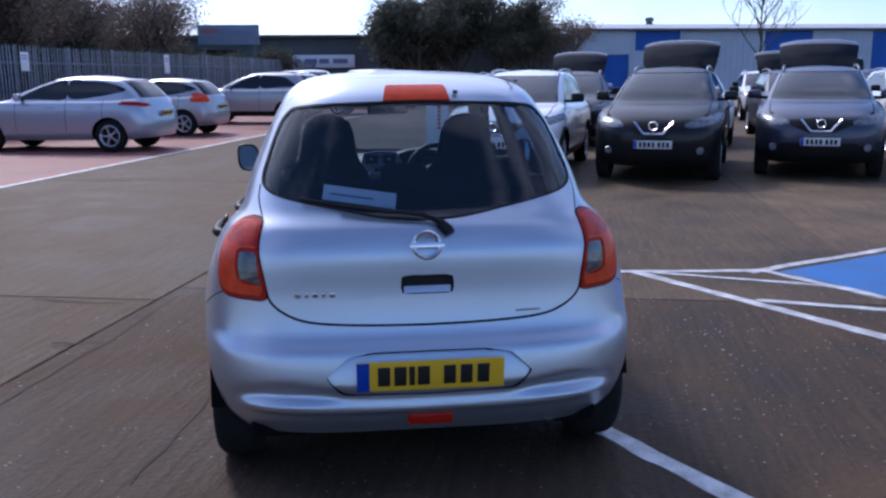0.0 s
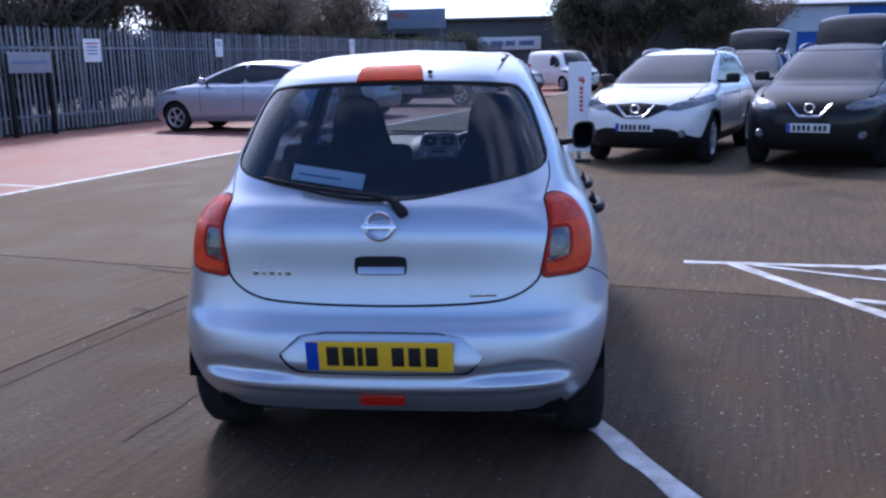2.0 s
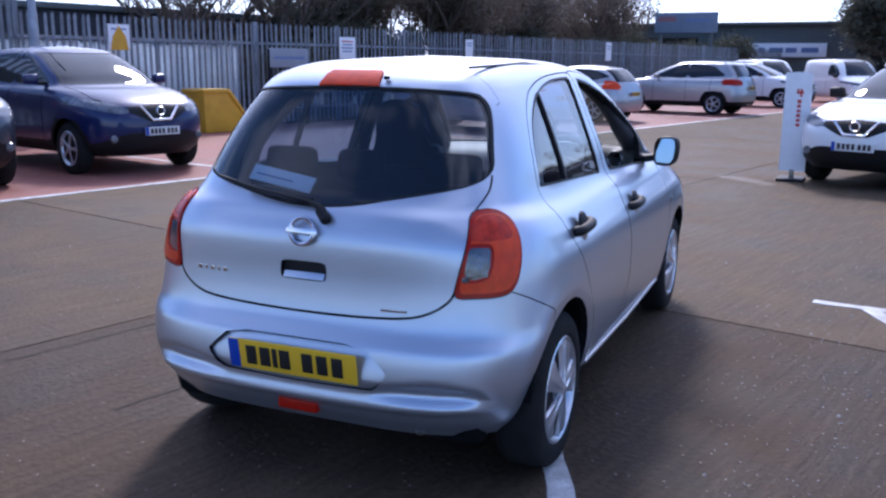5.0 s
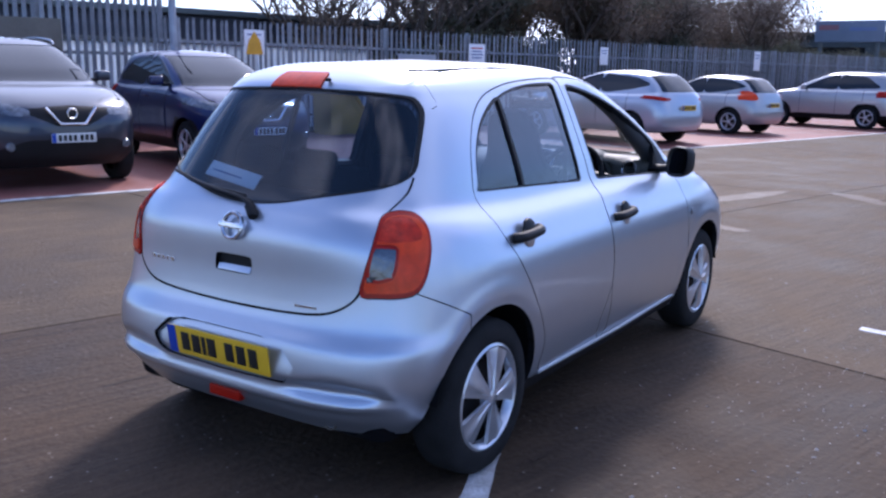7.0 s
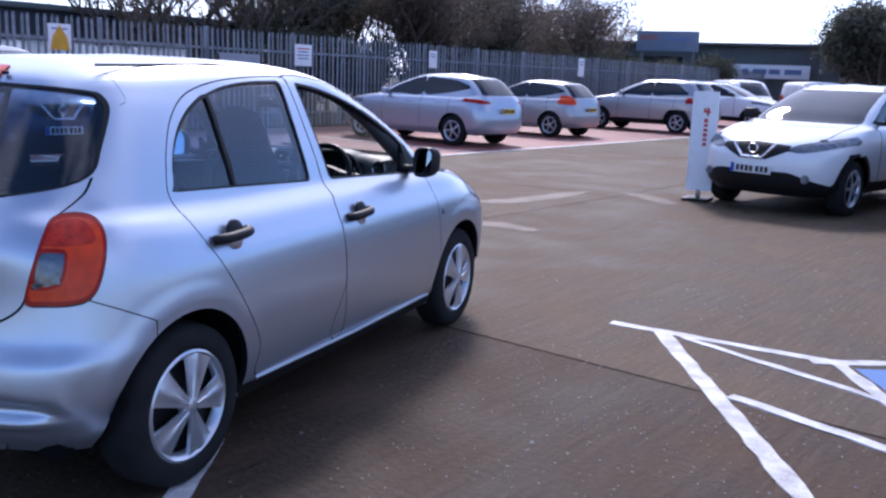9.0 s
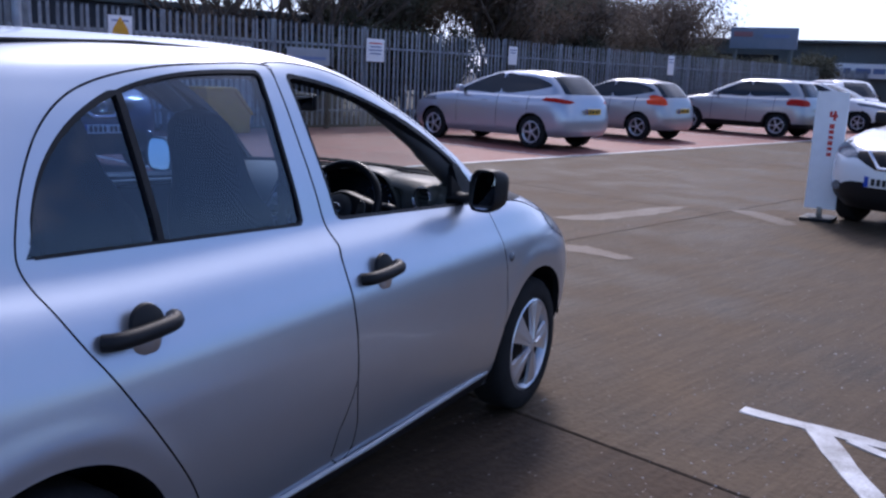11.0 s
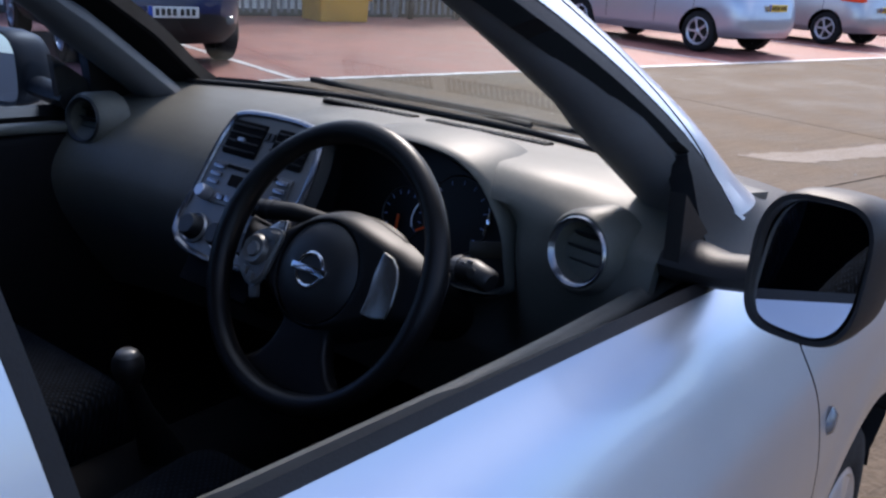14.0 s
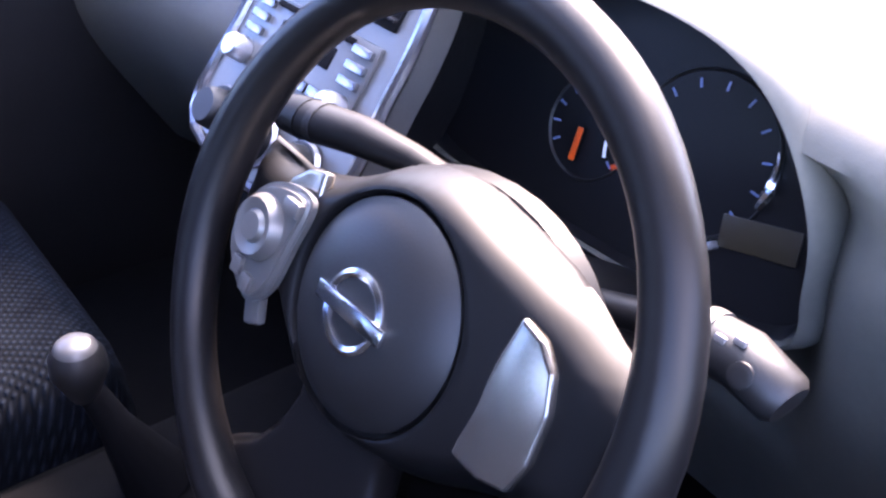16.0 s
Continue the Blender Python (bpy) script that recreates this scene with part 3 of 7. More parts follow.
def build_hatchback():
    car = thing("silver_hatchback", Matrix.Translation((0, 0, LIFT)), "silver five-door hatchback with its driver's window open, parked on concrete", "car")
    sh = Shell(HATCH_ROWS, nu=(64, 110, 44), nv=8, rear_power=4.3, nose=0.82, screen=0.29, front_power=3.5)
    steel = [M["silver"], M["liner"]]
    belt = lambda y: 1.048 - 0.045 * (y - 0.1)
    # wheel arches
    arches = either(arch_field(0.0, 0.30, 0.345), arch_field(2.45, 0.30, 0.345))
    sh.push(lambda x, y, z: np.where((x > 0.5) & (z > 0.25), 0.055 - np.abs(arches(x, y, z) + 0.055), -1), -0.004, 0.05)
    sh.push(lambda x, y, z: np.where((x > 0.5) & (y > -0.2) & (y < 2.6), 0.06 - np.abs(z - 0.86), -1), 0.003, 0.06)
    # the bumper's recess above its lower lip, deeper towards the corners
    hollow = polygon([(0.30, 0.405), (0.42, 0.440), (0.52, 0.452), (0.60, 0.440), (0.71, 0.385), (0.62, 0.378), (0.50, 0.378), (0.36, 0.385)], 3)
    sh.push(lambda x, y, z: np.where(y < -0.1, signed(hollow, x, z) + 0.006, -0.3), 0.017, 0.032)
    sh.push(lambda x, y, z: np.where((y < -0.2) & (x < 0.72), np.minimum(0.030 - np.abs(z - 0.398 - 0.012 * (x / 0.6) ** 2), 0.5 * (0.70 - x)), -1), 0.008, 0.024)
    sh.push(lambda x, y, z: np.where((y < 0) & (x < 0.72), np.minimum(0.028 - np.abs(z - 0.350 - 0.012 * (x / 0.6) ** 2), 0.14 * (0.74 - x)), -1), -0.017, 0.026)
    sh.region("arch_hole", arches)
    sh.drop("arch_hole")
    # side glass
    top = lambda y: 1.0 + 0.428 * np.clip(1 - np.abs((y - 1.02) / np.where(y < 1.02, 0.925, 1.04)) ** np.where(y < 1.02, 3.0, 1.75), 0, 1) ** np.where(y < 1.02, 0.50, 0.80)
    def dlo(grow):
        def f(x, y, z):
            d = np.minimum((top(y) - z) * np.where(np.abs(y - 1.02) > 0.6, 0.55, 0.9), z - belt(y)) + grow
            return np.where(x > 0.3, np.minimum(d, 0.3), -0.3)
        return f
    rear_pane = lambda x, y, z: 0.975 - y
    front_pane = lambda x, y, z: y - (1.154 - 0.115 * (z - 0.995))
    sh.region("rear_side_glass", rounded(0.018, dlo(0.0), rear_pane))
    sh.region("front_side_glass", both(rounded(0.018, dlo(-0.004), front_pane), lambda x, y, z: 1.965 - y - 0.25 * (z - 0.97)))
    sh.region("window_rubber", either(rounded(0.022, dlo(0.009), lambda x, y, z: 0.984 - y), rounded(0.022, dlo(0.007), lambda x, y, z: y - (1.141 - 0.115 * (z - 0.995)))), ["body"])
    sh.groove(lambda x, y, z: y - (0.446 - 0.012 * (z - 1.03)), 0.020, ["rear_side_glass"], "quarter_bar")
    # tailgate, rear window and lamps
    rear = lambda x, y, z: np.where(y < 0.35, 0.3, -0.3)
    glass_outline = polygon([(0.000, 1.002), (0.150, 1.012), (0.300, 1.040), (0.440, 1.066), (0.530, 1.086), (0.572, 1.110), (0.578, 1.140), (0.566, 1.182), (0.540, 1.262), (0.512, 1.328), (0.482, 1.366), (0.445, 1.384), (0.300, 1.396), (0.000, 1.402), (-0.300, 1.396), (-0.445, 1.384), (-0.482, 1.366), (-0.512, 1.328), (-0.540, 1.262), (-0.566, 1.182), (-0.578, 1.140), (-0.572, 1.110), (-0.530, 1.086), (-0.440, 1.066), (-0.300, 1.040), (-0.150, 1.012)], 3)
    sh.region("rear_glass", both(lambda x, y, z: signed(glass_outline, x, z), rear), ["body"])
    sh.region("rear_glass_rubber", both(lambda x, y, z: signed(glass_outline, x, z) + 0.008, rear), ["body"])
    lamp = polygon([(0.094, 0.738), (0.108, 0.80), (0.142, 0.88), (0.178, 0.950), (0.206, 0.988), (0.255, 1.003), (0.330, 1.004), (0.396, 0.985), (0.428, 0.938), (0.424, 0.865), (0.392, 0.787), (0.345, 0.748), (0.27, 0.737), (0.17, 0.735)], 4)
    on_lamp = both(lambda x, y, z: np.where(x > 0.3, signed(lamp, x + y, z), -0.3), rear)
    clear = polygon([(0.128, 0.792), (0.142, 0.845), (0.160, 0.895), (0.215, 0.897), (0.262, 0.893), (0.250, 0.835), (0.232, 0.806), (0.190, 0.794)])
    bezel = polygon([(0.116, 0.782), (0.132, 0.845), (0.152, 0.906), (0.215, 0.908), (0.276, 0.903), (0.263, 0.832), (0.242, 0.797), (0.192, 0.783)])
    brake = polygon([(0.180, 0.918), (0.205, 0.968), (0.262, 0.986), (0.330, 0.984), (0.372, 0.960), (0.388, 0.922), (0.30, 0.914)], 3)
    gate = polygon([(0.000, 0.637), (0.150, 0.639), (0.300, 0.645), (0.430, 0.658), (0.510, 0.690), (0.556, 0.732), (0.568, 0.782), (0.583, 0.830), (0.590, 0.886), (0.585, 0.945), (0.576, 0.986), (0.580, 1.015), (0.594, 1.060), (0.590, 1.105), (0.579, 1.168), (0.552, 1.258), (0.524, 1.345), (0.512, 1.400), (0.300, 1.600), (-0.300, 1.600), (-0.512, 1.400), (-0.524, 1.345), (-0.552, 1.258), (-0.579, 1.168), (-0.590, 1.105), (-0.594, 1.060), (-0.580, 1.015), (-0.576, 0.986), (-0.585, 0.945), (-0.590, 0.886), (-0.583, 0.830), (-0.568, 0.782), (-0.556, 0.732), (-0.510, 0.690), (-0.430, 0.658), (-0.300, 0.645), (-0.150, 0.639)], 2)
    on_gate = both(lambda x, y, z: signed(gate, x, z), lambda x, y, z: 0.03 - y + 0.12 * (z - 1.40) * 0)
    sh.region("tail_lamp", on_lamp, ["body"])
    sh.region("tail_lamp_clear", both(lambda x, y, z: np.where(x > 0.3, signed(clear, x + y, z), -0.3), rear), ["tail_lamp"])
    sh.region("tail_lamp_bezel", both(lambda x, y, z: np.where(x > 0.3, signed(bezel, x + y, z), -0.3), rear), ["tail_lamp"])
    sh.region("tail_lamp_rim", both(lambda x, y, z: np.where(x > 0.3, 0.014 - signed(lamp, x + y, z), -0.3), rear), ["tail_lamp"])
    sh.region("tail_lamp_brake", both(lambda x, y, z: np.where(x > 0.3, signed(brake, x + y, z), -0.3), rear), ["tail_lamp"])
    sh.region("tail_lamp_gap", both(lambda x, y, z: on_lamp(x, y, z) + 0.006, rear), ["body"])
    sh.groove(lambda x, y, z: on_gate(x, y, z) * np.where(z < 0.80, 0.62, 1 + 1.6 * np.clip((z - 1.08) / 0.25, 0, 1)) - np.where((z > 1.115) & (z < 1.335), 0.4, 0.0), 0.0055)
    sh.region("tailgate", on_gate, ["body"])
    stop = polygon([(0.128, 1.405), (0.116, 1.455), (0.106, 1.463), (-0.106, 1.463), (-0.116, 1.455), (-0.128, 1.405)], 0)
    sh.region("stop_lamp", both(lambda x, y, z: signed(stop, x, z), lambda x, y, z: 0.02 - y), ["tailgate", "body"])
    plate_bay = polygon([(0.0, 0.556), (0.20, 0.555), (0.29, 0.540), (0.366, 0.470), (0.312, 0.405), (0.0, 0.398), (-0.312, 0.405), (-0.366, 0.470), (-0.29, 0.540), (-0.20, 0.555)], 0)
    on_bay = both(lambda x, y, z: signed(plate_bay, x, z), lambda x, y, z: -0.3 - y)
    sh.region("plate_bay", on_bay, ["body"])
    pull = polygon([(0.094, 0.755), (0.094, 0.800), (0.082, 0.812), (-0.082, 0.812), (-0.094, 0.800), (-0.094, 0.755), (-0.085, 0.745), (0.085, 0.745)], 0)
    on_pull = both(lambda x, y, z: signed(pull, x, z), lambda x, y, z: -0.3 - y)
    sh.region("pull_recess", on_pull, ["tailgate"])
    # bumper joint, doors, fuel side, wing and bonnet
    bumper = lambda x, y, z: np.where(x > 0.3, (0.742 - 0.50 * (y + 0.36)) - z, -0.3)
    sh.groove(both(bumper, lambda x, y, z: -0.175 - y + 0 * z), 0.005)
    rear_door = polygon([(1.076, 0.975), (1.04, 1.40), (1.022, 1.452), (0.78, 1.450), (0.53, 1.430), (0.33, 1.385), (0.205, 1.308), (0.115, 1.190), (0.066, 1.07), (0.070, 1.00), (0.115, 0.89), (0.20, 0.75), (0.30, 0.60), (0.41, 0.42), (0.445, 0.26), (1.048, 0.245), (1.066, 0.54), (1.048, 0.76), (1.060, 0.90)], 4)
    front_door = polygon([(1.079, 0.975), (1.042, 1.40), (1.024, 1.458), (1.25, 1.452), (1.47, 1.398), (1.67, 1.312), (1.86, 1.205), (1.99, 1.09), (2.045, 0.99), (2.06, 0.93), (2.10, 0.75), (2.13, 0.45), (2.11, 0.25), (1.051, 0.245), (1.069, 0.54), (1.051, 0.76), (1.063, 0.90)], 4)
    flank = lambda x, y, z: np.where(x > 0.42, 0.3, -0.3)
    sh.groove(both(side_field(rear_door), flank), 0.0052)
    sh.groove(both(side_field(front_door), flank), 0.0048)
    sh.region("rear_door", both(side_field(rear_door), flank), ["body"])
    sh.region("front_door", both(side_field(front_door), flank), ["body"])
    sill = lambda x, y, z: np.where((y > 0.34) & (y < 2.11) & (x > 0.4), 0.256 - z, -0.3)
    sh.region("under_sill", sill, ["body", "rear_door", "front_door", "groove"])
    screen = lambda x, y, z: np.minimum(np.minimum(1.462 - z - 0.02 * x, z - 1.015), np.where(y > 1.3, 0.3, -0.3)) - 0 * x
    inner_line = lambda x, y, z: np.where(y > 1.2, (0.665 - 0.40 * (z - 0.99)) - 0.045 - x, -0.3)
    sh.region("windscreen", both(screen, inner_line), ["body"])
    sh.region("screen_rubber", both(lambda x, y, z: screen(x, y, z) + 0.012, lambda x, y, z: inner_line(x, y, z) + 0.012), ["body"])
    bonnet = lambda x, y, z: np.minimum(np.where(y > 2.2, 0.735 - x - 0.25 * np.clip(y - 2.6, 0, 2) ** 2, -0.3), z - (0.80 + 0 * x))
    sh.groove(both(bonnet, lambda x, y, z: 1.0 - z), 0.006)
    head = polygon([(2.62, 0.80), (2.70, 0.90), (2.86, 0.86), (3.02, 0.76), (3.03, 0.70), (2.85, 0.71)], 4)
    sh.region("headlamp", both(lambda x, y, z: np.where(x > 0.35, signed(head, y, z), -0.3), lambda x, y, z: y - 2.4), ["body"])

    # panels
    sh.take("body", "body", steel, car, 0.03, merge=True)
    gate_ob = sh.take("tailgate", "tailgate", steel, car, 0.025, merge=True)[0]
    sh.take("groove", "shut_line", M["gap"], car, sink=0.007, merge=True)
    sh.take("under_sill", "sill_underside", [M["black_trim"]] * 2, car, 0.02, label="black underside of the sill")
    for nm, ob_name, kind in (("rear_door", "rear_door", "rear_side_glass"), ("front_door", "front_door", "front_side_glass")):
        doors = sh.take(nm, ob_name, steel, car, 0.045)
        for d, s in zip(doors, (1, -1)):
            if not (nm == "front_door" and s == 1):
                sh.take(kind, "window", M["tinted_glass"], d, sides=(s,), sink=0.008)
            if nm == "rear_door":
                sh.take("quarter_bar", "window_bar", [M["black_trim"]] * 2, d, 0.02, sides=(s,), sink=-0.002)
    sh.take("window_rubber", "window_seal", [M["black_trim"]] * 2, car, 0.03, merge=False, sink=0.001)
    sh.take("rear_glass", "rear_window", M["rear_glass"], gate_ob, sink=0.004, merge=True, label="tinted heated rear window")
    sh.take("rear_glass_rubber", "rear_window_seal", [M["black_trim"]] * 2, gate_ob, 0.02, merge=True)
    sh.take("windscreen", "windscreen", M["glass"], car, sink=0.004, merge=True)[0].visible_shadow = False
    sh.take("screen_rubber", "windscreen_seal", [M["black_trim"]] * 2, car, 0.03, merge=True)
    for s in (1, -1):
        lens = sh.take("tail_lamp", "tail_lamp", [M["orange_lens"]] * 2, car, 0.02, sides=(s,), sink=-0.010, label="orange-red tail lamp")[0]
        sh.take("tail_lamp_clear", "reversing_lens", [M["lamp_clear"]] * 2, lens, 0.02, sides=(s,), sink=-0.005, label="clear grey reversing lens")
        sh.take("tail_lamp_bezel", "lens_bezel", [M["red_lens"]] * 2, lens, 0.02, sides=(s,), sink=-0.006, label="dark red lens surround")
        sh.take("tail_lamp_rim", "lens_rim", [M["red_lens"]] * 2, lens, 0.02, sides=(s,), sink=-0.007, label="deep red lens rim")
        sh.take("tail_lamp_brake", "brake_lens", [M["brake_lens"]] * 2, lens, 0.02, sides=(s,), sink=-0.009, label="deep red brake lens")
        sh.take("tail_lamp_gap", "lamp_seal", M["black_trim"], lens, sides=(s,), sink=0.003)
        sh.take("headlamp", "headlamp", [M["headlamp"]] * 2, car, 0.02, sides=(s,), sink=-0.004, label="clear headlamp")
    sh.take("stop_lamp", "stop_lamp", [M["orange_lens"]] * 2, gate_ob, 0.02, merge=True, sink=-0.006, label="red high-level brake lamp")
    bay = sh.take("plate_bay", "plate_recess", [M["silver"]] * 2, car, 0.02, merge=True, sink=0.009)[0]
    lean = Matrix.Rotation(radians(-7), 3, "X")
    normals = [lean @ v.normal for v in bay.data.vertices]
    for v in bay.data.vertices:
        v.co.y += 0.016 * max(0.0, min(1.0, (v.co.z - 0.40) / 0.15))
    bay.data.normals_split_custom_set_from_vertices(normals)
    sh.take("pull_recess", "tailgate_pull", [M["black_trim"]] * 2, gate_ob, 0.02, merge=True, sink=0.018, label="black recessed tailgate pull")
    part("pull_lip", box_bm((0, -0.500, 0.758), (0.168, 0.012, 0.026), 0.004, Matrix.Rotation(radians(-28), 4, "X")), M["silver"], gate_ob)

    # number plate: yellow with a blue band and plain dark bars for the characters
    tilt = Matrix.Rotation(radians(8), 4, "X")
    pl = Matrix.Translation((0, -0.598, 0.474)) @ tilt
    plate = part("number_plate", box_bm((0, 0, 0), (0.52, 0.006, 0.111), 0.002), M["plate_yellow"], car, "yellow rear number plate with dark bars")
    plate.matrix_local = pl
    part("blue_band", box_bm((-0.238, -0.0035, 0), (0.044, 0.003, 0.109), 0.001), M["plate_blue"], plate, "blue band")
    for k, cx in enumerate((-0.165, -0.108, -0.067, -0.026, 0.066, 0.125, 0.185)):
        part("character_bar", box_bm((cx, -0.004, 0), (0.020 if k == 2 else 0.043, 0.003, 0.072), 0.001), M["ink"], plate)
    # badge and lettering bars
    bm = bmesh.new()
    face = Matrix.Translation((0, -0.506, 0.918)) @ Matrix.Rotation(radians(90 - 14), 4, "X")
    lathe(bm, [(0.040, -0.004), (0.040, 0.007), (0.047, 0.010), (0.053, 0.007), (0.053, -0.004)], face, 36)
    add_box(bm, face @ Vector((0, 0, 0.007)), (0.124, 0.020, 0.010), 0.003, face.to_3x3().to_4x4())
    part("badge", bm, M["chrome"], gate_ob, "chrome ring badge with a crossbar")
    for k in range(5):
        part("name_bar", box_bm((-0.455 + 0.030 * k, -0.4965 - 0.0024 * k, 0.750), (0.020 if k % 2 == 0 else 0.012, 0.005, 0.017), 0.002, Matrix.Rotation(radians(-5), 4, "Z")), M["chrome"], gate_ob)
    part("grade_bar", box_bm((0.36, -0.518, 0.676), (0.095, 0.006, 0.010), 0.002, Matrix.Rotation(radians(7), 4, "Z")), M["chrome"], gate_ob)
    # rear wiper
    arm = spline([(0.06, -0.462, 0.985), (0.0, -0.458, 1.015), (-0.16, -0.445, 1.035), (-0.30, -0.425, 1.055)], 6)
    wiper = part("rear_wiper", sweep(bmesh.new(), arm, [0.016] * 5 + [0.010] * (len(arm) - 5), 8, True, 0.7), M["black_trim"], gate_ob, "black wiper arm across the rear window")
    part("wiper_pivot", sweep(bmesh.new(), [(0.085, -0.488, 0.955), (0.078, -0.480, 0.965), (0.05, -0.470, 0.990)], [0.018, 0.022, 0.019], 12), M["black_trim"], wiper)
    part("wiper_blade", sweep(bmesh.new(), spline([(0.0, -0.440, 1.02), (-0.22, -0.428, 1.040), (-0.44, -0.385, 1.075)], 6), 0.007, 6), M["black_trim"], wiper)
    part("washer_jet", box_bm((0.15, -0.150, 1.44), (0.018, 0.02, 0.014), 0.004), M["black_trim"], gate_ob)
    # low reflector, exhaust, underbody
    part("fog_reflector", box_bm((0, -0.556, 0.300), (0.160, 0.035, 0.040), 0.008), M["red_lens"], car, "red rear fog lamp")
    part("exhaust_tip", lathe(bmesh.new(), [(0.018, -0.2), (0.024, -0.2), (0.024, 0.0), (0.019, 0.0), (0.019, -0.18)], Matrix.Translation((0.45, -0.500, 0.262)) @ Matrix.Rotation(radians(90), 4, "X"), 20), M["exhaust"], car, "dull steel exhaust tip")
    part("underbody", box_bm((0, 1.25, 0.26), (1.30, 3.4, 0.12), 0.05), M["gap"], car)
    for s in (1, -1):
        for y0 in (0.0, 2.45):
            lathe_bm = bmesh.new()
            lathe(lathe_bm, [(0.35, 0.0), (0.35, -0.30), (0.0, -0.30)], Matrix.Translation((s * 0.795, y0, 0.30)) @ Matrix.Rotation(s * math.pi / 2, 4, "Y"), 40)
            bmesh.ops.delete(lathe_bm, geom=[v for v in lathe_bm.verts if v.co.z < 0.30], context="VERTS")
            part("wheel_arch_liner", lathe_bm, M["gap"], car)
            wheel_parts(car, 0.805, y0, 0.298, 0.175, (5, "paddle"), s, 0.203, LIFT)
        # sill trim
        part("sill_strip", sweep(bmesh.new(), [(s * 0.782, 0.42, 0.262), (s * 0.790, 1.2, 0.258), (s * 0.782, 2.06, 0.262)], 0.009, 8), M["satin"], car, "pale strip along the sill")
        # door handles
        for y0, z0, door in ((0.285, 0.868, "rear"), (1.232, 0.832, "front")):
            xs = s * (0.800 if door == "rear" else 0.812)
            h = bmesh.new()
            sweep(h, spline([(xs - s * 0.016, y0 - 0.112, z0 - 0.004), (xs + s * 0.010, y0 - 0.088, z0), (xs + s * 0.016, y0 - 0.01, z0 + 0.004), (xs + s * 0.010, y0 + 0.062, z0 + 0.008), (xs - s * 0.016, y0 + 0.088, z0 + 0.010)], 5), 0.021, 10, True, 0.95)
            owner = next(c for c in car.children if c.name.startswith(door + "_door") and (c.data.vertices[0].co.x > 0) == (s > 0))
            hd = part("handle", h, M["black_trim"], owner, "black pull handle")
            cup = bmesh.new()
            lathe(cup, [(0.0, 0.012), (0.030, 0.011), (0.046, 0.006), (0.050, -0.004)], Matrix.Translation((xs - s * 0.010, y0 + 0.005, z0 + 0.012)) @ Matrix.Rotation(s * radians(78), 4, "Y"), 28)
            part("handle_cup", cup, M["black_trim"], hd)
            if s > 0:
                lip = bmesh.new()
                lathe(lip, [(0.0, 0.004), (0.026, 0.004), (0.035, 0.0), (0.039, -0.006)], Matrix.Translation((xs + s * 0.002, y0 - 0.002, z0 - 0.030)) @ Matrix.Rotation(s * radians(96), 4, "Y"), 28)
                part("handle_dish", lip, M["satin"], hd, "pale dished recess under the handle")
        # door mirror
        mir, rounds = bmesh.new(), []
        mm = Matrix.Translation((s * 0.826, 1.850, 1.032)) @ Matrix.Rotation(s * radians(-12), 4, "Z")
        def oval(grow, k=48):
            """A rounded mirror outline, fuller towards its outer top."""
            pts = []
            for i in range(k):
                a = 2 * math.pi * i / k
                c, v = math.cos(a), math.sin(a)
                pts.append((s * grow * (0.064 * math.copysign(abs(c) ** 0.60, c) + 0.005 * v), grow * (0.081 * math.copysign(abs(v) ** 0.62, v) + 0.004 * c)))
            return pts
        for grow, depth in ((0.86, 0.010), (0.90, 0.0), (0.97, -0.002), (1.0, 0.006), (1.0, 0.030), (0.95, 0.062), (0.82, 0.090), (0.58, 0.108), (0.25, 0.115)):
            rounds.append([mir.verts.new(mm @ Vector((px, depth, pz))) for px, pz in oval(grow)])
        for p, q in zip(rounds, rounds[1:]):
            for k in range(48):
                mir.faces.new((p[k], p[(k + 1) % 48], q[(k + 1) % 48], q[k]))
        mir.faces.new(rounds[-1])
        bmesh.ops.recalc_face_normals(mir, faces=mir.faces)
        mo = part("door_mirror", mir, M["black_trim"], car, "black door mirror")
        part("mirror_foot", sweep(bmesh.new(), [(s * 0.66, 1.93, 0.985), (s * 0.72, 1.92, 0.985), (s * 0.79, 1.905, 1.000)], [0.045, 0.035, 0.034], 12, True, 0.6), M["black_trim"], mo)
        pane = prism(bmesh.new(), oval(0.865), 0.004, mm @ Matrix.Translation((0, 0.010, 0)) @ Matrix.Rotation(s * radians(-5), 4, "Z") @ Matrix.Rotation(radians(90 - 5), 4, "X"))
        part("mirror_glass", pane, M["mirror"], mo, "mirror glass")
        cheek = polygon([(1.89, 0.975), (2.0, 0.968), (1.97, 1.01), (1.88, 1.075)])
        ck = prism(bmesh.new(), cheek, 0.02, Matrix.Translation((s * 0.668 - 0.010, 0, 0)) @ Matrix(((0, 0, 1, 0), (1, 0, 0, 0), (0, 1, 0, 0), (0, 0, 0, 1))))
        part("mirror_cheek", ck, M["black_trim"], mo)
        blink = bmesh.new()
        lathe(blink, [(0.0, 0.010), (0.014, 0.008), (0.022, 0.0)], Matrix.Translation((s * 0.824, 2.15, 0.735)) @ Matrix.Rotation(s * radians(90), 4, "Y"), 20)
        part("side_repeater", blink, M["headlamp"], car, "clear side repeater")
    # roof aerial base and front details
    part("roof_strip", sweep(bmesh.new(), [(0.415, 0.0, 1.478), (0.42, 0.6, 1.496), (0.42, 1.2, 1.482)], 0.006, 6), M["black_trim"], car)
    part("front_plate", box_bm((0, 3.205, 0.45), (0.52, 0.008, 0.111), 0.002), M["plate_white"], car, "white front number plate")
    part("grille", box_bm((0, 3.19, 0.60), (0.80, 0.03, 0.10), 0.02), M["black_trim"], car, "black front grille")
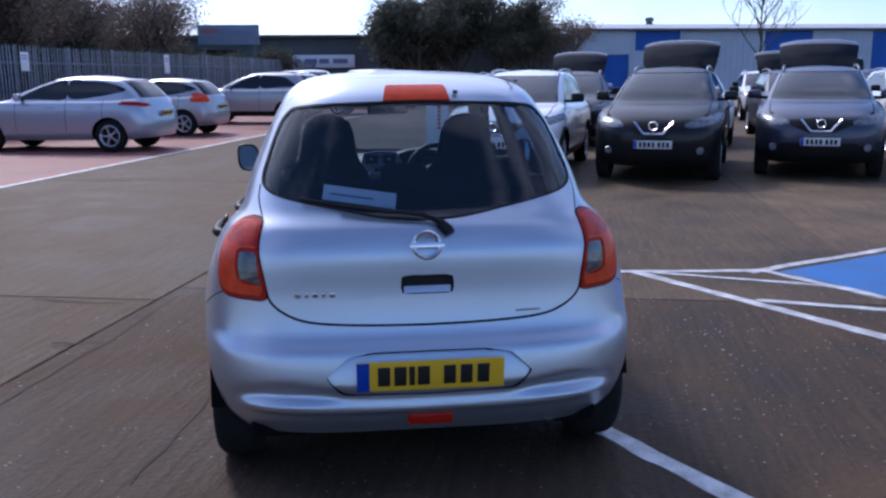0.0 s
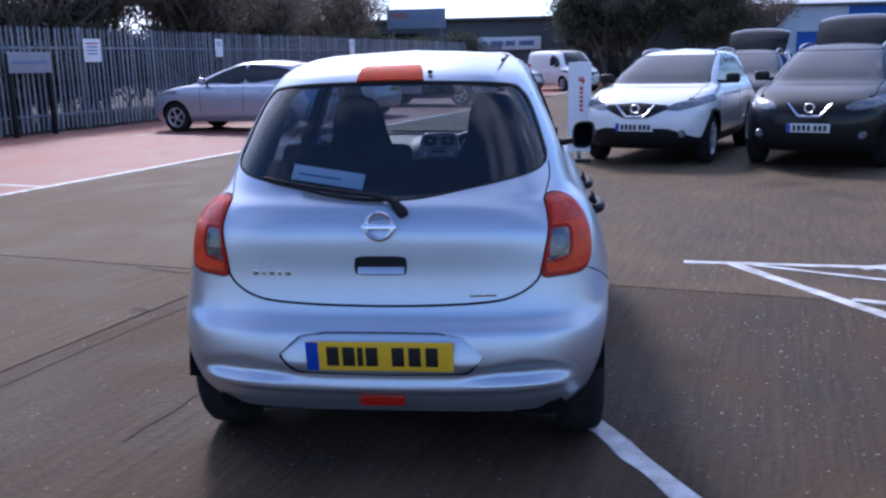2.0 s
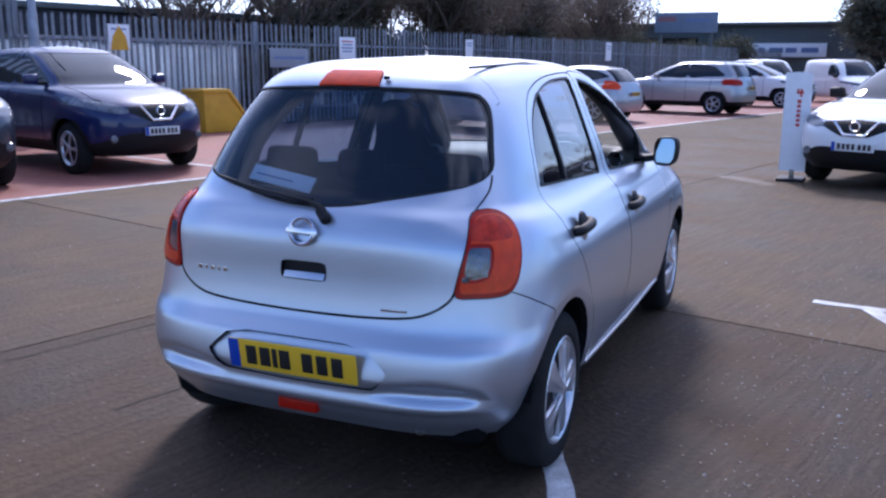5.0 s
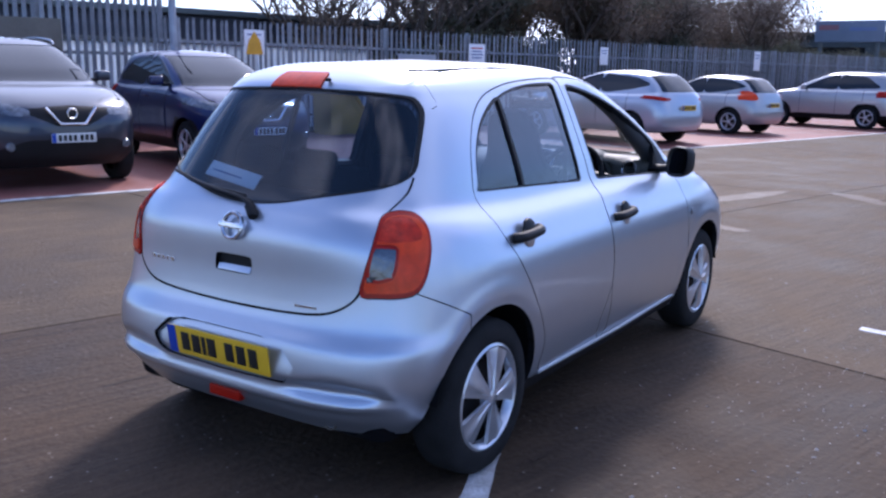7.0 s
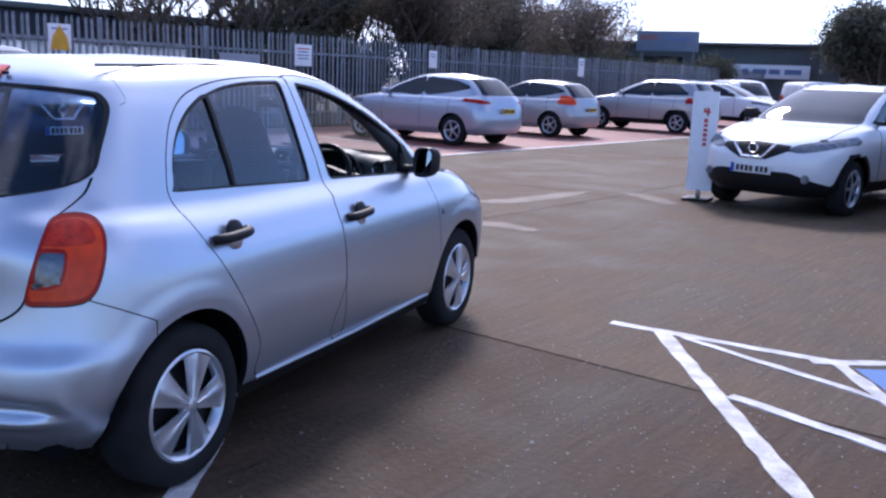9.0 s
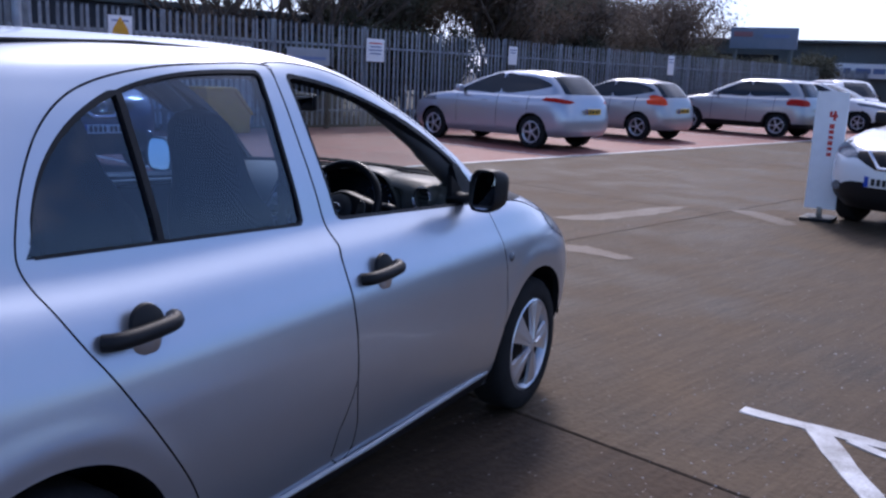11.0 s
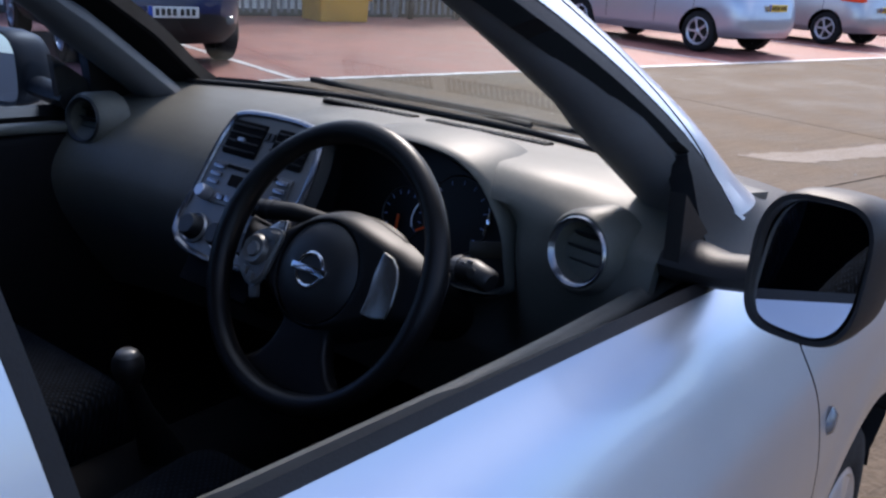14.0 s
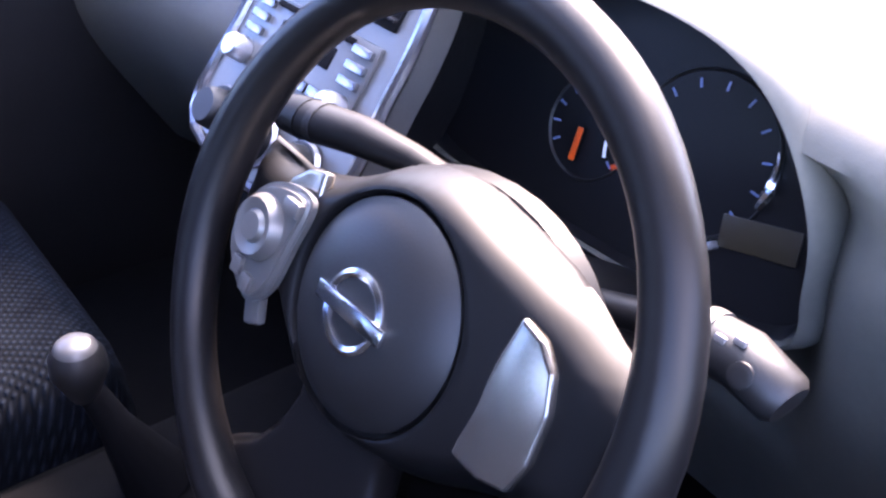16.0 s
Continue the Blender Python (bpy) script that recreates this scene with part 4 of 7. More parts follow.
    for s in (1, -1):
        part("windscreen_wiper", sweep(bmesh.new(), spline([(s * 0.1 + 0.25, 2.39, 1.012), (s * 0.1, 2.40, 1.018), (s * 0.1 - 0.30, 2.34, 1.030)], 5), 0.007, 8), M["black_trim"], car, "black windscreen wiper")
    return car


hatchback = build_hatchback()


# ---- cabin of the silver hatchback ----
def seat(car, x, y, name, wide=0.50):
    """A front seat: cushion, and a backrest that narrows into its headrest."""
    base = part(name, box_bm((x, y + 0.30, 0.52), (wide, 0.58, 0.17), 0.06, Matrix.Rotation(radians(6), 4, "X"), 4), M["seat"], car, "dark blue-grey cloth seat")
    bm, rings = bmesh.new(), []
    for z, half, deep in ((0.50, 0.200, 0.060), (0.56, 0.228, 0.075), (0.74, 0.232, 0.078), (0.92, 0.222, 0.074), (1.02, 0.196, 0.066), (1.075, 0.158, 0.058), (1.13, 0.140, 0.054), (1.22, 0.128, 0.052), (1.275, 0.108, 0.046), (1.305, 0.072, 0.034), (1.318, 0.024, 0.014)):
        middle = y + 0.06 - 0.30 * (z - 0.50)
        ring = []
        for k in range(36):
            c, v = math.cos(2 * math.pi * k / 36), math.sin(2 * math.pi * k / 36)
            ring.append(bm.verts.new((x + half * math.copysign(abs(c) ** 0.7, c), middle + deep * math.copysign(abs(v) ** 0.8, v), z)))
        rings.append(ring)
    for p, q in zip(rings, rings[1:]):
        for k in range(36):
            bm.faces.new((p[k], p[(k + 1) % 36], q[(k + 1) % 36], q[k]))
    bm.faces.new(rings[0]), bm.faces.new(rings[-1])
    bmesh.ops.recalc_face_normals(bm, faces=bm.faces)
    part("backrest", bm, M["seat"], base)
    for s in (1, -1):
        part("bolster", sweep(bmesh.new(), spline([(x + s * wide * 0.45, y + 0.06, 0.56), (x + s * wide * 0.46, y + 0.02, 0.76), (x + s * wide * 0.40, y - 0.06, 0.97)], 5), [0.05] * 7 + [0.045, 0.038, 0.03, 0.02], 10), M["seat"], base)
    return base


def dash_profile(x, s):
    """The dashboard's skin at the place x across the car, s from the windscreen down to the knees."""
    left = max(0.0, min(1.0, (-0.10 - x) / 0.12))
    y = z = 0.0
    wide = 0.25 + 0.45 * left
    for shift, weight in ((-wide, 0.2), (-0.5 * wide, 0.2), (0.0, 0.2), (0.5 * wide, 0.2), (wide, 0.2)):
        v = max(0.0, min(len(DASH) - 1.0, s + shift))
        i = min(int(v), len(DASH) - 2)
        f = v - i
        for line, share in ((DASH, 1 - left), (DASH_PASSENGER, left)):
            y += weight * share * (line[i][0] * (1 - f) + line[i + 1][0] * f)
            z += weight * share * (line[i][1] * (1 - f) + line[i + 1][1] * f)
    hood = math.exp(-((x - 0.200) / 0.285) ** 8)
    edge = math.exp(-((s - 3.4) / 1.1) ** 2)
    y -= 0.035 * hood * edge
    z += 0.020 * hood * edge
    y += 0.085 * math.exp(-((x - 0.205) / 0.205) ** 10) * max(0.0, min(1.0, (s - 4.0) / 0.5)) * (1 - max(0.0, min(1.0, (s - 6.0) / 0.8)))
    y -= 0.055 * (abs(x) / 0.62) ** 3 * (s > 2) * min(1.0, (s - 2) / 2) + 0.10 * (abs(x) / 0.64) ** 4 * (s < 2.01) * 0
    y -= 0.10 * (x / 0.64) ** 2 * max(0.0, 1 - s / 2.5)
    return y, z


DASH = [(2.40, 1.000), (2.28, 1.012), (2.14, 1.024), (2.03, 1.020), (1.965, 0.985), (1.945, 0.925), (1.965, 0.83), (2.02, 0.71), (2.09, 0.55)]
DASH_PASSENGER = [(2.40, 1.000), (2.28, 1.012), (2.15, 1.010), (2.05, 0.988), (1.965, 0.948), (1.905, 0.888), (1.890, 0.81), (1.95, 0.70), (2.05, 0.55)]


def build_cabin(car):
    part("cabin_floor", box_bm((0, 1.15, 0.335), (1.38, 2.4, 0.06), 0.02), M["carpet"], car)
    # dashboard
    bm = bmesh.new()
    nx, ns = 96, 64
    grid = []
    for i in range(nx + 1):
        x = -0.645 + 1.29 * i / nx
        grid.append([bm.verts.new((x, *dash_profile(x, 8.0 * j / ns))) for j in range(ns + 1)])
    for i in range(nx):
        for j in range(ns):
            bm.faces.new((grid[i][j], grid[i + 1][j], grid[i + 1][j + 1], grid[i][j + 1]))
    # opening for the instruments: an arch across the car, narrowing towards the windscreen
    rim = np.array([(v.x, v.y) for v in spline([(0.400, 0.862, 0), (0.404, 0.910, 0), (0.396, 0.957, 0), (0.368, 1.007, 0), (0.332, 1.036, 0), (0.280, 1.050, 0), (0.200, 1.053, 0), (0.120, 1.044, 0), (0.060, 1.018, 0), (0.022, 0.972, 0), (0.006, 0.915, 0), (0.012, 0.862, 0), (0.100, 0.846, 0), (0.310, 0.846, 0)], 5, True)])
    gone = []
    for f in bm.faces:
        c = f.calc_center_median()
        if (c.y < 2.03 or (c.z < 1.012 and c.y < 2.12)) and float(signed((rim - (0.205, 0)) * (1.03, 1) + (0.205, 0), np.array([c.x]), np.array([c.z - 0.003]))[0]) > 0:
            gone.append(f)
    bmesh.ops.delete(bm, geom=gone, context="FACES")
    bmesh.ops.recalc_face_normals(bm, faces=bm.faces)
    bmesh.ops.solidify(bm, geom=list(bm.faces), thickness=0.012)
    dash = part("dashboard", bm, M["dash"], car, "dark grained plastic dashboard", 50)
    # demister slots along the windscreen
    for x0, x1 in ((-0.25, -0.016), (0.018, 0.284)):
        slot = part("demister_slot", box_bm(((x0 + x1) / 2, 2.240, 1.0145), (x1 - x0, 0.030, 0.008), 0.003), M["gap"], dash)
        n = int((x1 - x0) / 0.012)
        teeth = bmesh.new()
        for k in range(n):
            add_box(teeth, (x0 + (k + 0.5) * (x1 - x0) / n, 2.236, 1.0185), (0.004, 0.022, 0.004), 0.001, None, 1)
        tagged(part("demister_grid", teeth, M["dash"], slot), kind="stuff")
    part("screen_ledge", sweep(bmesh.new(), spline([(-0.60, 2.16, 1.014), (-0.3, 2.30, 1.014), (0.0, 2.325, 1.014), (0.3, 2.30, 1.014), (0.60, 2.16, 1.014)], 6), 0.006, 8), M["black_trim"], dash)
    # end vents
    for s in (1, -1):
        m = Matrix.Translation((0.543 if s > 0 else -0.588, 1.903, 0.967 if s > 0 else 0.955)) @ Matrix.Rotation(radians(82), 4, "X") @ Matrix.Rotation(s * radians(-10), 4, "Y")
        vent = part("round_vent", lathe(bmesh.new(), [(0.034, -0.06), (0.037, 0.0), (0.041, 0.010), (0.049, 0.010), (0.055, 0.0), (0.060, -0.06)], m, 40), M["dash"], dash, "round end vent")
        # the passenger ring is near-black: its shade is put into the colour
        part("vent_ring", lathe(bmesh.new(), [(0.0375, 0.006), (0.040, 0.0115), (0.044, 0.0135), (0.047, 0.0095)], m, 40), M["dark_chrome"] if s > 0 else M["hub"], vent, "thin ring round the vent")
        part("vent_core", lathe(bmesh.new(), [(0.0, -0.030), (0.036, -0.030)], m, 30), M["gap"], vent)
        for k in (-1, 0, 1):
            part("vent_blade", box_bm(m @ Vector((0, 0.018 * k, -0.018)), (0.064 if k == 0 else 0.050, 0.016, 0.002), 0.0, m.to_3x3().to_4x4() @ Matrix.Rotation(radians(60), 4, "X")), M["black_trim"], vent)
    # instrument panel under its arched hood
    cm = Matrix.Translation((0.190, 2.000, 0.935)) @ Matrix.Rotation(radians(72), 4, "X")
    crot = cm.to_3x3().to_4x4()
    arch = [(v.x, v.y) for v in spline([(-0.20, -0.028, 0), (-0.150, 0.049, 0), (-0.035, 0.083, 0), (0.090, 0.052, 0), (0.172, -0.016, 0), (0.165, -0.085, 0), (0.0, -0.105, 0), (-0.19, -0.085, 0)], 7, True)]
    face = part("instrument_panel", prism(bmesh.new(), [(1.18 * x, 1.16 * y) for x, y in arch], 0.012, cm), M["cluster"], dash, "black instrument panel with two dials")
    visor = bmesh.new()
    rings = []
    well = []
    lining = bmesh.new()
    around = lambda grow, y: [Vector((0.205 + grow * (x - 0.205), y - 0.10 * (z - 0.95), 0.95 + grow * (z - 0.95))) for x, z in rim]
    for grow, y in ((0.90, 2.035), (0.95, 1.985), (1.0, 1.936)):
        well.append([lining.verts.new(v) for v in around(grow, y)])
    for p, q in zip(well, well[1:]):
        for k in range(len(p)):
            lining.faces.new((p[k], p[(k + 1) % len(p)], q[(k + 1) % len(p)], q[k]))
    part("hood_lining", lining, M["cluster"], dash, "", 60)
    for grow, y in ((1.0, 1.936), (1.012, 1.931), (1.03, 1.933), (1.055, 1.948), (1.06, 1.985), (1.04, 2.05), (0.92, 2.12), (0.70, 2.18)):
        rings.append([visor.verts.new(v) for v in around(grow, y)])
    for p, q in zip(rings, rings[1:]):
        for k in range(len(p)):
            visor.faces.new((p[k], p[(k + 1) % len(p)], q[(k + 1) % len(p)], q[k]))
    bmesh.ops.recalc_face_normals(visor, faces=visor.faces)
    part("instrument_hood", visor, M["dash"], dash, "arched hood over the dials", 60)
    for cx, cy, r in ((-0.008, -0.020, 0.041), (0.092, -0.001, 0.060)):
        part("dial_ring", lathe(bmesh.new(), [(r, 0.012), (r + 0.0015, 0.0140), (r + 0.003, 0.012)], cm @ Matrix.Translation((cx, cy, 0)), 48), M["hub"], face)
        for k in range(11):
            a = radians(215 - 25 * k)
            part("dial_mark", box_bm(cm @ Vector((cx + 0.86 * r * math.cos(a), cy + 0.86 * r * math.sin(a), 0.0130)), (0.007, 0.0016, 0.001), 0, crot @ Matrix.Rotation(a, 4, "Z")), M["blue_grey_ink"], face)
    arc = [cm @ Vector((0.092 + 0.061 * math.cos(radians(a)), -0.001 + 0.061 * math.sin(radians(a)), 0.016)) for a in range(-16, 28, 4)]
    part("dial_arc", sweep(bmesh.new(), arc, [0.003, 0.0040, 0.0045, 0.0045, 0.0042, 0.0038, 0.0032, 0.0026, 0.002, 0.0015, 0.001], 8), M["chrome"], face, "bright rim of a dial")
    part("needle", box_bm(cm @ Vector((-0.013, -0.036, 0.017)), (0.0055, 0.028, 0.002), 0.001, crot @ Matrix.Rotation(radians(2), 4, "Z")), M["needle"], face, "orange needle")
    part("fuel_needle", box_bm(cm @ Vector((0.037, -0.034, 0.017)), (0.024, 0.004, 0.002), 0.001, crot @ Matrix.Rotation(radians(31), 4, "Z")), M["needle"], face, "orange fuel needle")
    part("fuel_arc", sweep(bmesh.new(), [cm @ Vector((0.050 - 0.038 * math.cos(radians(a)), -0.020 + 0.038 * math.sin(radians(a)), 0.0145)) for a in range(-25, 41, 8)], 0.0014, 6), M["card"], face)
    part("trip_display", box_bm(cm @ Vector((0.160, -0.037, 0.0135)), (0.060, 0.024, 0.002), 0.001, crot @ Matrix.Rotation(radians(12), 4, "Z")), M["lcd"], face, "amber-grey trip display")
    part("reset_pin", lathe(bmesh.new(), [(0, 0.022), (0.003, 0.021), (0.0035, 0.012)], cm @ Matrix.Translation((0.131, -0.056, 0)), 10), M["satin"], face)
    # steering wheel
    hubp = Vector((0.290, 1.688, 0.934))
    wm = Matrix.Translation(hubp) @ Matrix.Rotation(radians(64), 4, "X") @ Matrix.Rotation(radians(0), 4, "Z")
    rim = bmesh.new()
    ring = []
    for k in range(72):
        a = 2 * math.pi * k / 72
        grip = 0.0152 + 0.0012 * math.cos(4 * a + 0.4)
        c = Vector((0.1765 * math.cos(a), 0.1765 * math.sin(a), -0.004))
        out = Vector((math.cos(a), math.sin(a), 0))
        ring.append([rim.verts.new(wm @ (c + grip * (math.cos(b) * out + math.sin(b) * Vector((0, 0, 1.12))))) for b in [2 * math.pi * j / 14 for j in range(14)]])
    for k in range(72):
        for j in range(14):
            rim.faces.new((ring[k][j], ring[(k + 1) % 72][j], ring[(k + 1) % 72][(j + 1) % 14], ring[k][(j + 1) % 14]))
    bmesh.ops.recalc_face_normals(rim, faces=rim.faces)
    wheel = part("steering_wheel", rim, M["wheel_grip"], car, "black steering wheel with silver spoke inlays")
    hm = wm @ Matrix.Translation((-0.006, -0.009, -0.004))
    hub = bmesh.new()
    lathe(hub, [(0.0, 0.008), (0.03, 0.0070), (0.054, 0.002), (0.0655, -0.007), (0.067, -0.03), (0.05, -0.06), (0, -0.06)], hm, 56)
    hub_ob = part("airbag_cover", hub, M["hub"], wheel, "round soft black airbag cover")
    def spoke(outline, z0, depth, bevel, mat, nm, owner, label=""):
        b2 = prism(bmesh.new(), outline, depth, wm @ Matrix.Translation((0, 0, z0)))
        bmesh.ops.bevel(b2, geom=list(b2.edges), offset=bevel, segments=4, affect="EDGES", profile=0.6)
        return part(nm, b2, mat, owner, label)
    # one moulding that flows from round the airbag cover out to the rim
    edge = polygon([(-0.173, 0.037), (-0.158, 0.031), (-0.140, 0.029), (-0.107, 0.036), (-0.077, 0.050), (-0.048, 0.069), (-0.017, 0.079), (0.015, 0.080), (0.051, 0.073), (0.078, 0.066), (0.102, 0.059), (0.126, 0.050), (0.158, 0.041), (0.173, 0.040), (0.175, 0.0), (0.166, -0.038), (0.148, -0.043), (0.112, -0.053), (0.080, -0.068), (0.045, -0.085), (0.0, -0.094), (-0.045, -0.087), (-0.078, -0.066), (-0.105, -0.050), (-0.145, -0.040), (-0.173, -0.030)], 3)
    centre = np.array((-0.006, -0.009))
    boss, rows = bmesh.new(), []
    for a in np.linspace(0, 2 * math.pi, 220, endpoint=False):
        ray = np.array((math.cos(a), math.sin(a)))
        reach = np.linspace(0.06, 0.21, 301)
        inside = signed(edge, centre[0] + reach * ray[0], centre[1] + reach * ray[1])
        far = reach[np.argmax(inside < 0.0)]
        row = [boss.verts.new(hm @ Vector((0.0672 * ray[0], 0.0672 * ray[1], -0.016))), boss.verts.new(hm @ Vector((0.0690 * ray[0], 0.0690 * ray[1], -0.0055)))]
        for u in np.linspace(0, 1, 17):
            r = 0.0705 + (far - 0.0705) * u
            p = centre + r * ray
            d = max(0.0, float(signed(edge, np.array([p[0]]), np.array([p[1]]))[0]))
            out = min(1.0, (r - 0.0705) / 0.05)
            z = -0.008 - 0.009 * out * out * (3 - 2 * out) - (0.034 - 0.016 * min(1.0, max(0.0, (r - 0.11) / 0.05))) * (1 - min(1.0, d / 0.024)) ** 2.2
            row.append(boss.verts.new(wm @ Vector((p[0], p[1], z))))
        p = centre + (far - 0.006) * ray
        row.append(boss.verts.new(wm @ Vector((p[0], p[1], -0.062 + 0.026 * min(1.0, max(0.0, (far - 0.11) / 0.03))))))
        rows.append(row)
    for p, q in zip(rows, rows[1:] + rows[:1]):
        for k in range(len(p) - 1):
            boss.faces.new((p[k], p[k + 1], q[k + 1], q[k]))
    bmesh.ops.recalc_face_normals(boss, faces=boss.faces)
    part("spoke_moulding", boss, M["spoke_black"], wheel, "smooth black moulding of hub and spokes", 70)
    for s in (1, -1):
        spoke([(s * x, y) for x, y in ((0.085, 0.042), (0.101, 0.038), (0.114, 0.027), (0.121, 0.009), (0.123, -0.018), (0.118, -0.036), (0.100, -0.041), (0.080, -0.040), (0.080, -0.010), (0.082, 0.020))], -0.020, 0.009, 0.0030, M["inlay"], "spoke_inlay", wheel, "satin silver spoke inlay")
    spoke([(-0.055, -0.055), (-0.040, -0.080), (-0.046, -0.105), (-0.062, -0.130), (-0.092, -0.150), (-0.060, -0.168), (0.060, -0.168), (0.092, -0.150), (0.062, -0.130), (0.046, -0.105), (0.040, -0.080), (0.055, -0.055)], -0.040, 0.026, 0.010, M["wheel_grip"], "spoke", wheel)
    pod = prism(bmesh.new(), [(v.x, v.y) for v in spline([(-0.142, -0.022, 0), (-0.132, 0.008, 0), (-0.108, 0.024, 0), (-0.078, 0.024, 0), (-0.080, -0.008, 0), (-0.086, -0.040, 0), (-0.104, -0.056, 0), (-0.128, -0.044, 0)], 5, True)], 0.012, wm @ Matrix.Translation((0, 0, -0.012)))
    bmesh.ops.bevel(pod, geom=[e for e in pod.edges if e.calc_face_angle(0) > 0.8], offset=0.004, segments=3, affect="EDGES")
    pod_ob = part("switch_pod", pod, M["console"], wheel, "grey remote control pod")
    part("switch_disc", lathe(bmesh.new(), [(0.0, 0.009), (0.009, 0.009), (0.011, 0.006), (0.018, 0.008), (0.021, 0.003), (0.022, -0.003)], wm @ Matrix.Translation((-0.110, -0.008, 0)), 30), M["console"], pod_ob, "round rocker switch")
    part("switch_key", box_bm(wm @ Vector((-0.086, 0.016, 0.002)), (0.016, 0.010, 0.006), 0.002, wm.to_3x3().to_4x4()), M["console"], pod_ob)
    for x, y in ((-0.104, -0.044), (-0.118, -0.038)):
        part("small_key", box_bm(wm @ Vector((x, y, 0.001)), (0.010, 0.012, 0.005), 0.002, wm.to_3x3().to_4x4()), M["console"], pod_ob)
    part("lower_key", box_bm(wm @ Vector((-0.102, -0.060, -0.012)), (0.016, 0.022, 0.008), 0.0035, wm.to_3x3().to_4x4() @ Matrix.Rotation(radians(24), 4, "Z")), M["console"], pod_ob)
    bg = bmesh.new()
    lathe(bg, [(0.0185, 0.004), (0.0190, 0.0085), (0.0215, 0.010), (0.0240, 0.0085), (0.0245, 0.004)], hm, 36)
    add_box(bg, hm @ Vector((0, 0, 0.0088)), (0.060, 0.0105, 0.005), 0.0015, wm.to_3x3().to_4x4())
    badge = part("wheel_badge", bg, M["chrome"], hub_ob, "chrome ring badge")
    part("column_shroud", sweep(bmesh.new(), [wm @ Vector((0, 0.0, -0.052)), wm @ Vector((0, 0.0, -0.060)), wm @ Vector((0, 0.0, -0.070)), wm @ Vector((0, -0.001, -0.078)), wm @ Vector((0, -0.002, -0.090)), wm @ Vector((0, -0.004, -0.13)), wm @ Vector((0, -0.01, -0.30))], [0.080, 0.106, 0.112, 0.107, 0.082, 0.070, 0.060], 36, True, 0.74), M["spoke_black"], car, "black steering column cowl")
    st = part("wiper_stalk", sweep(bmesh.new(), [wm @ Vector((-0.02, 0.056, -0.095)), wm @ Vector((-0.09, 0.060, -0.080)), wm @ Vector((-0.135, 0.057, -0.070)), wm @ Vector((-0.182, 0.049, -0.062))], [0.010, 0.0125, 0.0165, 0.0180], 14, True, 0.8), M["spoke_black"], car, "black column stalk")
    part("stalk_cap", sweep(bmesh.new(), [wm @ Vector((-0.182, 0.049, -0.062)), wm @ Vector((-0.202, 0.046, -0.059))], [0.0188, 0.0165], 14, True, 0.8), M["spoke_black"], st)
    part("stalk_collar", sweep(bmesh.new(), [wm @ Vector((-0.168, 0.0515, -0.0645)), wm @ Vector((-0.174, 0.0505, -0.0635))], 0.0184, 14, True, 0.8), M["black_trim"], st, "grooved switch collar")
    st = part("indicator_stalk", sweep(bmesh.new(), [wm @ Vector((0.03, 0.030, -0.120)), wm @ Vector((0.085, 0.046, -0.124)), wm @ Vector((0.116, 0.054, -0.124))], [0.010, 0.012, 0.014], 14, True, 0.85), M["spoke_black"], car, "black indicator stalk")
    part("stalk_cap", sweep(bmesh.new(), [wm @ Vector((0.116, 0.054, -0.124)), wm @ Vector((0.146, 0.056, -0.122)), wm @ Vector((0.174, 0.050, -0.120)), wm @ Vector((0.178, 0.049, -0.120))], [0.018, 0.0185, 0.017, 0.013], 14, True, 0.9), M["hub"], st)
    part("stalk_ring", sweep(bmesh.new(), [wm @ Vector((0.120, 0.0545, -0.124)), wm @ Vector((0.128, 0.055, -0.1235))], 0.0195, 14, True, 0.9), M["console"], st, "pale switch ring")
    for dx, dy in ((0.136, 0.062), (0.146, 0.066)):
        part("switch_mark", box_bm(wm @ Vector((dx, dy, -0.1075)), (0.007, 0.004, 0.004), 0.001, wm.to_3x3().to_4x4()), M["satin"], st, "pale switch mark")
    part("switch_button", lathe(bmesh.new(), [(0.0, 0.003), (0.004, 0.004), (0.007, 0.003), (0.008, -0.002)], wm @ Matrix.Translation((0.155, 0.052, -0.1065)), 16), M["hub"], st, "round switch button")
    # centre stack
    km = Matrix.Translation((-0.040, 1.862, 0.950)) @ Matrix.Rotation(radians(56), 4, "X")
    outline = [(v.x, v.y) for v in spline([(-0.100, -0.132, 0), (-0.114, -0.02, 0), (-0.106, 0.075, 0), (-0.073, 0.108, 0), (0.075, 0.108, 0), (0.112, 0.075, 0), (0.122, -0.02, 0), (0.106, -0.132, 0)], 5, True)]
    b2 = prism(bmesh.new(), outline, 0.035, km @ Matrix.Translation((0, 0, -0.035)))
    stack = part("console_panel", b2, M["console"], car, "grey centre console panel with vents and radio", 30)
    part("console_core", box_bm(km @ Vector((-0.01, -0.05, -0.08)), (0.17, 0.28, 0.10), 0.01, km.to_3x3().to_4x4()), M["liner"], stack)
    sp = [km @ Vector((x, y, 0.0)) for x, y in outline]
    part("stack_trim", sweep(bmesh.new(), sp + [sp[0]], 0.006, 8, False), M["dark_chrome"], stack)
    rot = km.to_3x3().to_4x4()
    for s in (1, -1):
        v = part("centre_vent", box_bm(km @ Vector((s * 0.054, 0.062, 0.001)), (0.080, 0.062, 0.006), 0.006, rot), M["gap"], stack, "dark slatted vent")
        for k in range(4):
            part("vent_slat", box_bm(km @ Vector((s * 0.054, 0.040 + 0.0145 * k, 0.005)), (0.078, 0.003, 0.006), 0.001, rot @ Matrix.Rotation(radians(25), 4, "X")), M["black_trim"], v)
        part("vent_tab", box_bm(km @ Vector((s * 0.054, 0.058, 0.008)), (0.014, 0.006, 0.006), 0.001, rot), M["satin"], v)
